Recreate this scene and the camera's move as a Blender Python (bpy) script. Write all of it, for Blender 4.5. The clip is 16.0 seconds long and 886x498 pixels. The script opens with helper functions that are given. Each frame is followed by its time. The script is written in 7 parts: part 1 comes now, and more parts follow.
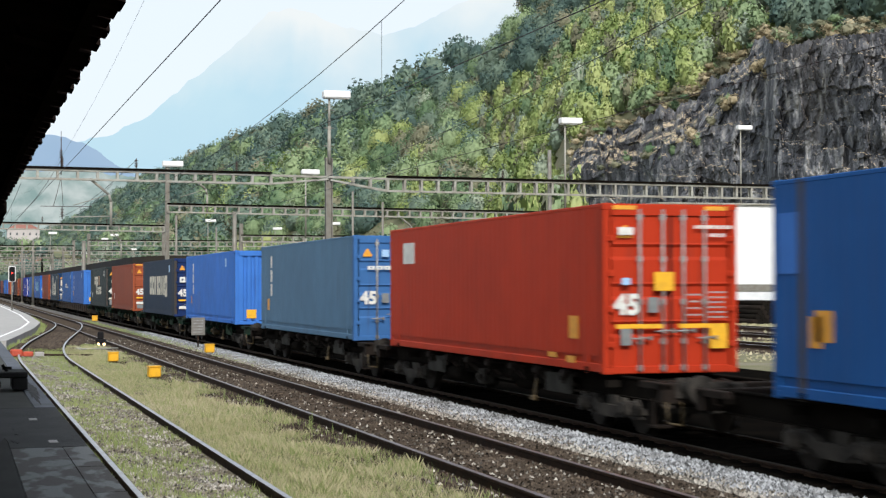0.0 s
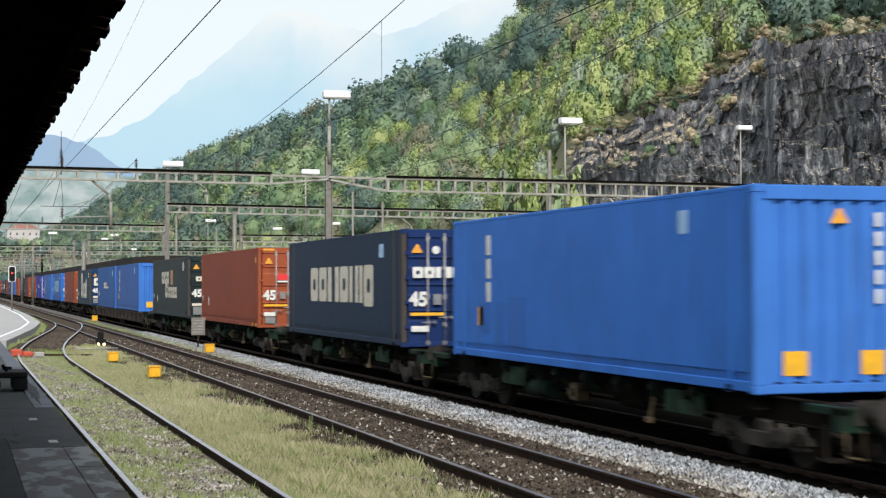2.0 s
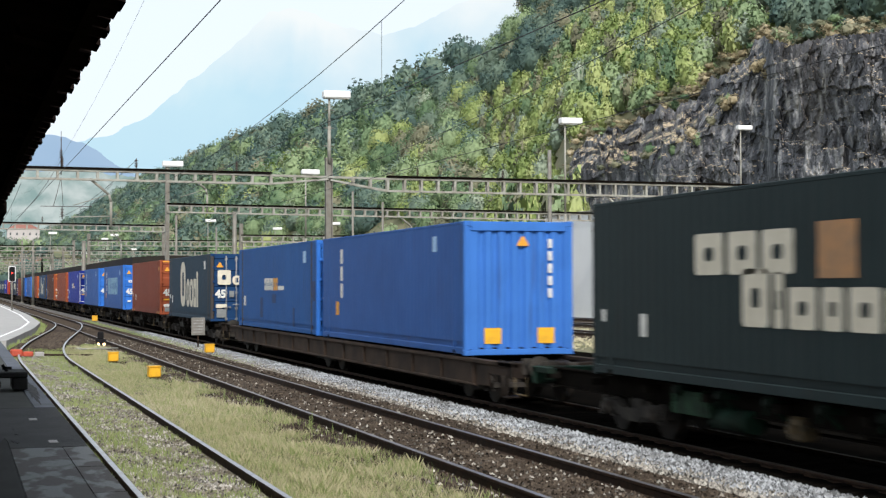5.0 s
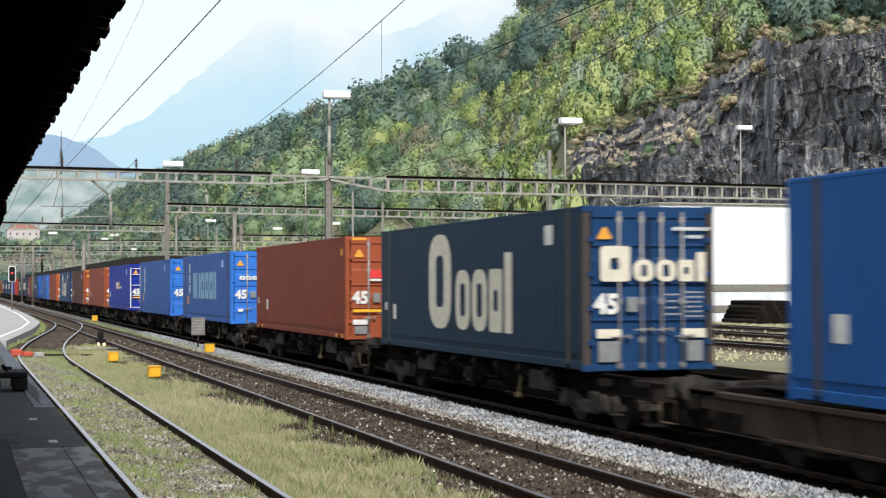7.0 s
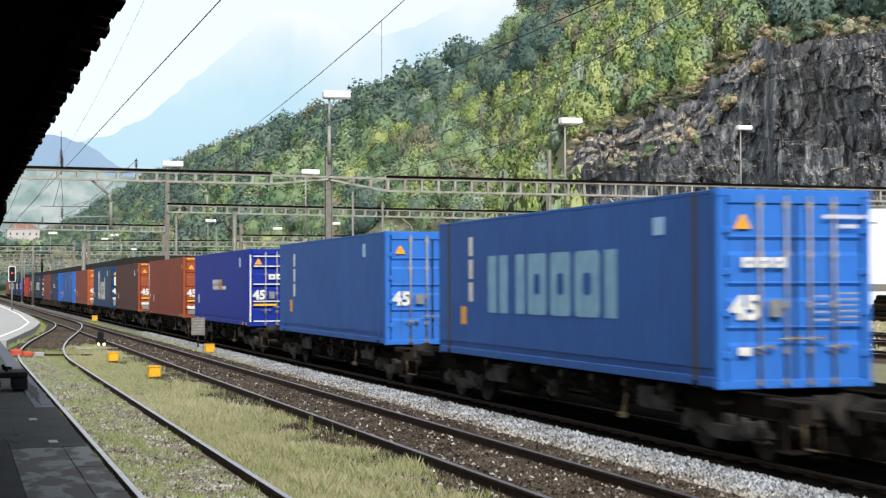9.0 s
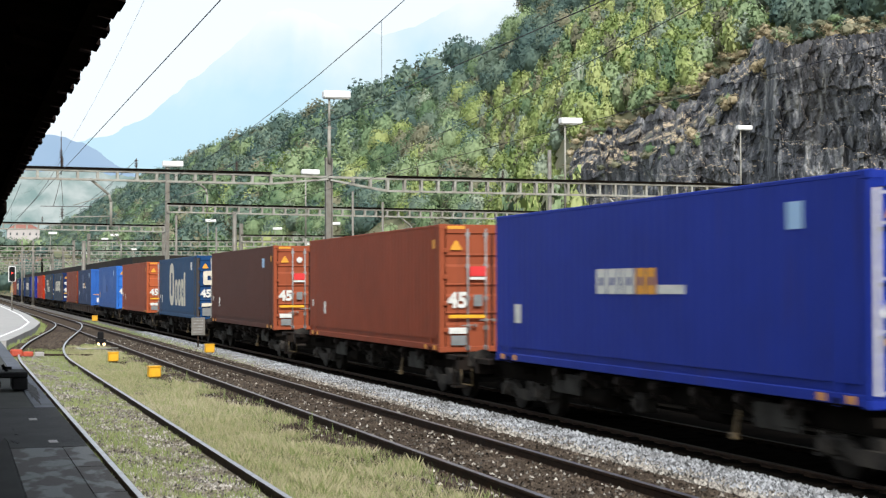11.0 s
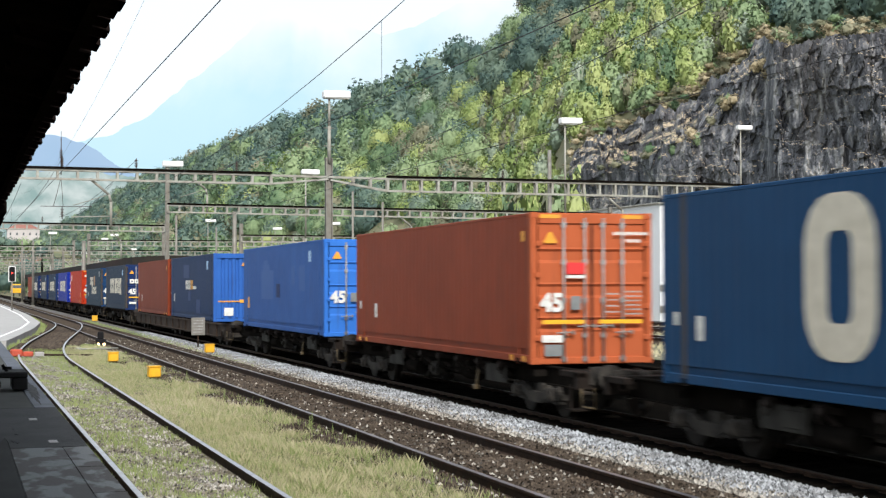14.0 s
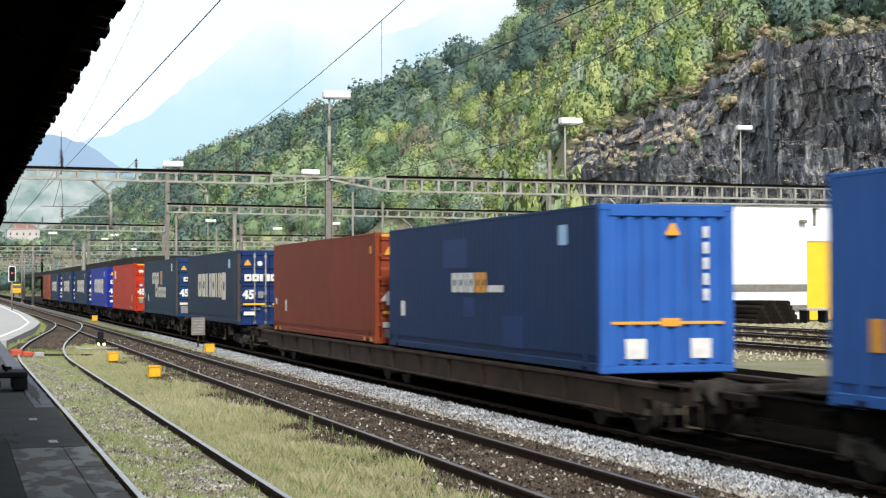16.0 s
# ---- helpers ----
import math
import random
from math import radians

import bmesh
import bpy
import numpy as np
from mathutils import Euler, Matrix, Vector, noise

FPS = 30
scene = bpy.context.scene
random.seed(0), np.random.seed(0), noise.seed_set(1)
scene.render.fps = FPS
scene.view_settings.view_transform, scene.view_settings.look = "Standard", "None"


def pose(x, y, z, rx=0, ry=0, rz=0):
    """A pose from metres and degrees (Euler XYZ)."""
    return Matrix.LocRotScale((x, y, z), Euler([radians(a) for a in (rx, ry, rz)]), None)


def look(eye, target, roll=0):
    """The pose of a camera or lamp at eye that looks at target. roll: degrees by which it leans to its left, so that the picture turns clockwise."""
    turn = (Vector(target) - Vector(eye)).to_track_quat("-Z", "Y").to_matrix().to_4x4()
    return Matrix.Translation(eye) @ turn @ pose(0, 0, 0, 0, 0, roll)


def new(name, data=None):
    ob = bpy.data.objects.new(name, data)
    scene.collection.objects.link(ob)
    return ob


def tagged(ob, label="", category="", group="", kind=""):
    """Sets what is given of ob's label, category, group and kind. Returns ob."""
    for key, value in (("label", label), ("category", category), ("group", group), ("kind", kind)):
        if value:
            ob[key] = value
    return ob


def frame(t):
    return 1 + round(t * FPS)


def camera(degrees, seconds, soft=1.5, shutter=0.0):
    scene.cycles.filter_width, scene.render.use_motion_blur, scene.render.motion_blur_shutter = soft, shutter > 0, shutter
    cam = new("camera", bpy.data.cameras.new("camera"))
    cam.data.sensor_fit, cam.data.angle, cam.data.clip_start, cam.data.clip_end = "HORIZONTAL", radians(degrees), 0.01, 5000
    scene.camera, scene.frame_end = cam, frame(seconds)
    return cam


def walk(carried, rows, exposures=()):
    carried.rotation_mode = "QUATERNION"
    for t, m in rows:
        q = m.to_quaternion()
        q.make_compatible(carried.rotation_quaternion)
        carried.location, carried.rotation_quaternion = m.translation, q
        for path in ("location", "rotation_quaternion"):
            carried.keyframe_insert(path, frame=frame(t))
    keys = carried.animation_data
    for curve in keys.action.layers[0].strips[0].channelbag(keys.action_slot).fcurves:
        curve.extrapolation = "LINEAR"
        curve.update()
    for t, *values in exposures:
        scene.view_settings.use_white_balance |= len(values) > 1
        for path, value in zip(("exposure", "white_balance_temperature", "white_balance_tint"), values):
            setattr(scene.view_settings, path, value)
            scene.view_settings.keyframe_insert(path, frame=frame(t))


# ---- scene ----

from mathutils import kdtree

cam = camera(31.12, 16.0, soft=1.3, shutter=0.35)
EYE = Vector((0, 0, 2.27))
YAW, PITCH = radians(17.067), radians(1.312)
AIM = EYE + 100 * Vector((math.sin(YAW) * math.cos(PITCH), math.cos(YAW) * math.cos(PITCH), math.sin(PITCH)))
walk(cam, [(0, look(EYE, AIM, -0.16)), (16.0, look(EYE, AIM, -0.16))],
     exposures=[(0, -0.08), (4.0, -0.03), (6.5, 0.0), (11.5, 0.1), (13.5, 0.15), (16.0, 0.14)])

# ---- light ----
world = bpy.data.worlds.new("sky")
scene.world = world
world.use_nodes = True
wn, wl = world.node_tree.nodes, world.node_tree.links
sky = wn.new("ShaderNodeTexSky")
sky.sky_type, sky.sun_disc = "NISHITA", False
sky.sun_elevation, sky.sun_rotation = radians(38), radians(188)
sky.dust_density, sky.air_density = 3.0, 1.0
cloud = wn.new("ShaderNodeMixRGB")
cloud.inputs["Fac"].default_value = 0.8
cloud.inputs["Color2"].default_value = (7.9, 8.6, 9.2, 1)
wl.new(sky.outputs["Color"], cloud.inputs["Color1"])
wl.new(cloud.outputs["Color"], wn["Background"].inputs["Color"])
wn["Background"].inputs["Strength"].default_value = 0.13
sun = new("sun", bpy.data.lights.new("sun", "SUN"))
sun.data.energy, sun.data.angle, sun.data.color = 3.8, radians(8), (1.0, 0.965, 0.92)
sun.matrix_world = look((-14, -100, 80), (0, 0, 0))


# ---- materials ----
def material(name, color, rough=0.8, metal=0.0, second=None, scale=3.0, amount=0.5, fine=0.0, bump=0.0, bump_scale=40.0, vary=0.0, spec=0.5, stretch=(1, 1, 1), streak=None, dirt=0.0, island=0.0, top=0.72):
    """A surface: a main colour, a second colour in patches, fine grain, relief, a change from piece to piece, and rust or dirt streaks."""
    m = bpy.data.materials.new(name)
    m.use_nodes = True
    n, l = m.node_tree.nodes, m.node_tree.links
    b = n["Principled BSDF"]
    b.inputs["Roughness"].default_value, b.inputs["Metallic"].default_value = rough, metal
    b.inputs["Specular IOR Level"].default_value = spec
    co = n.new("ShaderNodeTexCoord")
    mp = n.new("ShaderNodeMapping")
    mp.inputs["Scale"].default_value = stretch
    l.new(co.outputs["Object"], mp.inputs["Vector"])

    def tex(sc, detail=6.0, vec=mp):
        t = n.new("ShaderNodeTexNoise")
        t.inputs["Scale"].default_value, t.inputs["Detail"].default_value = sc, detail
        l.new(vec.outputs["Vector"], t.inputs["Vector"])
        return t.outputs["Fac"]

    def ramp(sock, lo, hi):
        r = n.new("ShaderNodeMapRange")
        r.inputs["From Min"].default_value, r.inputs["From Max"].default_value = lo, hi
        l.new(sock, r.inputs["Value"])
        return r.outputs["Result"]

    def mix(fac, c1, c2, mode="MIX"):
        x = n.new("ShaderNodeMixRGB")
        x.blend_type = mode
        for s, v in (("Fac", fac), ("Color1", c1), ("Color2", c2)):
            if hasattr(v, "links") or hasattr(v, "is_linked"):
                l.new(v, x.inputs[s])
            elif s == "Fac":
                x.inputs[s].default_value = v
            else:
                x.inputs[s].default_value = (*v, 1) if len(v) == 3 else v
        return x.outputs["Color"]

    def grey(sock, lo, hi):
        """A factor from 0..1 stretched to the brightness range lo..hi, as a colour."""
        r = n.new("ShaderNodeMapRange")
        r.inputs["To Min"].default_value, r.inputs["To Max"].default_value = lo, hi
        l.new(sock, r.inputs["Value"])
        return r.outputs["Result"]

    c = n.new("ShaderNodeRGB").outputs["Color"]
    c.default_value = (*color, 1)
    if second:
        a = ramp(tex(scale), 0.6 - 0.5 * amount, top)
        c = mix(a, c, second)
    if fine:
        c = mix(1.0, c, grey(tex(bump_scale * 1.3, 3.0), 1 - fine, 1 + fine), "MULTIPLY")
    if dirt:
        mp2 = n.new("ShaderNodeMapping")
        mp2.inputs["Scale"].default_value = (6, 6, 0.35)
        l.new(co.outputs["Object"], mp2.inputs["Vector"])
        a = ramp(tex(1.0, 8.0, mp2), 0.6, 0.95)
        c = mix(a, c, streak or (0.05, 0.04, 0.03))
        c = mix(1.0, c, grey(tex(0.35, 2.0), 1 - dirt, 1 + dirt * 0.6), "MULTIPLY")
    if vary or island:
        if vary:
            oi = n.new("ShaderNodeObjectInfo").outputs["Random"]
        else:
            oi = n.new("ShaderNodeNewGeometry").outputs["Random Per Island"]
        v = vary or island
        c = mix(1.0, c, grey(oi, 1 - v, 1 + v), "MULTIPLY")
    l.new(c, b.inputs["Base Color"])
    if bump:
        bp = n.new("ShaderNodeBump")
        bp.inputs["Strength"].default_value, bp.inputs["Distance"].default_value = bump, 0.02
        l.new(tex(bump_scale, 4.0), bp.inputs["Height"])
        l.new(bp.outputs["Normal"], b.inputs["Normal"])
    return m


M = {}


def rock_material():
    m = bpy.data.materials.new("cliff_rock")
    m.use_nodes = True
    n, l = m.node_tree.nodes, m.node_tree.links
    b = n["Principled BSDF"]
    b.inputs["Roughness"].default_value = 0.85
    co = n.new("ShaderNodeTexCoord")

    def tex(scale, stretch, detail=8):
        mp = n.new("ShaderNodeMapping")
        mp.inputs["Scale"].default_value = stretch
        l.new(co.outputs["Object"], mp.inputs["Vector"])
        t = n.new("ShaderNodeTexNoise")
        t.inputs["Scale"].default_value, t.inputs["Detail"].default_value = scale, detail
        l.new(mp.outputs["Vector"], t.inputs["Vector"])
        return t.outputs["Fac"]

    def ramp(sock, stops):
        r = n.new("ShaderNodeValToRGB")
        while len(r.color_ramp.elements) < len(stops):
            r.color_ramp.elements.new(0.5)
        for e, (p, c) in zip(r.color_ramp.elements, stops):
            e.position, e.color = p, (*c, 1)
        l.new(sock, r.inputs["Fac"])
        return r.outputs["Color"]

    base = ramp(tex(0.8, (1, 1, 0.3), 14), [(0.28, (0.022, 0.025, 0.032)), (0.45, (0.065, 0.070, 0.083)), (0.56, (0.13, 0.136, 0.152)), (0.68, (0.34, 0.34, 0.34))])
    tan = ramp(tex(0.06, (1, 1, 1)), [(0.48, (0, 0, 0)), (0.66, (1, 1, 1))])
    mix1 = n.new("ShaderNodeMixRGB")
    mix1.inputs["Color2"].default_value = (0.16, 0.115, 0.075, 1)
    sc = n.new("ShaderNodeMath")
    sc.operation = "MULTIPLY"
    sc.inputs[1].default_value = 0.15
    l.new(tan, sc.inputs[0])
    l.new(sc.outputs[0], mix1.inputs["Fac"])
    l.new(base, mix1.inputs["Color1"])
    geo = n.new("ShaderNodeNewGeometry")
    sep = n.new("ShaderNodeSeparateXYZ")
    l.new(geo.outputs["Normal"], sep.inputs[0])
    up = n.new("ShaderNodeMapRange")
    up.inputs["From Min"].default_value, up.inputs["From Max"].default_value = 0.62, 0.88
    l.new(sep.outputs["Z"], up.inputs["Value"])
    grass = ramp(tex(0.9, (1, 1, 1)), [(0.38, (0.55, 0.44, 0.30)), (0.48, (0.38, 0.30, 0.19)), (0.54, (0.13, 0.12, 0.10)), (0.66, (0.09, 0.10, 0.05))])
    mix2 = n.new("ShaderNodeMixRGB")
    l.new(up.outputs["Result"], mix2.inputs["Fac"])
    l.new(mix1.outputs["Color"], mix2.inputs["Color1"])
    l.new(grass, mix2.inputs["Color2"])
    l.new(mix2.outputs["Color"], b.inputs["Base Color"])
    bp = n.new("ShaderNodeBump")
    bp.inputs["Strength"].default_value, bp.inputs["Distance"].default_value = 1.0, 0.5
    l.new(tex(1.9, (1, 1, 0.45), 12), bp.inputs["Height"])
    l.new(bp.outputs["Normal"], b.inputs["Normal"])
    return m


M["rock"] = rock_material()
M["ground"] = material("ground_soil", (0.20, 0.18, 0.135), 0.95, second=(0.13, 0.135, 0.06), scale=0.5, amount=0.6, fine=0.5, bump=0.6, bump_scale=30, spec=0.1)
M["ballast_dark"] = material("old_ballast", (0.055, 0.041, 0.030), 0.95, second=(0.09, 0.07, 0.052), scale=2, fine=0.5, bump=1.0, bump_scale=25, spec=0.02)
# far blacker than oil alone: the shade under the train is in this colour
M["ballast_oil_shade"] = material("oily_black_ballast", (0.004, 0.0038, 0.0035), 0.95, second=(0.007, 0.006, 0.005), scale=2, fine=0.5, bump=1.0, bump_scale=25, spec=0)
M["siding_bed"] = material("stony_siding_soil", (0.20, 0.17, 0.13), 0.95, second=(0.10, 0.088, 0.055), scale=0.9, amount=0.7, fine=0.55, bump=0.8, bump_scale=22, spec=0.1)
M["ballast_grey"] = material("fresh_ballast", (0.16, 0.155, 0.15), 0.95, second=(0.085, 0.078, 0.07), scale=4, fine=0.5, bump=1.0, bump_scale=25, spec=0.1)
M["rail_side"] = material("rusty_rail_steel", (0.030, 0.020, 0.015), 0.8, 0.2, second=(0.055, 0.032, 0.02), scale=8, fine=0.3, spec=0.1)
M["rail_top"] = material("worn_rail_head", (0.50, 0.49, 0.51), 0.32, 1.0, second=(0.34, 0.31, 0.31), scale=5)
M["rail_dull"] = material("dull_rail_head", (0.16, 0.145, 0.15), 0.4, 0.8, second=(0.08, 0.06, 0.05), scale=5)
M["rail_brown"] = material("oily_brown_rail_head", (0.05, 0.042, 0.038), 0.9, 0.0, second=(0.03, 0.024, 0.02), scale=5, spec=0.05)
M["sleeper"] = material("creosoted_sleeper", (0.05, 0.04, 0.032), 0.9, second=(0.09, 0.07, 0.055), scale=6, fine=0.3, vary=0.3, spec=0.05)
M["asphalt"] = material("platform_asphalt", (0.044, 0.046, 0.046), 0.75, second=(0.026, 0.026, 0.027), scale=1.2, amount=0.9, fine=0.3, bump=0.3, bump_scale=60, spec=0.04)
M["patch"] = material("dark_asphalt_patch", (0.016, 0.016, 0.018), 0.6, second=(0.03, 0.03, 0.031), scale=2.0, fine=0.3, bump=0.3, bump_scale=60, spec=0.04)
M["pale_paving"] = material("pale_paving", (0.36, 0.35, 0.34), 0.85, second=(0.30, 0.29, 0.28), scale=1.0, fine=0.15)
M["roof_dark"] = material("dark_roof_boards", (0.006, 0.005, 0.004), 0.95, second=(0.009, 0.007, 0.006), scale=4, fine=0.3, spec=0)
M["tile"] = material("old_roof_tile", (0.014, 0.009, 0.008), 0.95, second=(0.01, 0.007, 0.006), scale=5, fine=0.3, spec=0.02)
M["steel_grey"] = material("weathered_galvanised_steel", (0.22, 0.215, 0.19), 0.6, 0.3, second=(0.16, 0.14, 0.115), scale=3, fine=0.15)
M["steel_pale"] = material("pale_galvanised_steel", (0.34, 0.34, 0.30), 0.6, 0.15, second=(0.22, 0.20, 0.165), scale=2, fine=0.15)
M["concrete"] = material("worn_concrete", (0.072, 0.074, 0.07), 0.85, second=(0.045, 0.046, 0.044), scale=1.0, fine=0.2, bump=0.15, bump_scale=50, spec=0.05)
M["wet"] = material("damp_paving", (0.026, 0.021, 0.019), 0.5, second=(0.105, 0.11, 0.115), scale=2.6, amount=0.22, top=0.57, fine=0.5, stretch=(1.5, 0.6, 1), bump=0.2, spec=0.04)
M["coping_blue"] = material("blue_grey_coping", (0.085, 0.095, 0.12), 0.7, second=(0.05, 0.055, 0.065), scale=3, fine=0.2, vary=0.1, spec=0.2)
M["plaster"] = material("dim_plaster", (0.20, 0.18, 0.15), 0.9, second=(0.14, 0.13, 0.11), scale=1.5, fine=0.1)
M["hill_soil"] = material("hill_soil", (0.10, 0.115, 0.06), 0.95, second=(0.20, 0.18, 0.10), scale=0.05, amount=0.6, fine=0.4, bump_scale=0.8)
M["red_paint"] = material("red_orange_paint", (0.50, 0.07, 0.03), 0.6, second=(0.3, 0.05, 0.03), scale=6)
M["sign_grey"] = material("weathered_grey_plate", (0.20, 0.19, 0.17), 0.7, second=(0.15, 0.14, 0.12), scale=4)
M["canopy_brown"] = material("dark_brown_canopy", (0.022, 0.019, 0.017), 0.8, second=(0.03, 0.026, 0.022), scale=0.5, fine=0.2, spec=0.1)
M["cladding"] = material("white_cladding", (0.80, 0.81, 0.82), 0.5, second=(0.74, 0.75, 0.76), scale=0.4, bump=0.05, bump_scale=3)
M["white_low"] = material("white_plaster", (0.70, 0.72, 0.74), 0.8, second=(0.55, 0.57, 0.6), scale=1)
M["door_yellow"] = material("yellow_door_paint", (0.85, 0.52, 0.02), 0.5, second=(0.80, 0.48, 0.02), scale=1)
M["dark_glass"] = material("dark_window_glass", (0.10, 0.11, 0.12), 0.15)
M["pink_wall"] = material("pink_plaster", (0.50, 0.465, 0.455), 0.9, second=(0.44, 0.41, 0.40), scale=0.3)
M["pale_wall"] = material("pale_plaster", (0.50, 0.48, 0.44), 0.9, second=(0.44, 0.42, 0.38), scale=0.3)
M["roof_red"] = material("red_roof_tiles", (0.28, 0.12, 0.09), 0.9, second=(0.22, 0.10, 0.08), scale=0.5)
M["black_wire"] = material("wire", (0.03, 0.03, 0.03), 0.6, 0.5)
M["white_paint"] = material("white_enamel", (0.8, 0.8, 0.8), 0.5, second=(0.7, 0.7, 0.69), scale=3)
M["yellow_paint"] = material("yellow_paint", (0.80, 0.42, 0.01), 0.55, second=(0.6, 0.32, 0.02), scale=6, fine=0.1)
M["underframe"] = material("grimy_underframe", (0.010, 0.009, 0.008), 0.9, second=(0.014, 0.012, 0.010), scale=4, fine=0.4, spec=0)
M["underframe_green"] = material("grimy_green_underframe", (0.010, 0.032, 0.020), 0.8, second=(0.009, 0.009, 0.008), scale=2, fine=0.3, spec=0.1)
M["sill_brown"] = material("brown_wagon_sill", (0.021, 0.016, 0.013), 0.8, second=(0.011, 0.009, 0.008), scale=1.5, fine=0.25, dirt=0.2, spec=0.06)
M["sill_rusty"] = material("rusty_wagon_sill", (0.055, 0.037, 0.027), 0.8, second=(0.022, 0.017, 0.014), scale=1.5, fine=0.3, spec=0.1)
M["sill_worn"] = material("worn_brown_grey_sill", (0.055, 0.046, 0.041), 0.8, second=(0.016, 0.013, 0.012), scale=2.2, fine=0.3, spec=0.05)
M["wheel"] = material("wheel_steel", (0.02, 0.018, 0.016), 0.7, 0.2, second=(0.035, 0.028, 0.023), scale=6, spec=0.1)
M["bar_steel"] = material("galvanised_bar", (0.33, 0.33, 0.33), 0.5, 0.3, second=(0.2, 0.18, 0.16), scale=8)
M["rubber"] = material("black_gasket", (0.012, 0.012, 0.013), 0.8, spec=0.1)


def paint(name, c, streak=(0.05, 0.035, 0.03)):
    return material(name, c, 0.55, spec=0.07, second=tuple(x * 0.82 for x in c), scale=1.3, amount=0.7, fine=0.06, bump=0.05, bump_scale=30, dirt=0.24, streak=streak)


# ---- mesh tools ----
def part(name, bm, mat, parent=None, label=""):
    me = bpy.data.meshes.new(name)
    bm.to_mesh(me)
    bm.free()
    for m in (mat if isinstance(mat, (list, tuple)) else [mat]):
        me.materials.append(m)
    ob = new(name, me)
    if parent:
        ob.parent = parent
    if label:
        tagged(ob, label)
    return ob


def box(bm, x0, x1, y0, y1, z0, z1, mi=0, bevel=0.0):
    vs = [bm.verts.new((x, y, z)) for x in (x0, x1) for y in (y0, y1) for z in (z0, z1)]
    fs = [bm.faces.new([vs[i] for i in q]) for q in ((0, 1, 3, 2), (4, 6, 7, 5), (0, 4, 5, 1), (2, 3, 7, 6), (0, 2, 6, 4), (1, 5, 7, 3))]
    for f in fs:
        f.material_index = mi
    if bevel:
        es = list({e for f in fs for e in f.edges})
        for f in bmesh.ops.bevel(bm, geom=es, offset=bevel, segments=1, affect="EDGES")["faces"]:
            f.material_index = mi
    return vs


def rod(bm, a, b, r, n=8, r2=None, mi=0):
    """A round bar from a to b."""
    a, b = Vector(a), Vector(b)
    q = (b - a).to_track_quat("Z", "Y")
    rings = []
    for p, rr in ((a, r), (b, r if r2 is None else r2)):
        rings.append([bm.verts.new(p + q @ Vector((rr * math.cos(2 * math.pi * i / n), rr * math.sin(2 * math.pi * i / n), 0))) for i in range(n)])
    for i in range(n):
        f = bm.faces.new((rings[0][i], rings[0][(i + 1) % n], rings[1][(i + 1) % n], rings[1][i]))
        f.material_index, f.smooth = mi, True
    bm.faces.new(rings[0][::-1]).material_index = mi
    bm.faces.new(rings[1]).material_index = mi


def beam(bm, a, b, w, h, mi=0):
    """A square bar from a to b, w wide and h high."""
    a, b = Vector(a), Vector(b)
    q = (b - a).to_track_quat("Y", "Z")
    vs = [bm.verts.new(p + q @ Vector((sx * w / 2, 0, sz * h / 2))) for p in (a, b) for sx, sz in ((-1, -1), (1, -1), (1, 1), (-1, 1))]
    for i in range(4):
        bm.faces.new((vs[i], vs[(i + 1) % 4], vs[4 + (i + 1) % 4], vs[4 + i])).material_index = mi
    bm.faces.new(vs[3::-1]).material_index = mi
    bm.faces.new(vs[4:]).material_index = mi


def empty(name, m, label, category, group="", kind=""):
    e = new(name)
    e.matrix_basis = m
    return tagged(e, label, category, group, kind)


def mesh_from(name, verts, faces, mats, smooth=False, index=None):
    me = bpy.data.meshes.new(name)
    me.from_pydata(np.asarray(verts).tolist(), [], np.asarray(faces).tolist())
    for m in mats:
        me.materials.append(m)
    if index is not None:
        me.polygons.foreach_set("material_index", np.asarray(index, dtype=np.int32))
    if smooth:
        me.polygons.foreach_set("use_smooth", np.ones(len(me.polygons), dtype=bool))
    return new(name, me)


# ---- the lie of the land ----
NEAR_X, SIDE_X, TRAIN_X = 6.83, 2.69, 11.69   # track centres
TRAIN_RAIL = -0.22                            # rail head of the train's track
SPEED = 21.03


def smooth01(t):
    t = np.clip(t, 0, 1)
    return t * t * (3 - 2 * t)


def siding_x(y):
    return SIDE_X + (NEAR_X - SIDE_X) * smooth01((y - 49) / 58)


def build_ground():
    xs = sorted(set(list(np.linspace(-6, 30, 37)) + list(np.linspace(-2500, -6, 12)) + list(np.linspace(30, 3000, 20))))
    ys = sorted(set(list(np.linspace(-30, 200, 60)) + list(np.linspace(200, 4500, 25)) + [-400, -100]))
    v = [(x, y, -0.32) for y in ys for x in xs]
    n = len(xs)
    f = [(j * n + i, j * n + i + 1, (j + 1) * n + i + 1, (j + 1) * n + i) for j in range(len(ys) - 1) for i in range(n - 1)]
    return tagged(mesh_from("ground", v, f, [M["ground"]]), "gravelly yard ground with thin weeds", "ground", kind="structure")


build_ground()


def strip(name, label, path, profile, mat, y0, y1, step, mats=None, index=None):
    """A band swept along a track: profile points are (offset, height)."""
    ys = np.arange(y0, y1 + step, step)
    v, f, idx = [], [], []
    k = len(profile)
    for j, y in enumerate(ys):
        for o, h in profile:
            v.append((path(y) + o, y, h))
        if j:
            for i in range(k - 1):
                a = (j - 1) * k + i
                f.append((a, a + 1, a + k + 1, a + k))
                idx.append(index[i] if index else 0)
    ob = mesh_from(name, v, f, mats or [mat], index=idx)
    return tagged(ob, label, name.split("_")[0], kind="structure")


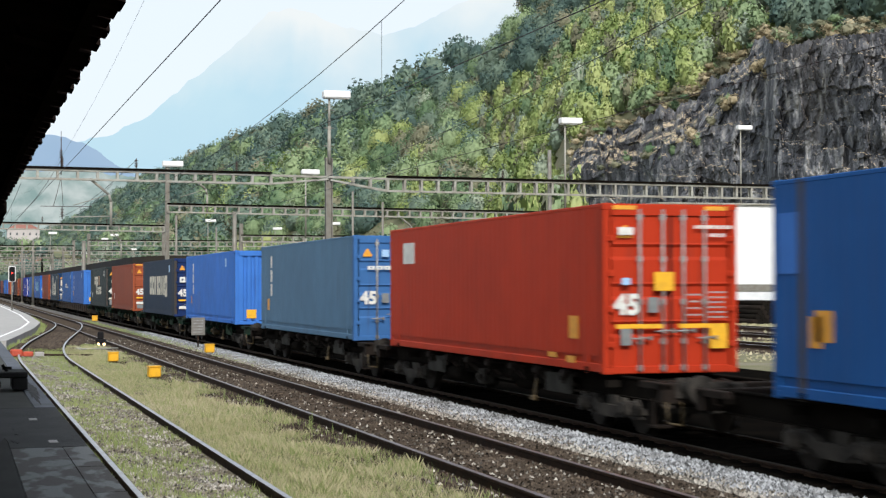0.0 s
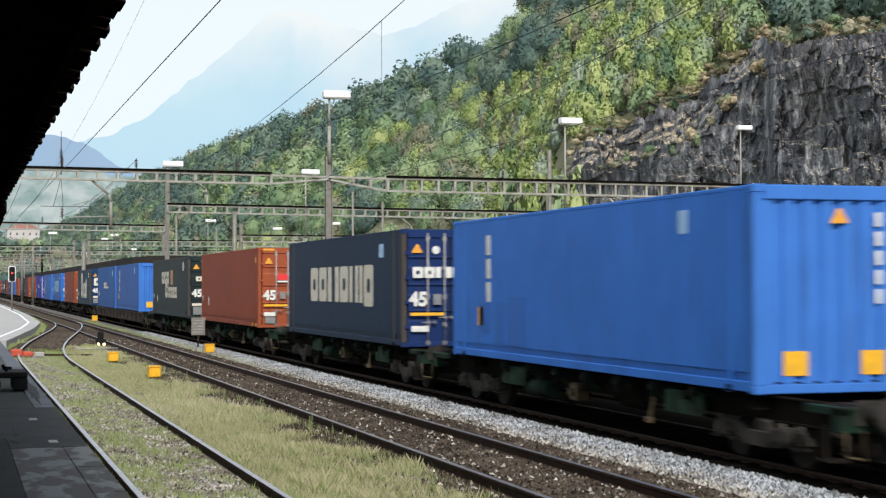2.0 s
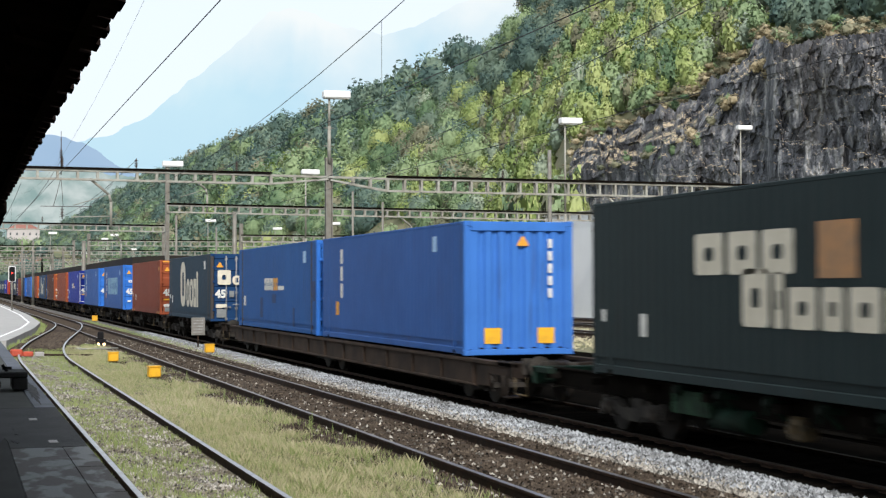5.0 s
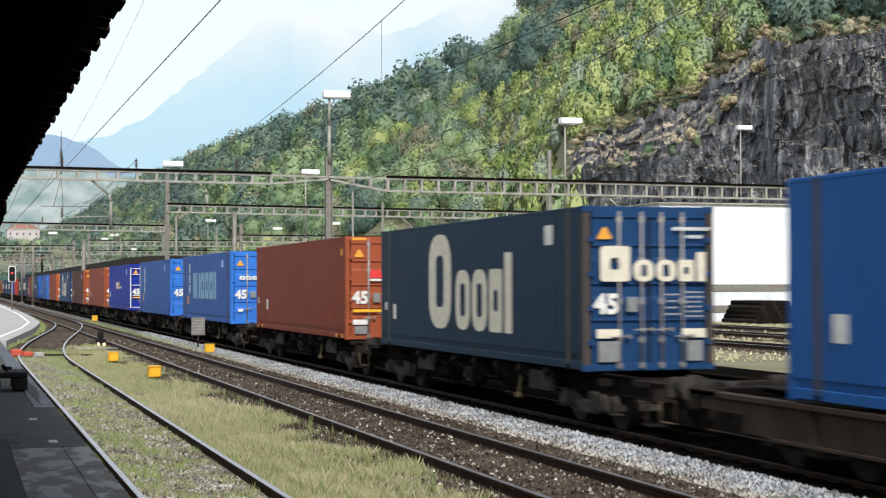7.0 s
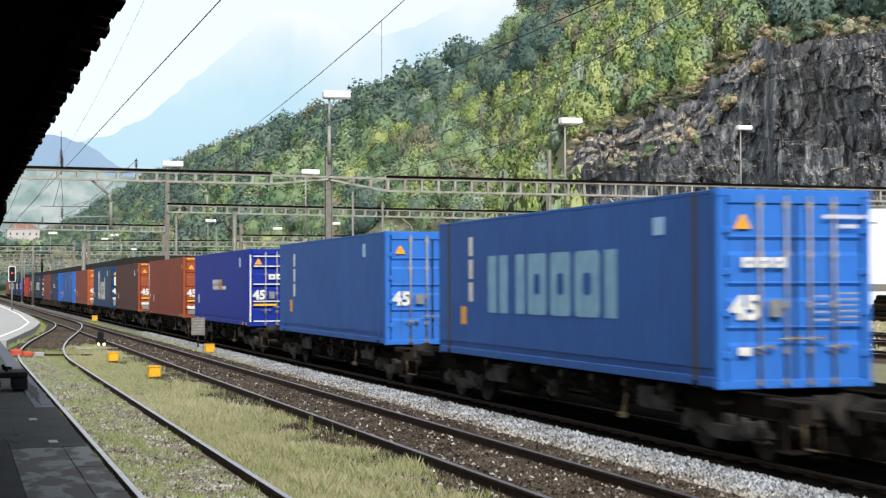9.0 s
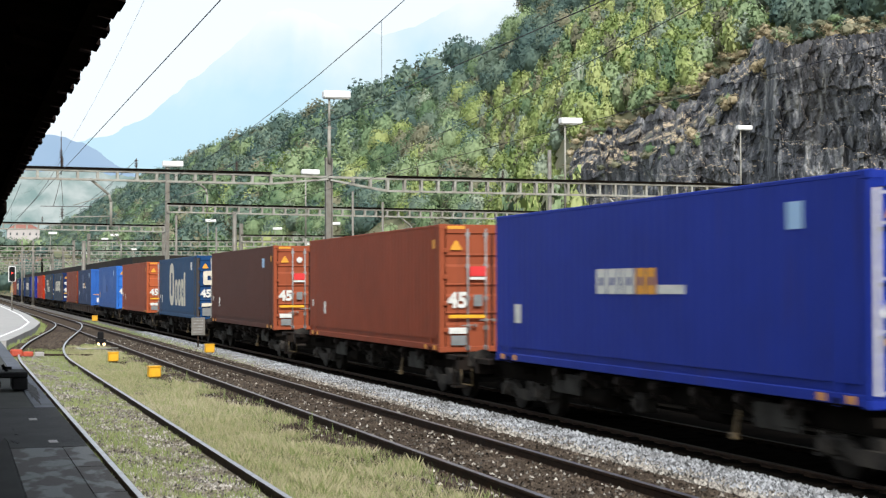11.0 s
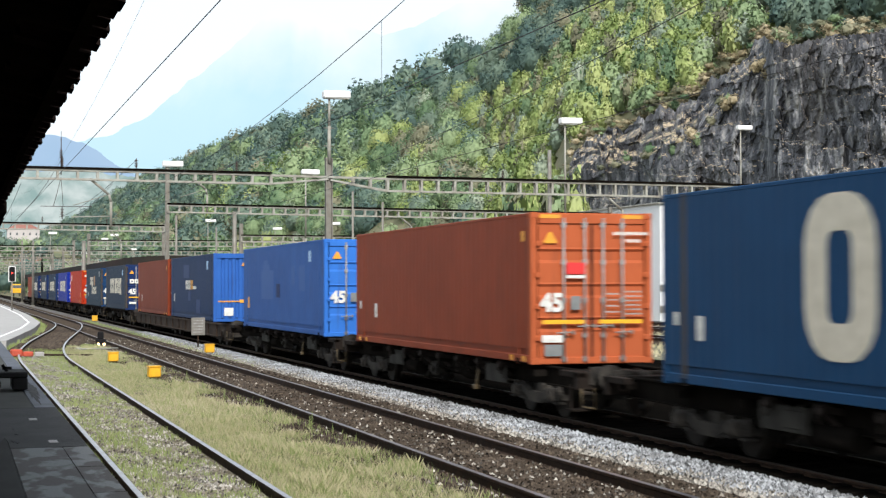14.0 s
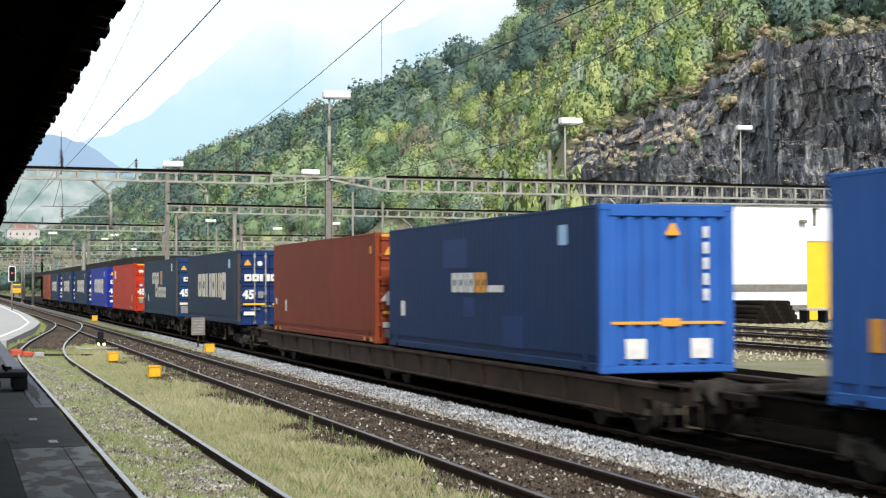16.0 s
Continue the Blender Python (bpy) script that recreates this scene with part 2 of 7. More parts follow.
strip("ballast_bed_1", "dark oily ballast bed of the main line", lambda y: NEAR_X, [(-2.1, -0.2), (-1.5, -0.15), (1.5, -0.15), (1.9, -0.2), (2.3, -0.29)], M["ballast_dark"], 5, 900, 5)
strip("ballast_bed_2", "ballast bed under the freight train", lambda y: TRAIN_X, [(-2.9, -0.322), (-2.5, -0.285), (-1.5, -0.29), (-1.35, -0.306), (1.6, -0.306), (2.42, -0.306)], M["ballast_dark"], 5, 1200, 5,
      mats=[M["ballast_oil_shade"], M["ballast_grey"]], index=[1, 1, 0, 0, 0])
# added strip without rails; its black stands for the shade beyond the train
strip("ballast_bed_6", "oily ballast beyond the train, blackened for its shade", lambda y: 16.2, [(-2.2, -0.312), (0, -0.311), (6.8, -0.312), (7.2, -0.324)], M["ballast_oil_shade"], 5, 118, 5)
strip("ballast_bed_7", "stony siding bed grown over with weeds", lambda y: siding_x(np.array(y)), [(-1.2, -0.31), (-1.05, -0.14), (0.72, -0.13), (0.9, -0.15), (2.2, -0.16), (2.9, -0.31)], M["siding_bed"], 5, 84, 2)

strip("ballast_bed_8", "brown ballast bed of the turnout", lambda y: siding_x(np.array(y)), [(-1.55, -0.30), (-1.25, -0.118), (1.3, -0.118), (1.6, -0.20)], M["ballast_dark"], 60, 98, 2)

RAIL = [(-0.07, -0.17), (-0.07, -0.155), (-0.012, -0.13), (-0.012, -0.05), (-0.036, -0.035), (-0.036, -0.004), (-0.03, 0.0), (0.03, 0.0), (0.036, -0.004), (0.036, -0.035), (0.012, -0.05), (0.012, -0.13), (0.07, -0.155), (0.07, -0.17)]


def rail(name, label, path, z, y0, y1, top):
    ob = strip(name, label, path, [(o, h + z) for o, h in RAIL], None, y0, y1, 2.0, mats=[M["rail_side"], top], index=[0] * 5 + [1] * 3 + [0] * 5)
    return tagged(ob, label, "rail", "rails of the yard", "structure")


for k, o in enumerate((-0.753, 0.753)):
    rail("rail_main_%d" % (k + 1), "worn steel rail of the main line", lambda y: NEAR_X + o, 0, 4, 900, M["rail_dull"])
    rail("rail_freight_%d" % (k + 1), "rusty steel rail under the freight train", lambda y: TRAIN_X + o, TRAIN_RAIL, 4, 1000, M["rail_brown"])
    rail("rail_siding_%d" % (k + 1), "shiny siding rail curving into a turnout", lambda y: siding_x(y) + o, 0, 4, 107, M["rail_top"])


# sleepers under the two lines, each one a piece of its bed
BEDS = {o.name: o for o in scene.objects if o.name.startswith("ballast_bed")}


def sleepers(bed, path, z, y0, y1, step, half, mat=None):
    bm = bmesh.new()
    box(bm, -half, half, -0.12, 0.12, -0.16, 0.0, bevel=0.015)
    me = bpy.data.meshes.new("sleeper")
    bm.to_mesh(me)
    bm.free()
    me.materials.append(mat or M["sleeper"])
    y = y0
    while y < y1:
        o = new("sleeper", me)
        o.parent, o.location = bed, (path(y), y, z + random.uniform(-0.008, 0.008))
        o.rotation_euler = (0, 0, random.uniform(-0.01, 0.01))
        y += step


# platform
def slab(name, x0, x1, y0, y1, z0, z1, mat, label, category, bevel=0.02):
    bm = bmesh.new()
    box(bm, x0, x1, y0, y1, z0, z1, bevel=bevel)
    return tagged(part(name, bm, mat), label, category, kind="structure")


platform = slab("platform", -6, 1.472, -12, 66, -0.32, 0.44, M["asphalt"], "grey asphalt station platform with patches", "platform")


def panel(name, x0, x1, y0, y1, mat, label="", z=0.45):
    bm = bmesh.new()
    box(bm, x0, x1, y0, y1, 0.40, z, bevel=0.006)
    return part(name, bm, mat, platform, label)


panel("paving_panel", -5.9, 0.60, -11.9, 24.7, M["asphalt"])
panel("paving_panel", -5.9, 1.14, 24.75, 65.9, M["concrete"], "pale worn concrete paving")
panel("repair_patch", 0.605, 1.47, 18.6, 24.7, M["patch"], "dark wet asphalt patch")
panel("paving_panel", 0.605, 1.175, -11.9, 18.57, M["wet"], "damp dark brown paving worn pale in patches")


def worn_patch(cx, cy, rx, ry, seed, mat, label, z=0.456):
    """A thin skin of worn paving with a ragged edge."""
    bm = bmesh.new()
    vs = []
    for k in range(90):
        g = k * math.tau / 90
        r = 0.82 + 0.5 * noise.fractal(Vector((2.2 * math.cos(g), 2.2 * math.sin(g), seed)), 0.6, 2.2, 5)
        vs.append(bm.verts.new((cx + rx * r * math.cos(g), cy + ry * r * math.sin(g), z)))
    bm.faces.new(vs)
    low = bmesh.ops.extrude_face_region(bm, geom=bm.faces[:])
    bmesh.ops.translate(bm, verts=[v for v in low["geom"] if isinstance(v, bmesh.types.BMVert)], vec=(0, 0, -0.012))
    bmesh.ops.recalc_face_normals(bm, faces=bm.faces[:])
    return part("worn_patch", bm, mat, platform, label)


worn_patch(0.62, 20.9, 0.16, 1.9, 4.2, M["patch"], "dark oily stain")
worn_patch(1.3, 29.0, 0.1, 2.8, 8.2, M["patch"], "dark oily stain")
for k in range(14):
    y = 18.57 - 2.1 * k
    panel("coping_stone", 1.18, 1.47, y - 2.08, y, M["wet"], "brown worn coping stone")
for k in range(20):
    y = 24.75 + 2.05 * k
    panel("coping_stone", 1.16, 1.47, y, y + 2.03, M["coping_blue"], "blue-grey coping stone")
for x, y in ((0.98, 22.4), (1.06, 19.1)):
    panel("inspection_cover", x, x + 0.11, y, y + 0.3, M["pale_paving"], "small pale cover plate", 0.456)

# low paved tongue beyond the turnout
bm = bmesh.new()
edge = [(2.0, 66.3), (2.4, 70), (4.0, 86), (5.0, 100), (5.45, 125), (5.6, 156), (5.5, 240), (5.3, 420)]
top = [bm.verts.new((x, y, 0.1)) for x, y in edge] + [bm.verts.new((-12, 420, 0.1)), bm.verts.new((-12, 66.3, 0.1))]
f = bm.faces.new(top)
for e in bmesh.ops.extrude_face_region(bm, geom=[f])["geom"]:
    if isinstance(e, bmesh.types.BMVert):
        e.co.z = -0.31
bmesh.ops.recalc_face_normals(bm, faces=bm.faces)
tongue = tagged(part("pavement", bm, M["pale_paving"]), "pale paved platform tongue with a white edge line", "pavement", kind="structure")
bm = bmesh.new()
for (x0, y0), (x1, y1) in zip(edge[1:], edge[2:]):
    vs = [bm.verts.new(p) for p in ((x0 - 0.75, y0, 0.104), (x0 - 0.6, y0, 0.104), (x1 - 0.6, y1, 0.104), (x1 - 0.75, y1, 0.104))]
    bm.faces.new(vs)
part("edge_line", bm, M["white_paint"], tongue, "white painted edge line")

# platform roof: boarded underside, rafters, and a row of tiles along the eave
bm = bmesh.new()
v = [bm.verts.new(p) for p in ((0.78, -8, 3.84), (0.78, 33, 3.84), (-6.2, 33, 5.6), (-6.2, -8, 5.6))]
f = bm.faces.new(v)
for e in bmesh.ops.extrude_face_region(bm, geom=[f])["geom"]:
    if isinstance(e, bmesh.types.BMVert):
        e.co.z += 0.14
bmesh.ops.recalc_face_normals(bm, faces=bm.faces)
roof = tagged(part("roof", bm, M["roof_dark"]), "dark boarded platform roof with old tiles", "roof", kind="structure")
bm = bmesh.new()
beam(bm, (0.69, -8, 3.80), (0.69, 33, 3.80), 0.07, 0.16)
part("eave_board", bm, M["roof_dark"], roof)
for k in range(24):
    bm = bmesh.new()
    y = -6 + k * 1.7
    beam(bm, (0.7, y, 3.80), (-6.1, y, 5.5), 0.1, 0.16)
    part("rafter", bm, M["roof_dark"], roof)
bm = bmesh.new()
n = 8
ring0, ring1 = [], []
for i in range(n + 1):
    a = math.pi * i / n
    ring0.append(bm.verts.new((0.06, 0.155 * math.cos(a), 0.075 * math.sin(a) - 0.02)))
    ring1.append(bm.verts.new((-0.42, 0.14 * math.cos(a), 0.11 + 0.07 * math.sin(a) - 0.02)))
for i in range(n):
    bm.faces.new((ring0[i], ring0[i + 1], ring1[i + 1], ring1[i]))
bm.faces.new(ring0)
me = bpy.data.meshes.new("roof_tile")
bm.to_mesh(me)
bm.free()
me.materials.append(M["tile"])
for k in range(122):
    o = new("roof_tile", me)
    o.parent, o.location = roof, (0.795 + 0.018 * math.sin(k * 2.7), -7.5 + 0.33 * k, 3.80 + 0.008 * math.sin(k * 1.9))
bm = bmesh.new()
rod(bm, (0.86, 32.6, 3.62), (0.86, 33.6, 3.60), 0.07, 8)
rod(bm, (0.86, 33.6, 3.60), (0.80, 33.7, 3.40), 0.06, 8)
rod(bm, (0.80, 33.7, 3.40), (0.2, 33.7, 3.34), 0.055, 8)
box(bm, 0.70, 0.92, 30.5, 33.2, 3.62, 3.86, bevel=0.02)
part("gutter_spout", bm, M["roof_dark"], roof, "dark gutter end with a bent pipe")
# out of view; added to keep light from under the roof
slab("wall_west", -6.6, -6.2, -14, 36, -0.3, 5.9, M["plaster"], "unseen plastered wall added to keep the roof's underside dark", "wall")

# hillside
AZ = [-4, 2, 3.2, 4.3, 5.3, 6.3, 8.0, 9.3, 10.9, 13.3, 15.8, 16.8, 18.8, 19.5, 20.3, 23.5, 28, 33, 42]
EL = [1.0, 1.3, 1.8, 2.3, 2.95, 3.5, 4.2, 4.55, 5.3, 5.95, 6.65, 7.4, 8.25, 9.0, 9.8, 11.5, 12.8, 14, 15]
FOOT_AZ = [-4, 2, 5, 10, 15, 20, 25, 32, 42]
FOOT = [1700, 1300, 760, 420, 290, 225, 190, 160, 140]
CLIFF_AZ = [19.6, 20.6, 21.4, 21.8, 23.0, 24.7, 26.0, 26.5, 27.6, 28.2, 28.7, 29.3, 31.0, 32.5, 42]
CLIFF_EL = [-0.6, 1.6, 3.6, 4.9, 5.5, 6.1, 6.6, 7.0, 7.8, 8.5, 8.6, 8.4, 8.65, 8.75, 9.5]
LEDGE_AZ = [19.6, 21.7, 23.0, 25.2, 26.2, 27.2, 28.2, 29.0, 42]
LEDGE_EL = [2.2, 3.9, 4.2, 4.4, 4.9, 6.0, 7.0, 7.6, 8.0]


def polar(az, d, el):
    a = np.radians(az)
    return np.stack([d * np.sin(a), d * np.cos(a), EYE.z + d * np.tan(np.radians(el))], -1)


def cliff_top(az):
    """The uneven upper edge of the cliff."""
    return np.interp(az, CLIFF_AZ, CLIFF_EL) + (0.10 * np.sin(az * 3.1 + 0.4) + 0.10 * np.sin(az * 7.3 + 2.0) + 0.06 * np.sin(az * 17.0)) * np.clip((np.asarray(az) - 20.5) / 2, 0, 1) * np.clip((29.6 - np.asarray(az)), 0.35, 1)


def hill_point(az, u):
    """u from 0 at the foot (or the top of the cliff) to 1 at the crest."""
    foot = np.interp(az, FOOT_AZ, FOOT)
    crest = np.interp(az, AZ, EL)
    low = cliff_top(az)
    rise = np.clip((low + 0.6) / 6, 0, 1)
    d = foot * (1 + 1.1 * u ** 1.15) + 21 * rise
    el = low + (crest - low) * (u ** 0.8)
    return polar(az, d, el)


def rough(v, amount, scale):
    return np.array([noise.noise(Vector(p) * scale) * amount for p in v])


def build_hill():
    na, nu = 230, 80
    A, U = np.meshgrid(np.linspace(-4, 42, na), np.linspace(0, 1.25, nu))
    uu = np.clip(U, 0, 1)
    v = hill_point(A, uu)
    back = np.clip(U - 1, 0, 1)[..., None]
    v = v + np.concatenate([v[..., :2] * back * 2, -back * 200], -1)
    v = v.reshape(-1, 3)
    v[:, 2] += rough(v, 2.5, 0.03) * np.clip(uu.reshape(-1) * 4, 0, 1)
    idx = np.arange(na * nu).reshape(nu, na)
    f = np.stack([idx[:-1, :-1], idx[:-1, 1:], idx[1:, 1:], idx[1:, :-1]], -1).reshape(-1, 4)
    return tagged(mesh_from("hillside", v, f, [M["hill_soil"]], True), "steep wooded hillside of dry grass and soil", "hillside", kind="structure")


hillside = build_hill()


def build_cliff():
    """Fractured dark rock: splintered upright columns, level beds, and broken terraces that step back above the ledge."""
    na, ne = 430, 245
    A, T = np.meshgrid(np.linspace(19.6, 35.5, na), np.linspace(0, 1.06, ne))
    topel = cliff_top(A) + 0.03 * np.sin(A * 41.0)
    E = -0.8 + (topel + 0.8) * np.clip(T, 0, 1)
    ledge = np.interp(A, LEDGE_AZ, LEDGE_EL)
    d = np.interp(A, FOOT_AZ, FOOT) + 2
    arc = (np.radians(A) * 170).reshape(-1)
    z = (EYE.z + d * np.tan(np.radians(E))).reshape(-1)
    push, shift = np.zeros(len(arc)), np.zeros(len(arc))
    for i in range(len(arc)):
        s, h = arc[i], z[i]
        warp = noise.noise(Vector((s * 0.25, h * 0.25, 3.0))) * 0.9 + noise.noise(Vector((s * 0.9, h * 0.9, 8.0))) * 0.3
        a = noise.cell(Vector(((s + warp) * 0.22, (h + 0.3 * s + warp) * 0.16, 0.5)))
        b = noise.cell(Vector(((s + warp + 0.3 * h) * 0.75, (h - 0.25 * s + warp) * 0.23, 7.5)))
        c = noise.cell(Vector(((s - 0.25 * h + warp) * 1.7, (h + 0.2 * s + warp) * 0.55, 2.5)))
        f = noise.cell(Vector(((s + 0.2 * h + warp) * 3.4, (h - 0.3 * s + warp) * 1.1, 4.5)))
        e = noise.fractal(Vector((s * 1.3, h * 0.6, 5.0)), 0.7, 2.1, 4)
        g = noise.noise(Vector((s * 0.10, h * 0.10, 9.0)))
        bed = abs(((h + 0.12 * s + warp * 1.2) * 0.28) % 1.0 - 0.5)
        push[i] = 0.65 * a + 0.5 * b + 0.32 * c + 0.14 * f + 0.4 * e + 1.5 * g + 0.8 * bed
        shift[i] = 0.5 * noise.cell(Vector(((s + 2 * warp) * 0.30, 0.5, 1.5))) + 0.35 * noise.cell(Vector(((s + warp) * 1.1, h * 0.2, 6.5))) + 0.5 * warp
    # terraces above the ledge, stepping back block by block
    climb = np.clip((E - ledge + 0.5 * (shift.reshape(E.shape) - 0.4)) / 1.3, 0, 1) * 3.4
    step = (np.floor(climb) + np.clip((climb % 1.0 - 0.5) / 0.5, 0, 1)) / 3.4
    d = d + 13 * step * smooth01((28.9 - A + 0.3 * shift.reshape(E.shape)) / 0.4) + 1.6 * np.clip(T, 0, 1) + 3 * smooth01((28.9 - A) / 0.4)
    d = d + 14 * np.clip((T - 1) / 0.06, 0, 1)
    p = polar(A, d, E).reshape(-1, 3)
    push = push * np.clip((topel.reshape(-1) + 0.2) / 3, 0, 1) * np.clip((1.02 - T.reshape(-1)) * 12, 0.15, 1)
    flat = np.radians(A).reshape(-1)
    p[:, 0] -= np.sin(flat) * push
    p[:, 1] -= np.cos(flat) * push
    idx = np.arange(na * ne).reshape(ne, na)
    f = np.stack([idx[:-1, :-1], idx[:-1, 1:], idx[1:, 1:], idx[1:, :-1]], -1).reshape(-1, 4)
    return tagged(mesh_from("rock_cliff", p, f, [M["rock"]]), "dark fractured rock cliff with dry grass on its ledges", "cliff", kind="structure")


build_cliff()


# far mountains and sky behind them
def ridge(name, label, pts, dist, low, mat, seed, jag):
    az = np.linspace(pts[0][0], pts[-1][0], 160)
    el = np.interp(az, [p[0] for p in pts], [p[1] for p in pts])
    rnd = np.array([noise.fractal(Vector((a * 2.2, seed, 0.3)), 0.8, 2.0, 6) for a in az])
    el = el + jag * rnd
    rows = []
    for k in range(13):
        t = k / 12
        e = low + (el - low) * t
        d = dist * (0.9 + 0.1 * t) + 25 * np.array([noise.noise(Vector((a * 3, t * 7, seed))) for a in az])
        rows.append(polar(az, d, e))
    v = np.concatenate(rows)
    n = len(az)
    idx = np.arange(13 * n).reshape(13, n)
    f = np.stack([idx[:-1, :-1], idx[:-1, 1:], idx[1:, 1:], idx[1:, :-1]], -1).reshape(-1, 4)
    return tagged(mesh_from(name, v, f, [mat], True), label, "mountain", kind="structure")


# Self-lit colour: daylight and distance haze are put into the emission.
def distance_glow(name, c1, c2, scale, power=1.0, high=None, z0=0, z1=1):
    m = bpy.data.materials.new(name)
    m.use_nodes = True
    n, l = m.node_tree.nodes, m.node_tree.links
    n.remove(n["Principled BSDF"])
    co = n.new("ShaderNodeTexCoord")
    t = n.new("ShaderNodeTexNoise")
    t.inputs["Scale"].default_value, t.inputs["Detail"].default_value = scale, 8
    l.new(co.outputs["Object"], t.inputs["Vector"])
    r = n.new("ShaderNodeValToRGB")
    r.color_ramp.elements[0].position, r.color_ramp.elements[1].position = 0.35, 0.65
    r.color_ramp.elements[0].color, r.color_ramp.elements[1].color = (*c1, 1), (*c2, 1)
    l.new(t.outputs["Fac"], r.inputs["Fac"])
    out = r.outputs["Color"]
    # near-white mixed in with height stands for the cloud over the peaks
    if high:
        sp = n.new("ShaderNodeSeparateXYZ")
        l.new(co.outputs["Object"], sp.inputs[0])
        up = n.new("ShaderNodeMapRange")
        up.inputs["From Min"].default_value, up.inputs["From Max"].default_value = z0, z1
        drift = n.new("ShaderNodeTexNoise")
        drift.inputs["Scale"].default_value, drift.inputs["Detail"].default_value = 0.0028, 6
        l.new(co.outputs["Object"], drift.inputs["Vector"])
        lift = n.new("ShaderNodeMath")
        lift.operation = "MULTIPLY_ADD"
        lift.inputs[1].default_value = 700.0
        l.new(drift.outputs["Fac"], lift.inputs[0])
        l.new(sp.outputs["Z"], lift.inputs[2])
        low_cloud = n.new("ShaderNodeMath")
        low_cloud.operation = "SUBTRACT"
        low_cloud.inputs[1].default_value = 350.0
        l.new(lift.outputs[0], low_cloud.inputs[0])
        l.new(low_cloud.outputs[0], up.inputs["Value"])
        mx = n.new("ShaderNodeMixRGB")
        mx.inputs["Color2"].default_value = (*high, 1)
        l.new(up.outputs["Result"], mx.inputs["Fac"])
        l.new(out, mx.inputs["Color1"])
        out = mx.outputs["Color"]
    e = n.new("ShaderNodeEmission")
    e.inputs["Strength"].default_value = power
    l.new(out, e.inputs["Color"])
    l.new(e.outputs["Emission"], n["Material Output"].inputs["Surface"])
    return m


ridge("backdrop_1", "far mountain glowing pale blue with painted haze and cloud", [(-6, 4.2), (2, 4.4), (4.2, 5.1), (5.2, 5.3), (6.1, 5.8), (6.6, 6.05), (7.8, 7.1), (8.5, 7.6), (9.3, 8.35), (10.1, 8.95), (10.8, 9.7), (11.7, 9.9), (12.5, 9.7), (13.5, 9.2), (15.0, 9.0), (16.2, 9.3), (17.3, 9.9), (19, 10.6), (24, 11)], 4300, -0.3,
      distance_glow("pale_haze_glow", (0.50, 0.76, 0.93), (0.60, 0.84, 0.96), 0.0012, 1.0, (0.93, 0.985, 1.0), 400, 800), 2.0, 0.10)
ridge("backdrop_2", "distant mountain glowing blue-grey with painted haze", [(-6, 5.2), (1, 5.3), (3.2, 5.3), (3.6, 5.25), (4.2, 5.05), (4.7, 4.85), (5.4, 4.3), (5.8, 4.1), (7.0, 3.6), (9, 3.0)], 3700, -0.3,
      distance_glow("blue_haze_glow", (0.34, 0.51, 0.72), (0.40, 0.56, 0.76), 0.004), 5.0, 0.06)
ridge("backdrop_3", "valley slope of rock and meadow glowing with painted haze", [(-6, 3.4), (1, 3.7), (2.4, 4.0), (3.5, 4.1), (5.0, 4.0), (6.2, 3.85), (7.5, 3.5), (10, 2.6)], 2900, -0.3,
      distance_glow("slope_haze_glow", (0.30, 0.43, 0.42), (0.60, 0.68, 0.67), 0.02), 9.0, 0.08)

# beds of the yard beyond the train
for k, x in enumerate((30.9, 37.3, 43.0)):
    strip("ballast_bed_%d" % (k + 3), "brown ballast bed of a yard track", lambda y: x, [(-2.0, -0.315), (-1.4, -0.27), (1.4, -0.27), (2.0, -0.315)], M["ballast_dark"], 20, 240, 5)
    for o in (-0.753, 0.753):
        rail("rail_yard_%d" % (2 * k + 1 + (o > 0)), "dull rail of a yard track", lambda y: x + o, -0.1, 20, 240, M["rail_top"])
sleepers(BEDS["ballast_bed_1"], lambda y: NEAR_X, -0.15, 12, 95, 0.63, 1.3)
sleepers(BEDS["ballast_bed_8"], lambda y: float(siding_x(np.array(y))), -0.105, 60.5, 97, 0.63, 1.25)
# the freight sleepers take the same painted shade
sleepers(BEDS["ballast_bed_2"], lambda y: TRAIN_X, -0.285, 12, 95, 0.6, 1.25, M["ballast_oil_shade"])


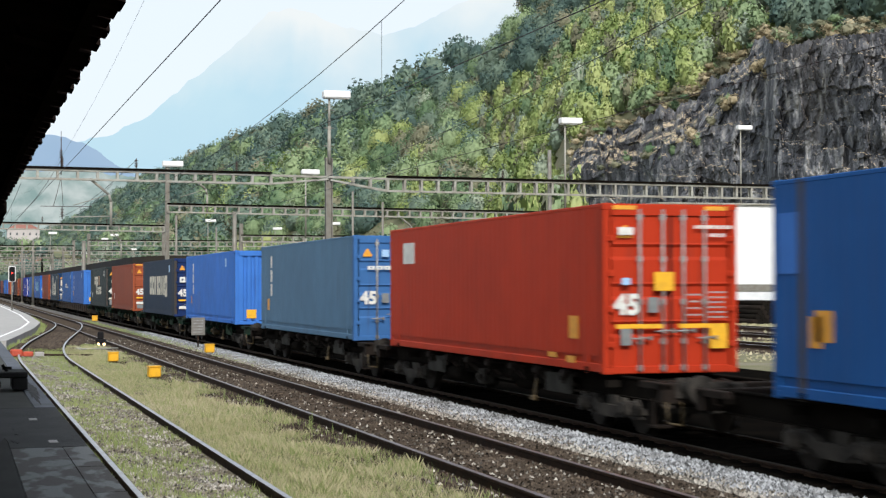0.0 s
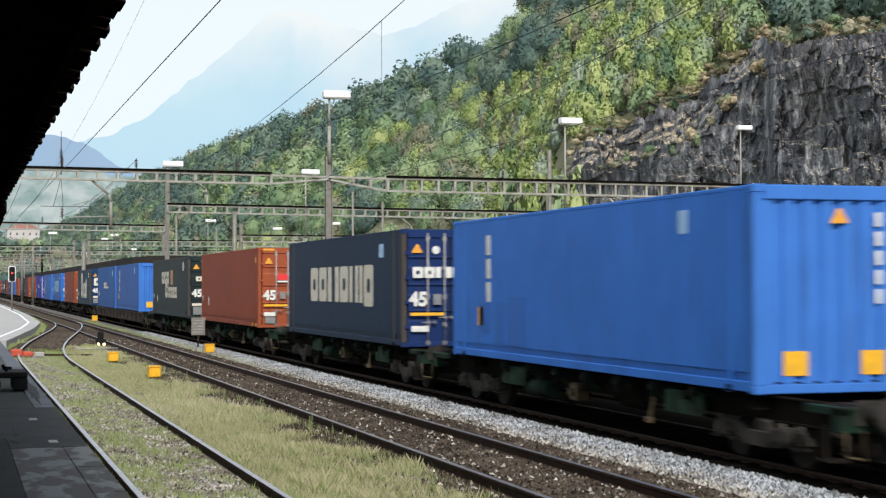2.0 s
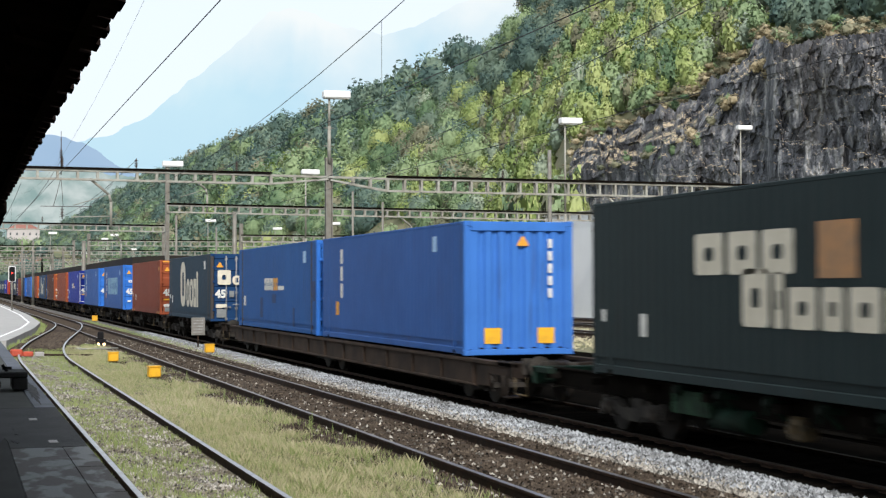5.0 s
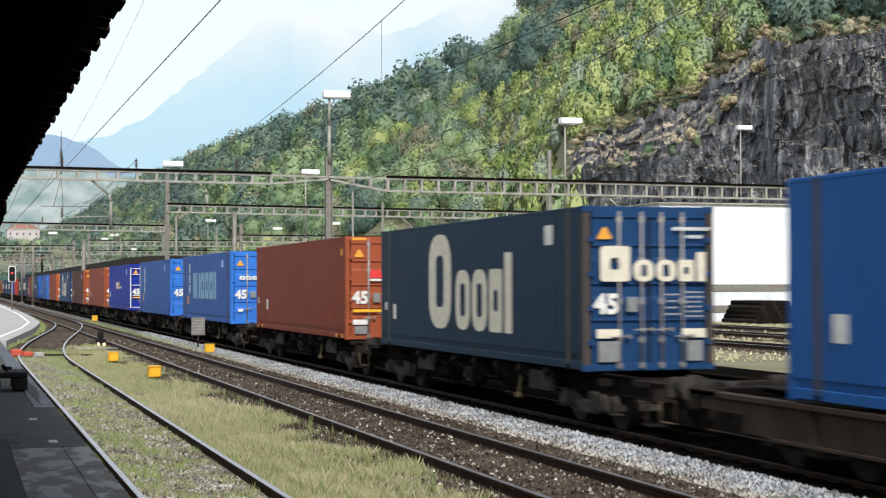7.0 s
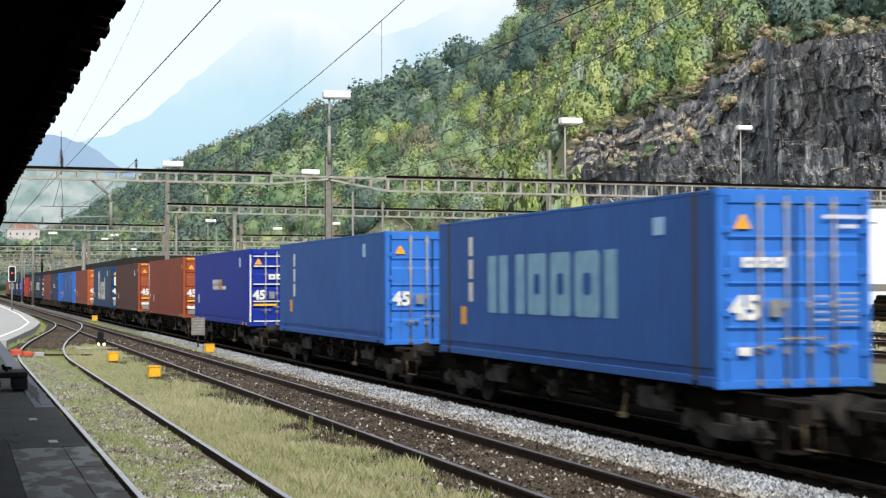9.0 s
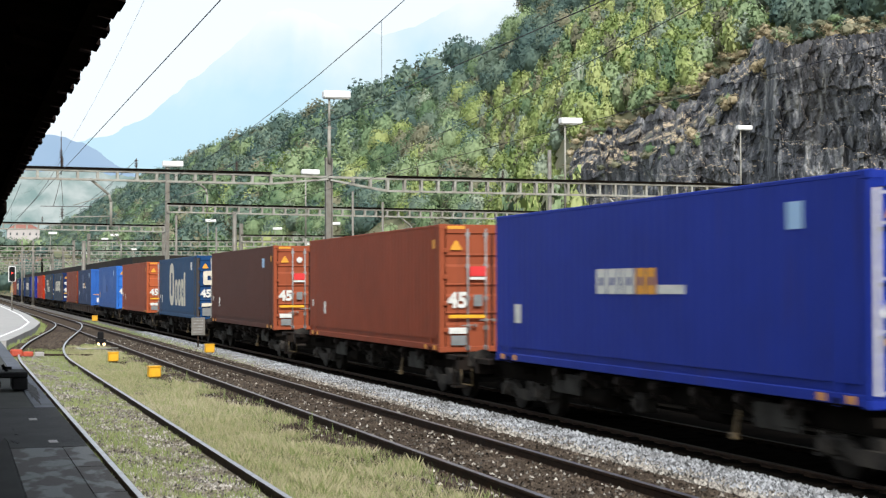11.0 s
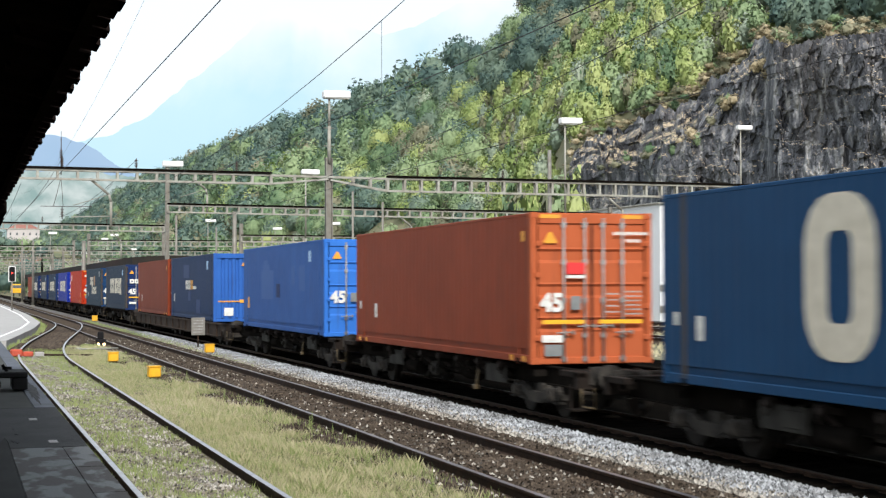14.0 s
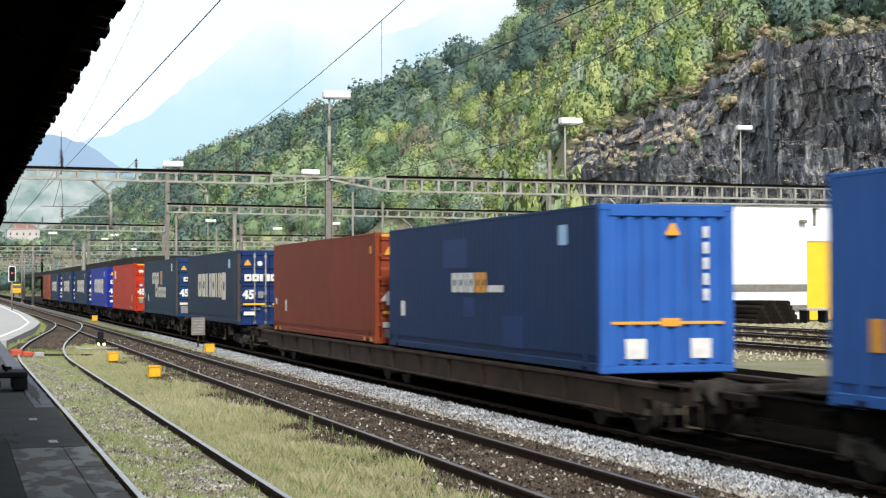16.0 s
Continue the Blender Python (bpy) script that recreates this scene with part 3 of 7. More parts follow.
# ---- the freight train ----
L, B, H = 13.716, 2.5, 2.896
C = {
    "blue": paint("blue_container_paint", (0.016, 0.095, 0.31)),
    "red": paint("orange_red_container_paint", (0.46, 0.040, 0.014)),
    "brightdull": paint("dulled_bright_blue_paint", (0.034, 0.125, 0.43)),
    "patchbright": material("overpainted_bright_blue_patch", (0.028, 0.130, 0.46), 0.5, second=(0.026, 0.12, 0.42), scale=2, spec=0.07),
    "slatedoor": paint("slate_blue_door_paint", (0.050, 0.15, 0.37)),
    "slate": paint("slate_blue_container_paint", (0.092, 0.188, 0.30)),
    "skyblue": paint("sky_blue_container_paint", (0.055, 0.19, 0.58)),
    "bright": paint("bright_blue_container_paint", (0.040, 0.18, 0.61)),
    "navy": paint("navy_container_paint", (0.011, 0.029, 0.062)),
    "rust": paint("rust_red_container_paint", (0.25, 0.052, 0.023)),
    "brown": paint("brown_red_container_paint", (0.20, 0.041, 0.019)),
    "orange": paint("faded_rust_orange_container_paint", (0.33, 0.085, 0.040)),
    "green": paint("dark_grey_green_container_paint", (0.021, 0.033, 0.035)),
    "teal": paint("dark_teal_blue_container_paint", (0.010, 0.034, 0.062)),
    "mid": paint("mid_blue_container_paint", (0.033, 0.108, 0.345)),
    "royal": paint("royal_blue_container_paint", (0.014, 0.035, 0.30)),
    "marine": paint("dull_marine_blue_container_paint", (0.011, 0.034, 0.10)),
    "deepblue": paint("deep_blue_container_paint", (0.012, 0.058, 0.142)),
    "deepdoor": paint("deep_blue_door_paint", (0.014, 0.060, 0.17)),
    "orangedoor": paint("bright_rust_orange_paint", (0.47, 0.115, 0.045)),
    "darkbrown": paint("dark_brown_container_paint", (0.085, 0.027, 0.018)),
    "tealdoor": paint("dark_blue_door_paint", (0.014, 0.050, 0.135)),
    "navydoor": paint("navy_blue_door_paint", (0.014, 0.034, 0.12)),
    "rustpost": material("rusty_post_paint", (0.034, 0.033, 0.034), 0.8, second=(0.050, 0.036, 0.028), scale=2.5, amount=0.6, fine=0.3),
    "white": material("white_marking", (0.72, 0.72, 0.68), 0.6, second=(0.5, 0.5, 0.47), scale=5, amount=0.6),
    "worn_white": material("worn_white_marking", (0.45, 0.45, 0.43), 0.7, second=(0.22, 0.22, 0.22), scale=7, amount=0.8),
    "cream": material("cream_marking", (0.66, 0.61, 0.50), 0.6, second=(0.50, 0.46, 0.36), scale=4, amount=0.6),
    "ghost": material("faded_pale_green_marking", (0.22, 0.42, 0.52), 0.6, second=(0.13, 0.28, 0.45), scale=3, amount=0.7),
    "fade": material("faded_mid_blue_paint", (0.034, 0.104, 0.315), 0.5, second=(0.030, 0.095, 0.30), scale=1.5, amount=0.8, spec=0.07),
    "yellow": M["yellow_paint"],
    "amber": material("amber_marking", (0.75, 0.33, 0.02), 0.6, second=(0.55, 0.25, 0.03), scale=8),
    "grey": material("grey_plate", (0.20, 0.21, 0.21), 0.6, second=(0.14, 0.15, 0.15), scale=6),
    "scarlet": material("red_sticker", (0.62, 0.03, 0.03), 0.5),
    "paleblue": material("pale_blue_sticker", (0.30, 0.48, 0.70), 0.5),
    "figure": material("faded_orange_marking", (0.40, 0.20, 0.08), 0.6, second=(0.25, 0.15, 0.08), scale=5),
    "patchblue": material("overpainted_blue_patch", (0.012, 0.038, 0.135), 0.5, second=(0.012, 0.036, 0.11), scale=2, spec=0.07),
}
CACHE = {}


def shared(key, make, mat):
    """The mesh made once for a key and a material."""
    k = (key, mat.name)
    if k not in CACHE:
        bm = bmesh.new()
        make(bm)
        me = bpy.data.meshes.new(key if isinstance(key, str) else key[0])
        bm.to_mesh(me)
        bm.free()
        me.materials.append(mat)
        CACHE[k] = me
    return CACHE[k]


def add(name, key, make, mat, parent, loc=(0, 0, 0), rot=(0, 0, 0), label=""):
    ob = new(name, shared(key, make, mat))
    ob.parent = parent
    ob.location, ob.rotation_euler = loc, [radians(a) for a in rot]
    if label:
        tagged(ob, label)
    return ob


def sheet(bm, pts, a0, a1, axis):
    """A folded sheet: the profile pts (along, out) drawn out between a0 and a1. axis 'z': upright folds seen from -x (along = y); 'x': level folds seen from -y (along = z); 'e': upright folds seen from -y (along = x)."""
    put = {"z": lambda s, o, a: (o, s, a), "x": lambda s, o, a: (a, o, s), "e": lambda s, o, a: (s, o, a)}[axis]
    lo = [bm.verts.new(put(s, o, a0)) for s, o in pts]
    hi = [bm.verts.new(put(s, o, a1)) for s, o in pts]
    for i in range(len(pts) - 1):
        bm.faces.new((lo[i], lo[i + 1], hi[i + 1], hi[i]))


def side_wall(bm):
    pts, y, n = [], 0.16, 44
    w = (L - 0.32) / n
    for i in range(n):
        pts += [(y, 0.0), (y + w * 0.38, 0.0), (y + w * 0.5, 0.006), (y + w * 0.88, 0.006)]
        y += w
    pts.append((y, 0.0))
    sheet(bm, pts, 0.30, H - 0.07, "z")


def ribbed_end(bm):
    pts, x, n = [(-1.12, 0.0)], -1.06, 7
    w = 2.12 / n
    for i in range(n):
        pts += [(x, 0.0), (x + w * 0.42, 0.0), (x + w * 0.55, 0.055), (x + w * 0.87, 0.055)]
        x += w
    pts += [(x, 0.0), (1.12, 0.0)]
    sheet(bm, pts, 0.14, H - 0.09, "e")


def door_leaf(bm):
    """A steel door leaf with three level folds."""
    pts = [(0.13, 0.0)]
    for z in (0.86, 1.50, 2.17):
        pts += [(z - 0.24, 0.0), (z - 0.18, 0.03), (z - 0.02, 0.03), (z + 0.03, -0.012)]
        pts += [(z + 0.06, 0.0)]
    pts.append((H - 0.22, 0.0))
    sheet(bm, pts, 0.0, 1.07, "x")


def castings(bm):
    box(bm, -0.085, 0.085, -0.085, 0.085, 0, 0.118, bevel=0.012)


def lock_bar(bm):
    rod(bm, (0, 0, 0.03), (0, 0, H - 0.10), 0.024, 8)
    for z in (0.10, 0.55, 1.22, 1.95, 2.66):
        box(bm, -0.05, 0.05, -0.012, 0.03, z - 0.05, z + 0.05, bevel=0.008)


def door_handle(bm):
    rod(bm, (-0.17, -0.02, 0), (0.17, -0.03, 0.015), 0.014, 6)
    box(bm, -0.03, 0.03, -0.035, 0.02, -0.04, 0.04, bevel=0.006)
    box(bm, 0.14, 0.19, -0.05, 0.02, -0.03, 0.045, bevel=0.006)


def plate(w, h, t=0.006):
    def make(bm):
        box(bm, -w / 2, w / 2, -t, 0, -h / 2, h / 2)
    return make


def text_line(w, h, seed, t=0.005):
    """One line of small writing too worn to read: short bars with gaps."""
    def make(bm):
        r = random.Random(seed)
        x = -w / 2
        while x < w / 2 - 0.02:
            q = min(r.uniform(0.022, 0.055), w / 2 - x)
            box(bm, x, x + q, -t, 0, -h / 2, h / 2)
            x += q + r.uniform(0.012, 0.022)
    return make


def wedge(bm):
    """A warning triangle with cut corners."""
    v = [bm.verts.new(p) for p in ((-0.13, 0, 0), (0.13, 0, 0), (0.13, 0, 0.035), (0.025, 0, 0.21), (-0.025, 0, 0.21), (-0.13, 0, 0.035))]
    f = bm.faces.new(v)
    for e in bmesh.ops.extrude_face_region(bm, geom=[f])["geom"]:
        if isinstance(e, bmesh.types.BMVert):
            e.co.y -= 0.006


def disc(bm):
    rod(bm, (0, 0, 0), (0, -0.006, 0), 0.1, 14)


def figures_45():
    if "45" not in CACHE:
        cu = bpy.data.curves.new("size_mark", "FONT")
        cu.body, cu.size, cu.extrude, cu.align_x, cu.offset = "45", 0.47, 0.004, "CENTER", 0.02
        t = bpy.data.objects.new("size_mark", cu)
        scene.collection.objects.link(t)
        bpy.context.view_layer.update()
        me = bpy.data.meshes.new_from_object(t.evaluated_get(bpy.context.evaluated_depsgraph_get()))
        bpy.data.objects.remove(t)
        me.materials.clear()
        me.materials.append(C["white"])
        CACHE["45"] = me
    return CACHE["45"]


def glyph(style, w, h, t=0.006):
    """A plain shape that stands for one painted character: a bar, a pair of bars, or a rounded ring."""
    def make(bm):
        if style == "i":
            box(bm, -w / 2, w / 2, -t, 0, -h / 2, h / 2)
            return
        if style == "n":
            box(bm, -w / 2, -w * 0.17, -t, 0, -h / 2, h / 2)
            box(bm, w * 0.17, w / 2, -t, 0, -h / 2, h / 2)
            return

        def outline(ww, hh, r, n=4):
            pts = []
            for cx, cz, a0 in ((ww / 2 - r, hh / 2 - r, 0), (-ww / 2 + r, hh / 2 - r, 90), (-ww / 2 + r, -hh / 2 + r, 180), (ww / 2 - r, -hh / 2 + r, 270)):
                for k in range(n + 1):
                    g = radians(a0 + 90 * k / n)
                    pts.append((cx + r * math.cos(g), cz + r * math.sin(g)))
            return pts
        vo = [bm.verts.new((x, -t, z)) for x, z in outline(w, h, min(w, h) * (0.12 if style == "b" else 0.38))]
        vi = [bm.verts.new((x, -t, z)) for x, z in outline(w * 0.34, h * (0.34 if style == "b" else 0.55), w * 0.1)]
        for k in range(len(vo)):
            m = (k + 1) % len(vo)
            bm.faces.new((vo[k], vo[m], vi[m], vi[k]))
    return make


def on_end(c, name, x, z, w, h, color, label="", y=-0.052):
    return add(name, ("end_mark", w, h), plate(w, h), C[color], c, (x, y, z), label=label)


def on_side(c, name, y, z, w, h, color, label=""):
    return add(name, ("side_mark", w, h), plate(w, h), C[color], c, (-B / 2 - 0.001, y, z), (0, 0, -90), label=label)


def blocks(c, end, name, centre, z, widths, h, gap, color, label, tails=(), styles=""):
    """A brand mark as plain blocks, one for each character."""
    total = sum(widths) + gap * (len(widths) - 1)
    s = -total / 2
    for i, w in enumerate(widths):
        a = centre + (1 if end else -1) * (s + w / 2)
        zz, hh = z, h
        for k, dz, kh in tails:
            if k == i:
                zz, hh = z + dz, kh
        if end:
            st = styles[i] if styles else "b"
            add(name, ("end_block", st, w, hh), glyph(st, w, hh), C[color], c, (a, -0.052, zz), label=label)
        else:
            st = styles[i] if styles else "b"
            add(name, ("side_block", st, w, hh), glyph(st, w, hh), C[color], c, (-B / 2 - 0.001, a, zz), (0, 0, -90), label=label)
        s += w + gap


def container(i, side, end, kind, label):
    c = empty("container", pose(TRAIN_X, START[i], DECK), label, "container", "containers on the freight train")
    S, E = C[side], C[end]
    P = C["rustpost"] if i in (0, 4, 6, 9, 16, 21, 22) else E
    add("side_wall", "side_wall", side_wall, S, c, (-B / 2, 0, 0))
    add("side_wall", "side_wall", side_wall, S, c, (B / 2, L, 0), (0, 0, 180))
    add("roof", "roof", lambda bm: box(bm, -1.2, 1.2, 0.05, L - 0.05, H - 0.05, H - 0.02), S, c)
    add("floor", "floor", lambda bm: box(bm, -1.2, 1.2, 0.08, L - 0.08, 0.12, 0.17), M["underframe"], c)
    for sx in (-1, 1):
        x0, x1 = sorted((sx * B / 2, sx * (B / 2 - 0.13)))
        add("top_rail", ("top_rail", sx), lambda bm: box(bm, x0, x1, 0.17, L - 0.17, H - 0.075, H - 0.008, bevel=0.012), S, c)
        add("bottom_rail", ("bottom_rail", sx), lambda bm: (box(bm, x0, x1, 0.17, L - 0.17, 0.03, 0.175, bevel=0.012), box(bm, x0 + 0.03, x1 - 0.03, 0.17, L - 0.17, 0.17, 0.3)), S, c)
        for y in (0.085, L - 0.085):
            add("corner_post", ("corner_post", sx), lambda bm: box(bm, x0 + 0.004 * (sx < 0), x1 - 0.004 * (sx > 0), -0.08, 0.08, 0.11, H - 0.11, bevel=0.015), P if y < 1 else S, c, (0, y, 0))
            for z in (0.0, H - 0.118):
                add("corner_casting", "corner_casting", castings, E if y < 1 else S, c, (sx * (B / 2 - 0.085), y, z))
        for y in (0.76, L - 0.76):
            add("support_post", ("support_post", sx), lambda bm: box(bm, -0.012, 0.012, -0.075, 0.075, 0.0, H - 0.02, bevel=0.006), C["rustpost"] if i in (0, 8, 9, 11, 4, 16, 21) else S, c, (sx * (B / 2 - 0.009), y, 0))
            add("twistlock_socket", "twistlock_socket", lambda bm: box(bm, -0.07, 0.07, -0.09, 0.09, 0, 0.118, bevel=0.012), M["underframe"], c, (sx * (B / 2 - 0.065), y, 0.001))
    if side in ("rust", "brown", "darkbrown", "orange", "royal"):
        for y in (0.42, 1.12, L - 1.12, L - 0.42):
            on_side(c, "corner_mark", y, 0.10, 0.17, 0.10, "amber")
    for y, m in ((0.0, E), (L, S)):
        f = 1 if y == 0 else -1
        add("header", ("header", f), lambda bm: box(bm, -1.09, 1.09, 0.0, 0.12, H - 0.215, H - 0.01, bevel=0.012), m, c, (0, y if f > 0 else y - 0.12, 0))
        add("sill", ("sill", f), lambda bm: box(bm, -1.09, 1.09, 0.0, 0.12, 0.005, 0.135, bevel=0.012), m, c, (0, y if f > 0 else y - 0.12, 0))
    add("front_wall", "ribbed_end", ribbed_end, S, c, (0, L - 0.03, 0), (0, 0, 180))
    if kind == "ribbed":
        add("end_wall", "ribbed_end", ribbed_end, E, c, (0, 0.03, 0))
        add("warning_triangle", "wedge", wedge, C["amber"], c, (0.08, -0.004, 2.36))
        for k in range(5):
            on_end(c, "code_bar", 0.72, 2.42 - 0.27 * k, 0.09, 0.2, "white", y=0.026)
        for x in (-0.6, 0.62):
            on_end(c, "end_plate", x, 0.42, 0.38, 0.34, "white" if i == 19 else "yellow", y=0.026)
        if i == 19:
            on_end(c, "hazard_stripe", 0, 0.86, 2.1, 0.05, "amber", y=0.026)
            on_end(c, "hazard_stripe", 0.05, 0.87, 0.36, 0.14, "amber", y=0.018)
        return c
    for x in (-1.09, 0.02):
        d = add("door", "door_leaf", door_leaf, E, c, (x, 0.035, 0), label="ribbed steel container door")
        for bx in ((0.50, 0.93) if x < 0 else (0.20, 0.60)):
            add("locking_bar", "lock_bar", lock_bar, M["bar_steel"], d, (bx, -0.055, 0), label="galvanised locking bar")
            add("handle", "door_handle", door_handle, M["bar_steel"], d, (bx, -0.085, 0.60 + (0.12 if bx in (0.93, 0.20) else 0)), label="galvanised door handle")
        for z in (0.5, 1.1, 1.7, 2.3):
            add("hinge", "hinge", lambda bm: box(bm, -0.05, 0.05, -0.03, 0.02, -0.05, 0.05, bevel=0.01), E, d, (-0.03 if x < 0 else 1.10, -0.045, z))
    add("gasket", "gasket", lambda bm: box(bm, -0.02, 0.02, 0.0, 0.03, 0.14, H - 0.23), M["rubber"], c, (0, 0.012, 0))
    for x in ((-0.86, 0.84) if end in ("red", "rust", "brown", "orange", "orangedoor") else ()):
        add("height_stripe", "height_stripe", plate(0.42, 0.07), C["amber"], c, (x, -0.004, H - 0.075))
    add("warning_triangle", "wedge", wedge, C["amber"], c, (-0.86, -0.004, 2.31))
    t = new("size_mark", figures_45())
    t.parent, t.location, t.rotation_euler = c, (-0.83, -0.004, 1.02), (radians(90), 0, 0)
    tagged(t, "white painted size figures")
    for x, z, w, h in ((0.78, 2.50, 0.72, 0.06), (0.83, 2.36, 0.30, 0.06)):
        tagged(add("code_line", ("code_line", w), text_line(w, h, 3), C["white"], c, (x, -0.052, z)), "line of small worn white characters", kind="stuff")
    for k in range(10):
        w, x, z = ((0.26, 0.2, 0.24, 0.3)[k], 0.40, 1.34 - 0.115 * k) if k < 4 else (0.34, 0.83, 1.38 - 0.085 * (k - 4))
        tagged(add("data_line", ("data_line", k), text_line(w, 0.03, k), C["worn_white"], c, (x, -0.052, z)), "line of small worn white characters", kind="stuff")
    on_end(c, "data_plate", -0.36, 1.17, 0.2, 0.26, "grey")
    return c


def stripe(c):
    on_end(c, "reflective_stripe", -0.62, 0.81, 0.86, 0.075, "yellow", "yellow reflective stripe")
    on_end(c, "reflective_stripe", 0.56, 0.81, 0.9, 0.075, "yellow", "yellow reflective stripe")


def lower_plates(c):
    on_end(c, "end_plate", -0.84, 0.49, 0.42, 0.14, "white")
    on_end(c, "end_plate", -0.82, 0.27, 0.36, 0.22, "grey")


def sticker(c):
    on_end(c, "sticker", -0.36, 1.83, 0.38, 0.22, "scarlet", "red and white sticker")
    on_end(c, "sticker", -0.36, 1.67, 0.38, 0.06, "white")


def hull_marks(c, y=11.6):
    on_side(c, "side_plate", y, 0.87, 0.22, 0.36, "white")
    on_side(c, "side_plate", 13.2, 1.0, 0.16, 0.2, "white")


def code_column(c, y, color="white"):
    for k in range(3):
        on_side(c, "code_strip", y, 2.33 - 0.48 * k, 0.26, 0.40, color, "slanting painted code strip")
    on_side(c, "side_plate", y + 0.5, 0.87, 0.36, 0.38, "amber")


def sam(c, big=True):
    blocks(c, False, "brand_block", 6.55, 1.55, (1.0, 1.0, 1.35, 1.0, 0.95, 0.32, 1.0), 1.0, 0.16, "cream", "cream block of a painted brand mark", tails=((6, -0.04, 1.1),), styles="bbnbnib")
    blocks(c, True, "brand_block", 0.0, 1.83, (0.27, 0.26, 0.40, 0.26, 0.25, 0.1, 0.26), 0.27, 0.03, "white", "white block of a painted brand mark", styles="bbnbnib")
    stripe(c)
    on_end(c, "end_plate", -0.8, 0.45, 0.44, 0.14, "white")
    add("sticker", "disc", disc, C["white"], c, (-0.38, -0.004, 2.38))
    on_side(c, "sticker", 1.95, 2.40, 0.42, 0.34, "paleblue")


def gee(c):
    blocks(c, False, "brand_block", 8.55, 1.60, (1.7,), 2.1, 0, "cream", "cream block of a painted brand mark", styles="o")
    blocks(c, False, "brand_block", 5.55, 1.20, (1.0, 1.0, 0.8, 0.42), 1.28, 0.14, "cream", "cream block of a painted brand mark", tails=((3, 0.16, 1.6),), styles="oobi")
    blocks(c, True, "brand_block", -0.68, 1.88, (0.56,), 0.62, 0, "cream", "cream block of a painted brand mark")
    blocks(c, True, "brand_block", 0.36, 1.76, (0.38, 0.38, 0.3, 0.17), 0.38, 0.05, "cream", "cream block of a painted brand mark", tails=((3, 0.07, 0.52),), styles="oobi")
    on_end(c, "end_plate", -0.8, 0.66, 0.46, 0.16, "cream")
    on_end(c, "end_plate", 0.82, 0.66, 0.46, 0.16, "cream")
    on_end(c, "end_plate", -0.8, 0.35, 0.4, 0.36, "grey")
    on_end(c, "end_plate", 0.84, 0.35, 0.3, 0.36, "grey")
    on_side(c, "sticker", 1.7, 2.43, 0.40, 0.36, "white")
    hull_marks(c, 12.4)


def die(c):
    blocks(c, False, "brand_block", 8.3, 1.95, (0.9, 0.85, 0.85), 0.6, 0.14, "cream", "cream block of a painted brand mark")
    blocks(c, False, "brand_block", 6.1, 1.20, (0.75, 0.25, 0.7, 0.5, 0.7, 0.75), 0.55, 0.14, "cream", "cream block of a painted brand mark", tails=((0, 0.13, 0.8), (1, 0.1, 0.75)))
    on_side(c, "brand_figure", 5.8, 1.95, 0.9, 0.72, "figure", "faded orange painted figure")
    blocks(c, True, "brand_block", -0.4, 1.85, (0.3, 0.28, 0.28), 0.22, 0.05, "cream", "cream block of a painted brand mark")
    blocks(c, True, "brand_block", 0.3, 1.57, (0.22, 0.1, 0.22, 0.16, 0.22, 0.22), 0.24, 0.04, "cream", "cream block of a painted brand mark")
    on_end(c, "end_plate", -0.8, 0.64, 0.52, 0.12, "cream")
    on_end(c, "end_plate", -0.8, 0.36, 0.42, 0.36, "grey")
    on_end(c, "sticker", -0.36, 2.4, 0.2, 0.24, "paleblue")
    on_side(c, "sticker", 1.6, 2.45, 0.36, 0.40, "white")
    hull_marks(c)


def unit(c, end=True):
    blocks(c, False, "brand_block", 7.65, 1.57, (0.42, 0.42, 0.2, 0.4), 0.42, 0.04, "white", "white block of a painted brand mark")
    blocks(c, False, "brand_block", 6.42, 1.57, (0.36, 0.36), 0.42, 0.04, "amber", "amber block of a painted brand mark")
    on_side(c, "brand_block", 5.5, 1.44, 0.95, 0.14, "white", "white block of a painted brand mark")
    on_side(c, "sticker", 1.75, 2.41, 0.40, 0.36, "paleblue")
    on_side(c, "side_plate", 12.4, 0.96, 0.34, 0.36, "white")
    if end:
        blocks(c, True, "brand_block", 0.0, 1.85, (0.25, 0.25, 0.12, 0.25), 0.20, 0.03, "white", "white block of a painted brand mark")


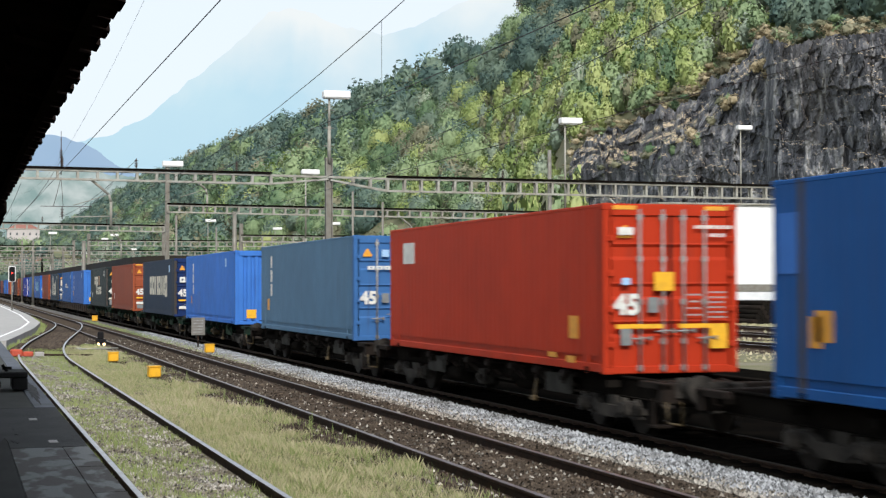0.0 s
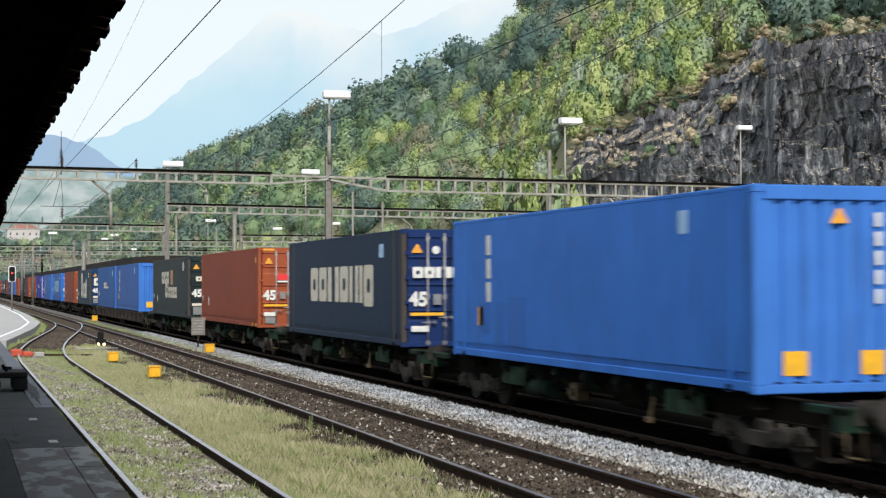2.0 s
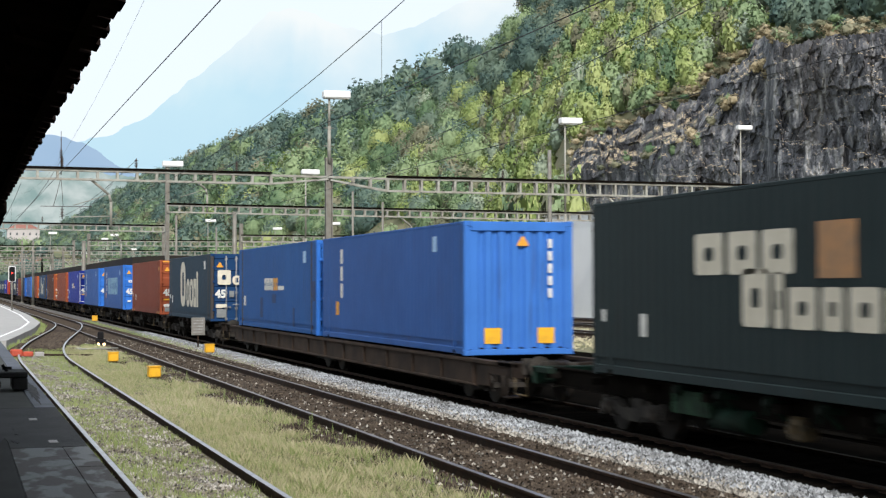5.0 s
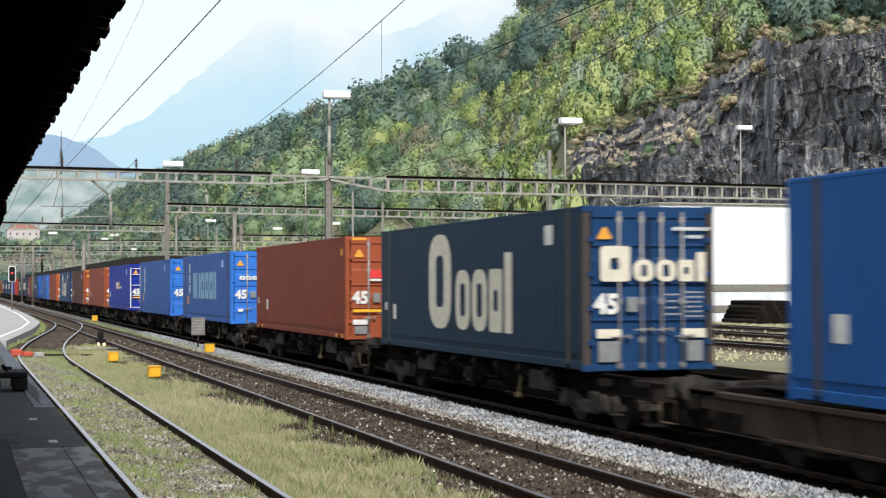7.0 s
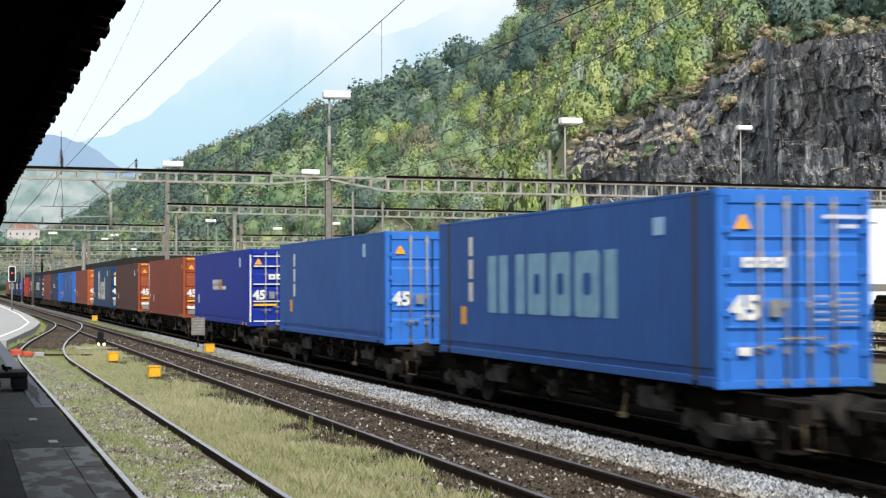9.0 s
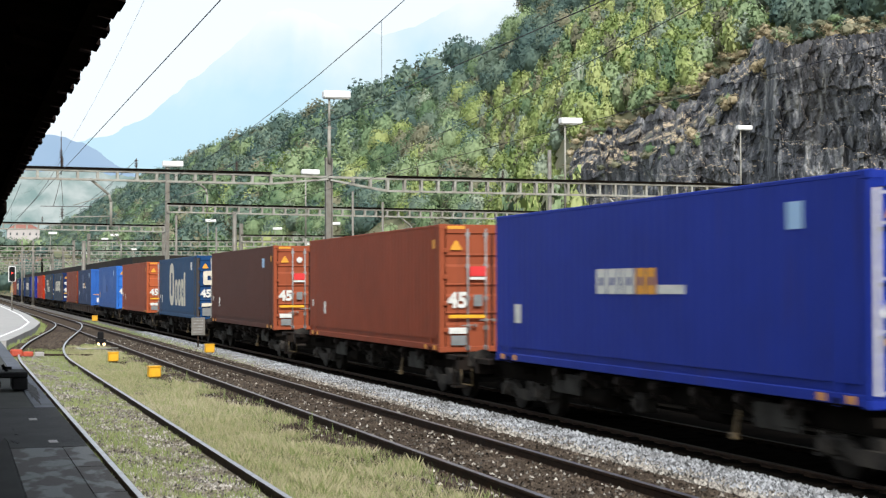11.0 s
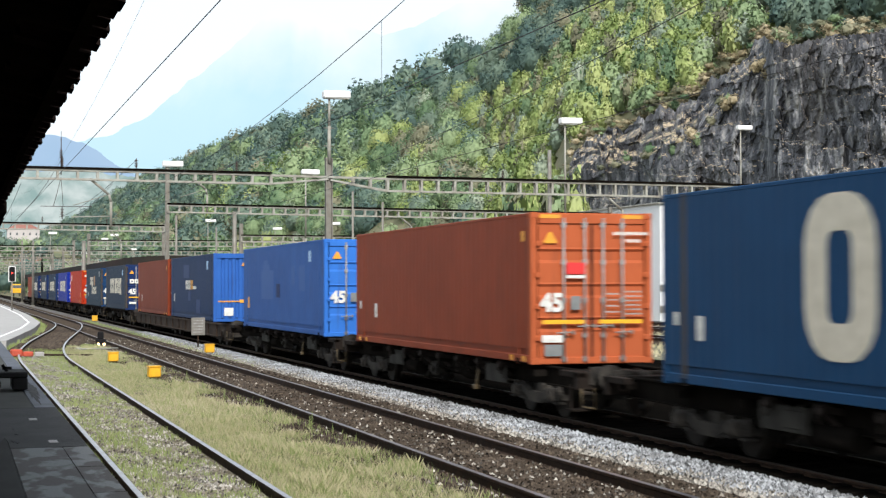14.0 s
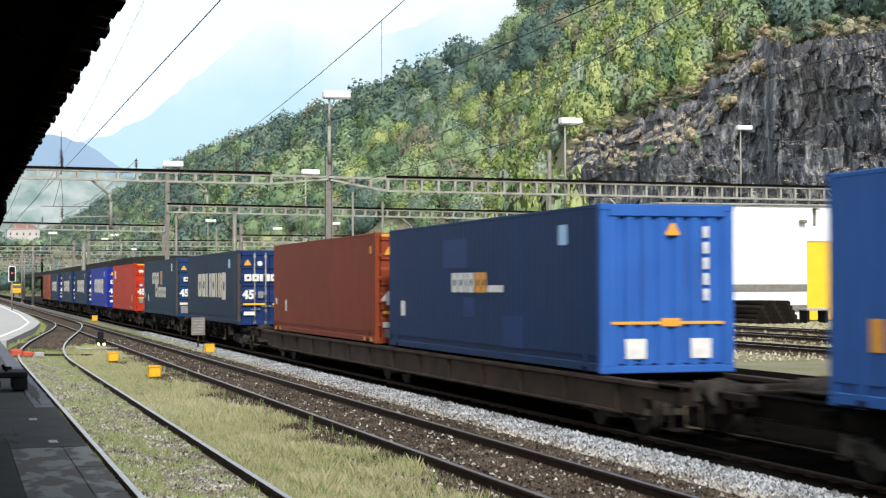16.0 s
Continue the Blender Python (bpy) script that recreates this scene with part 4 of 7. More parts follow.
START = [5.31, 24.81, 42.35, 61.6, 79.5, 98.75, 116.74, 137.60, 152.13, 172.9, 190.5, 209.87, 228.25, 248.0, 265.6, 285.1, 303.2, 322.75, 340.38, 361.4, 376.5, 397.5, 415.4, 434.3, 452.7, 470.9, 488.8, 508.8, 525.4]
DECK = 0.76
KINDS = [
    ("blue", "blue", "doors", "blue steel freight container with rusty posts", ""),
    ("red", "red", "doors", "orange-red steel freight container with galvanised door bars", "red"),
    ("slate", "slatedoor", "doors", "slate-blue freight container with light blue doors", "slate"),
    ("bright", "skyblue", "ribbed", "bright blue freight container with a ribbed end", "bright"),
    ("navy", "navydoor", "doors", "navy freight container with a cream brand mark", "sam"),
    ("rust", "orange", "doors", "rust-red steel freight container with paler doors", "rust"),
    ("green", "green", "doors", "dark grey-green freight container with cream brand marks", "die"),
    ("mid", "skyblue", "ribbed", "mid-blue freight container with a ribbed bright end", "code"),
    ("blue", "bright", "doors", "blue patched freight container with a small white mark", "unit"),
    ("teal", "tealdoor", "doors", "dark teal freight container with a large cream mark", "gee"),
    ("brown", "orange", "doors", "brown-red freight container with paler doors", "rust"),
    ("mid", "bright", "doors", "blue freight container with a faded pale mark", "imp"),
    ("mid", "bright", "doors", "dull blue freight container with brighter doors", "code"),
    ("royal", "royal", "doors", "royal blue freight container with white-edged doors", "unit"),
    ("rust", "orange", "doors", "rust-red steel freight container with paler doors", "rust"),
    ("darkbrown", "orange", "doors", "dark brown-red freight container with paler doors", "rust"),
    ("deepblue", "deepdoor", "doors", "deep blue freight container with a large cream mark", "gee"),
    ("rust", "orangedoor", "doors", "rust-orange freight container with bright orange doors", "rust"),
    ("mid", "bright", "doors", "blue freight container with bright blue doors", "plain"),
    ("marine", "brightdull", "ribbed", "dark marine-blue freight container with a bright ribbed end", "unitr"),
    ("brown", "rust", "doors", "brown-red freight container with rust-red doors", "rust"),
    ("navy", "navydoor", "doors", "navy freight container with a cream brand mark", "sam"),
    ("teal", "tealdoor", "doors", "dark teal freight container with cream brand marks", "die"),
    ("red", "red", "doors", "orange-red freight container with yellow door plates", "red"),
    ("royal", "royal", "doors", "royal blue freight container with a cream mark", "sam"),
    ("navy", "navydoor", "doors", "navy freight container with a cream brand mark", "sam"),
    ("navy", "navydoor", "doors", "navy freight container with a cream brand mark", "sam"),
    ("navy", "navydoor", "doors", "navy freight container with a cream brand mark", "sam"),
    ("rust", "orange", "doors", "rust-red freight container at the tail of the train", "rust"),
]
movers = []


def mark(c, i, style):
    if style == "red":
        on_side(c, "side_plate", 12.0, 2.28, 0.95, 0.5, "white", "white plate with a painted mark")
        on_side(c, "side_plate", 1.36, 0.77, 0.42, 0.40, "amber")
        on_side(c, "side_plate", 2.4, 0.25, 0.4, 0.09, "amber")
        on_side(c, "side_plate", 1.5, 0.2, 0.4, 0.12, "amber")
        stripe(c)
        on_end(c, "end_plate", -0.16, 1.57, 0.36, 0.32, "yellow", "yellow size plate")
        on_end(c, "end_plate", 0.86, 0.60, 0.32, 0.36, "yellow", "yellow plate")
        on_end(c, "end_plate", -0.86, 0.63, 0.2, 0.28, "grey")
        on_end(c, "sticker", -0.86, 2.42, 0.28, 0.13, "white")
        on_end(c, "sticker", -0.86, 1.57, 0.16, 0.12, "paleblue")
    elif style == "slate":
        code_column(c, 11.8)
        blocks(c, True, "brand_block", -0.42, 2.0, (0.2, 0.2, 0.2, 0.2), 0.10, 0.03, "white", "white block of a painted mark")
        on_end(c, "sticker", -0.36, 2.4, 0.2, 0.2, "paleblue")
    elif style in ("bright", "code"):
        code_column(c, 11.3)
        on_side(c, "sticker", 2.2, 2.45, 0.3, 0.35, "paleblue")
    elif style == "rust":
        sticker(c)
        stripe(c)
        lower_plates(c)
        hull_marks(c)
        on_side(c, "warning_plate", 0.45, 2.45, 0.18, 0.2, "amber")
        if i == 15:
            add("sticker", "disc", disc, C["white"], c, (-0.36, -0.052, 2.40))
            on_side(c, "sticker", 1.9, 2.32, 0.42, 0.32, "paleblue")
    elif style == "sam":
        sam(c)
    elif style == "gee":
        gee(c)
    elif style == "die":
        die(c)
    elif style == "imp":
        blocks(c, False, "brand_block", 6.95, 1.53, (0.5, 1.45, 1.0, 1.0, 1.15, 0.5), 1.15, 0.2, "ghost", "faded pale block of a painted brand mark", styles="inbbbi")
        code_column(c, 11.4)
        on_end(c, "end_plate", -0.86, 0.55, 0.2, 0.12, "white")
        blocks(c, True, "brand_block", -0.55, 1.83, (0.22, 0.2, 0.2), 0.15, 0.04, "white", "white block of a painted mark")
        on_side(c, "sticker", 2.0, 2.42, 0.4, 0.28, "paleblue")
    elif style == "unit":
        unit(c)
        stripe(c)
        if i == 13:
            for z in (0.2, 0.94, 1.58, 2.25, 2.62):
                on_end(c, "white_edge", -0.56, z, 1.0, 0.04, "white")
                on_end(c, "white_edge", 0.56, z, 1.0, 0.04, "white")
            for x in (-1.17, -0.02, 1.17):
                on_end(c, "white_edge", x, 1.42, 0.06, 2.5, "white")
        if i == 8:
            on_side(c, "overpainted_patch", 6.7, 1.08, 0.7, 0.3, "patchblue")
            on_side(c, "overpainted_patch", 9.0, 0.75, 0.5, 0.7, "patchblue")
            on_side(c, "overpainted_patch", 3.4, 0.5, 0.24, 0.6, "patchblue")
            on_side(c, "overpainted_patch", 0.35, 1.35, 0.42, 0.6, "patchblue")
    elif style == "unitr":
        unit(c, False)
        on_side(c, "overpainted_patch", 8.2, 2.2, 1.8, 0.62, "patchblue")
        on_side(c, "overpainted_patch", 4.4, 0.6, 1.2, 0.62, "patchblue")
        on_side(c, "overpainted_patch", 7.2, 1.05, 0.8, 0.42, "patchblue")
    else:
        on_side(c, "sticker", 2.0, 2.42, 0.34, 0.34, "paleblue")
        on_side(c, "side_plate", 12.6, 0.9, 0.3, 0.4, "amber")
        if style == "plain":
            for y, z, w, h in ((8.9, 1.55, 2.3, 1.0), (9.15, 2.15, 1.3, 0.22), (9.2, 2.32, 0.7, 0.16), (3.1, 1.75, 0.9, 0.8), (4.5, 1.85, 0.5, 0.6)):
                on_side(c, "faded_patch", y, z, w, h, "fade", "paler blue patch where a mark was removed")
            on_side(c, "overpainted_patch", 7.0, 1.35, 0.6, 0.46, "navydoor")
    if style == "bright":
        for y, z, w, h in ((11.5, 0.85, 0.7, 0.6), (10.6, 0.75, 0.6, 0.8), (9.6, 0.8, 1.0, 0.95)):
            on_side(c, "overpainted_patch", y, z, w, h, "patchbright")
    if i == 0:
        on_side(c, "side_plate", 12.4, 0.98, 0.42, 0.40, "amber")
        on_side(c, "overpainted_patch", 13.3, 2.05, 0.5, 0.8, "skyblue")


for i, (a, b, k, lab, st) in enumerate(KINDS):
    box_ob = container(i, a, b, k, lab)
    mark(box_ob, i, st)
    movers.append((box_ob, START[i], DECK))

# ---- wagons ----
RH = TRAIN_RAIL - DECK      # rail head seen from the deck


def wheel(bm):
    for x0, x1, r in ((-0.065, 0.065, 0.43), (0.065, 0.10, 0.46)):
        rod(bm, (x0, 0, 0), (x1, 0, 0), r, 28)
    rod(bm, (-0.10, 0, 0), (-0.065, 0, 0), 0.16, 14)


def bogie_frame(bm):
    for sx in (-1, 1):
        x = sx * 1.0
        beam(bm, (x, -1.15, 0.50), (x, -0.55, 0.47), 0.12, 0.14)
        beam(bm, (x, -0.58, 0.47), (x, -0.35, 0.36), 0.12, 0.16)
        beam(bm, (x, -0.38, 0.36), (x, 0.38, 0.36), 0.12, 0.2)
        beam(bm, (x, 0.35, 0.36), (x, 0.58, 0.47), 0.12, 0.16)
        beam(bm, (x, 0.55, 0.47), (x, 1.15, 0.50), 0.12, 0.14)
        beam(bm, (x, -1.2, 0.51), (x, -1.2, 0.36), 0.10, 0.1)
        beam(bm, (x, 1.2, 0.51), (x, 1.2, 0.36), 0.10, 0.1)
    box(bm, -0.95, 0.95, -0.2, 0.2, 0.30, 0.62, bevel=0.03)
    for y in (-1.2, 1.2):
        box(bm, -1.0, 1.0, y - 0.05, y + 0.05, 0.36, 0.46)


def axle_box(bm):
    box(bm, -0.12, 0.12, -0.13, 0.13, -0.13, 0.12, bevel=0.03)
    rod(bm, (-0.13, 0, 0), (-0.17, 0, 0), 0.095, 12)
    for dy in (-0.25, 0.25):
        for k in range(4):
            rod(bm, (0, dy, -0.11 + 0.055 * k), (0, dy, -0.085 + 0.055 * k), 0.075, 7)
        rod(bm, (0, dy, -0.13), (0, dy, 0.16), 0.05, 8)
        box(bm, -0.09, 0.09, dy - 0.1, dy + 0.1, -0.16, -0.12)


def brake_block(bm):
    box(bm, -0.05, 0.05, -0.04, 0.04, -0.17, 0.17, bevel=0.02)
    beam(bm, (0, 0, 0.1), (0, 0.1, 0.45), 0.04, 0.05)


def buffer(bm):
    rod(bm, (0, 0, 0), (0, -0.34, 0), 0.10, 12)
    rod(bm, (0, -0.30, 0), (0, -0.50, 0), 0.075, 12)
    rod(bm, (0, -0.50, 0), (0, -0.54, 0), 0.225, 20, 0.21)
    box(bm, -0.16, 0.16, -0.03, 0.0, -0.16, 0.16, bevel=0.01)


def hose(bm):
    pts = [Vector((0, 0.0, 0.1)), Vector((0, -0.14, 0.02)), Vector((0.02, -0.22, -0.16)), Vector((0.05, -0.2, -0.34)), Vector((0.08, -0.12, -0.42))]
    for a, b in zip(pts, pts[1:]):
        rod(bm, a, b, 0.028, 7)


def coupler(bm):
    rod(bm, (0, 0, 0), (0, -0.42, -0.03), 0.035, 8)
    for sx in (-1, 1):
        beam(bm, (sx * 0.05, -0.38, -0.03), (sx * 0.06, -0.75, -0.12), 0.03, 0.05)
    box(bm, -0.1, 0.1, -0.12, 0.02, -0.1, 0.1, bevel=0.02)


def bogie(w, y):
    b = add("bogie_frame", "bogie_frame", bogie_frame, M["bogie"], w, (0, y, RH))
    for dy in (-0.9, 0.9):
        add("axle", "axle", lambda bm: rod(bm, (-1.0, 0, 0), (1.0, 0, 0), 0.08, 10), M["wheel"], b, (0, dy, 0.46))
        for sx in (-1, 1):
            add("wheel", "wheel", wheel, M["wheel"], b, (sx * 0.75, dy, 0.46), (0, 0, 0 if sx < 0 else 180))
            add("axle_box", "axle_box", axle_box, M["bogie"], b, (sx * 1.0, dy, 0.45), (0, 0, 0 if sx < 0 else 180))
            add("brake_block", "brake_block", brake_block, M["underframe"], b, (sx * 0.75, dy + (0.53 if dy < 0 else -0.53), 0.42), (0, 0, 0 if dy < 0 else 180))


def outrigger(bm):
    """A short arm from the sill to the container's edge, with its locking knob."""
    beam(bm, (-0.86, 0, -0.12), (-1.16, 0, -0.08), 0.14, 0.09)
    beam(bm, (-0.86, 0, -0.34), (-1.12, 0, -0.12), 0.03, 0.06)
    rod(bm, (-1.10, 0, -0.09), (-1.21, 0, -0.09), 0.055, 10)
    box(bm, -1.18, -1.06, -0.09, 0.09, -0.05, -0.012, bevel=0.01)
    rod(bm, (-1.13, 0.05, -0.13), (-1.13, 0.09, -0.27), 0.022, 7)


def side_plate(bm):
    box(bm, -1.07, -1.03, 0.0, 1.3, -0.46, -0.10, bevel=0.012)
    box(bm, -1.085, -1.07, 0.12, 0.62, -0.40, -0.16, bevel=0.006)
    beam(bm, (-1.05, 0.2, -0.1), (-0.86, 0.2, -0.06), 0.06, 0.06)
    beam(bm, (-1.05, 1.1, -0.1), (-0.86, 1.1, -0.06), 0.06, 0.06)


def wagon(ya, yb, bogies, deep, tint, label):
    """A flat wagon whose body reaches from ya to yb along the train."""
    w = empty("flat_wagon", pose(TRAIN_X, ya, DECK), label, "wagon", "flat wagons of the freight train")
    n = yb - ya
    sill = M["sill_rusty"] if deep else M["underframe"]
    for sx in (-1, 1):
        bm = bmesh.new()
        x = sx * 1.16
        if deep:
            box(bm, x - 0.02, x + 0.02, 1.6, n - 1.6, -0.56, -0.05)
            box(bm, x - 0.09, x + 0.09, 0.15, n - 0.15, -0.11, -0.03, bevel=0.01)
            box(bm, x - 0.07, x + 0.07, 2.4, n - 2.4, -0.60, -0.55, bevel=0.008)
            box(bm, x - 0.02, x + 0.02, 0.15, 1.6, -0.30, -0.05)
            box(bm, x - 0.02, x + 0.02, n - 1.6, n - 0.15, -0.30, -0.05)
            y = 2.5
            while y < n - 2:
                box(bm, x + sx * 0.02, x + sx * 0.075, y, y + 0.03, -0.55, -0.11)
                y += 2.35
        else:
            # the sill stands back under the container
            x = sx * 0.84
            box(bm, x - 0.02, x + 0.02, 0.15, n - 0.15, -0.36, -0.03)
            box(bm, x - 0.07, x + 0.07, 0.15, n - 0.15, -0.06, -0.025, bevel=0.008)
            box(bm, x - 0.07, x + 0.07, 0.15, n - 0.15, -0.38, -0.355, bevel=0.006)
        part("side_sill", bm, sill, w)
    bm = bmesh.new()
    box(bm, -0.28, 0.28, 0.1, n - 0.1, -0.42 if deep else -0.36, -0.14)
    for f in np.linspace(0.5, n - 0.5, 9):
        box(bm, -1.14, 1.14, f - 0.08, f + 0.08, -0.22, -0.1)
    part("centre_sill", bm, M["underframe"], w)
    for y, f in ((0.0, 1), (n, -1)):
        hs = add("headstock", ("headstock", f), lambda bm: (box(bm, -1.25, 1.25, 0.0, 0.22, -0.34, -0.02, bevel=0.02), box(bm, -1.25, -1.1, 0.0, 0.9, -0.12, -0.015, bevel=0.01), box(bm, 1.1, 1.25, 0.0, 0.9, -0.12, -0.015, bevel=0.01)), M["underframe_green"] if tint else M["sill_brown"], w, (0, y, 0), (0, 0, 0 if f > 0 else 180))
        for sx in (-0.875, 0.875):
            add("buffer", "buffer", buffer, M["bogie"], hs, (sx, 0.0, -0.09))
        add("brake_hose", "hose", hose, M["rubber"], hs, (0.42, 0, -0.2))
        add("coupler", "coupler", coupler, M["bogie"], hs, (0, 0, -0.12))
        add("grab_rail", "grab_rail", lambda bm: (rod(bm, (-1.2, -0.03, -0.3), (-1.2, -0.06, -0.62), 0.018, 7), rod(bm, (-1.2, -0.06, -0.62), (-0.95, -0.06, -0.66), 0.018, 7), rod(bm, (-0.95, -0.06, -0.66), (-0.95, -0.03, -0.3), 0.018, 7)), M["yellow_dirty"], hs, label="grimy yellow grab rail")
        add("shunter_step", "step", lambda bm: (box(bm, -1.25, -0.95, 0.25, 0.6, -0.72, -0.69), beam(bm, (-1.22, 0.42, -0.7), (-1.22, 0.42, -0.26), 0.03, 0.06)), M["sill_brown"], hs)
        add("end_platform", "end_platform", lambda bm: (box(bm, -0.95, 0.1, 0.22, 0.95, -0.06, -0.025, bevel=0.008), beam(bm, (-0.9, 0.3, -0.3), (-0.2, 0.9, -0.08), 0.08, 0.08)), M["sill_brown"], hs)
    for y in bogies:
        bogie(w, y - ya)
    ys = sorted(bogies)
    if not deep:
        for k in range(7):
            y = ys[0] - ya + 1.75 + 1.42 * k
            for sx in (-1, 1):
                add("outrigger", "outrigger", outrigger, M["underframe_green"] if tint else M["sill_worn"], w, (0, y, 0), (0, 0, 0 if sx < 0 else 180))
        add("side_plate", "side_plate", side_plate, M["plate_green"] if tint else M["plate_grey"], w, (0, ys[0] - ya + 1.6, 0), label="grimy flat plate beside the bogie")
        add("side_plate", "side_plate", side_plate, M["plate_green"] if tint else M["plate_grey"], w, (0, ys[-1] - ya - 2.9, 0), label="grimy flat plate beside the bogie")
    for k in range(len(ys) - 1):
        m = (ys[k] + ys[k + 1]) / 2 - ya
        if not deep:
            add("brake_cylinder", "cylinder", lambda bm: (rod(bm, (-0.75, -0.5, -0.42), (-0.75, 0.35, -0.42), 0.14, 12), rod(bm, (-0.75, 0.35, -0.42), (-0.75, 0.9, -0.42), 0.03, 7)), M["underframe"], w, (0, m - 1.4, 0))
            add("distributor_valve", "valve", lambda bm: (box(bm, -0.98, -0.7, -0.18, 0.18, -0.58, -0.26, bevel=0.03), rod(bm, (-0.98, 0.0, -0.42), (-1.06, 0.0, -0.42), 0.07, 10)), M["yellow_dirty"] if tint else M["bogie"], w, (0, m + 0.9, 0))
            add("air_tank", "tank", lambda bm: rod(bm, (-0.85, -0.6, -0.45), (-0.85, 0.6, -0.45), 0.17, 14), M["underframe_green"] if tint else M["underframe"], w, (0, m + 2.8, 0))
            add("brake_lever", "lever", lambda bm: (beam(bm, (-1.12, 0, -0.26), (-1.14, 0.12, -0.62), 0.03, 0.07), box(bm, -1.2, -1.08, 0.05, 0.2, -0.68, -0.58, bevel=0.02)), M["yellow_dirty"], w, (0, m - 2.9, 0), label="grimy yellow changeover lever")
            add("brake_rod", "rod", lambda bm: rod(bm, (-0.6, -4.2, -0.5), (-0.6, 4.2, -0.5), 0.025, 6), M["underframe"], w, (0, m, 0))
    return w


M["plate_grey"] = material("grimy_grey_plate", (0.045, 0.043, 0.038), 0.8, second=(0.016, 0.015, 0.013), scale=3, fine=0.3, spec=0.1)
M["plate_green"] = material("grimy_green_plate", (0.03, 0.075, 0.042), 0.8, second=(0.012, 0.016, 0.012), scale=2.5, fine=0.3, spec=0.1)
M["bogie"] = material("dusty_bogie_iron", (0.026, 0.024, 0.022), 0.85, second=(0.060, 0.054, 0.047), scale=5, fine=0.4, spec=0.06)
M["yellow_dirty"] = material("grimy_yellow_paint", (0.12, 0.078, 0.028), 0.75, second=(0.03, 0.024, 0.014), scale=9, amount=0.7)
PAIR = {7: 8, 19: 20}
for i, y in enumerate(START):
    lo = (y - START[i - 1] - L) / 2 if i else 1.6
    hi = (START[i + 1] - y - L) / 2 if i + 1 < len(START) else 1.7
    if i in PAIR:
        hi2 = (START[i + 2] - START[i + 1] - L) / 2
        ya, yb = y - lo + 0.56, START[i + 1] + L + hi2 - 0.56
        w = wagon(ya, yb, (y + 0.2, START[i + 1] - 0.5, START[i + 1] + L - 0.3), True, False, "brown articulated freight wagon with deep side sills")
    elif i - 1 in PAIR:
        continue
    else:
        ya, yb = y - lo + 0.56, y + L + hi - 0.56
        w = wagon(ya, yb, (y + 0.35, y + L - 1.15), False, i in (3, 4, 5, 6), "grimy flat wagon with green sills" if i in (3, 4, 5, 6) else "grimy dark flat wagon carrying one container")
    movers.append((w, ya, DECK))



# ---- woods on the hillside ----
def leaf_material(name, c1, c2, c3, tree=False):
    m = bpy.data.materials.new(name)
    m.use_nodes = True
    n, l = m.node_tree.nodes, m.node_tree.links
    b = n["Principled BSDF"]
    b.inputs["Roughness"].default_value = 0.7
    b.inputs["Specular IOR Level"].default_value = 0.2
    geo = n.new("ShaderNodeNewGeometry")
    co = n.new("ShaderNodeTexCoord")
    t = n.new("ShaderNodeTexNoise")
    t.inputs["Scale"].default_value, t.inputs["Detail"].default_value = 0.09, 3
    l.new(co.outputs["Object"], t.inputs["Vector"])
    add_n = n.new("ShaderNodeMath")
    add_n.operation = "MULTIPLY_ADD"
    add_n.inputs[1].default_value, add_n.inputs[2].default_value = 0.10, -0.05
    l.new(geo.outputs["Random Per Island"], add_n.inputs[0])
    s = n.new("ShaderNodeMath")
    l.new(t.outputs["Fac"], s.inputs[0])
    l.new(add_n.outputs[0], s.inputs[1])
    if tree:
        tone = n.new("ShaderNodeAttribute")
        tone.attribute_name = "tone"
        fine = n.new("ShaderNodeTexNoise")
        fine.inputs["Scale"].default_value, fine.inputs["Detail"].default_value = 2.2, 4
        l.new(co.outputs["Object"], fine.inputs["Vector"])
        for sock, k, off in ((tone.outputs["Fac"], 0.46, -0.23), (fine.outputs["Fac"], 0.35, -0.175)):
            ma, ad = n.new("ShaderNodeMath"), n.new("ShaderNodeMath")
            ma.operation = "MULTIPLY_ADD"
            ma.inputs[1].default_value, ma.inputs[2].default_value = k, off
            l.new(sock, ma.inputs[0])
            l.new(s.outputs[0], ad.inputs[0])
            l.new(ma.outputs[0], ad.inputs[1])
            s = ad
        lump = n.new("ShaderNodeTexNoise")
        lump.inputs["Scale"].default_value, lump.inputs["Detail"].default_value = 1.7, 7
        l.new(co.outputs["Object"], lump.inputs["Vector"])
        bump = n.new("ShaderNodeBump")
        bump.inputs["Strength"].default_value, bump.inputs["Distance"].default_value = 0.2, 0.5
        l.new(lump.outputs["Fac"], bump.inputs["Height"])
        l.new(bump.outputs["Normal"], b.inputs["Normal"])
    r = n.new("ShaderNodeValToRGB")
    r.color_ramp.elements.new(0.5)
    for e, (p, c) in zip(r.color_ramp.elements, ((0.3, c1), (0.5, c2), (0.7, c3))):
        e.position, e.color = p, (*c, 1)
    l.new(s.outputs[0], r.inputs["Fac"])
    l.new(r.outputs["Color"], b.inputs["Base Color"])
    tr = n.new("ShaderNodeBsdfTranslucent")
    l.new(r.outputs["Color"], tr.inputs["Color"])
    mx = n.new("ShaderNodeMixShader")
    mx.inputs["Fac"].default_value = 0.25
    l.new(b.outputs["BSDF"], mx.inputs[1])
    l.new(tr.outputs["BSDF"], mx.inputs[2])
    l.new(mx.outputs["Shader"], n["Material Output"].inputs["Surface"])
    return m


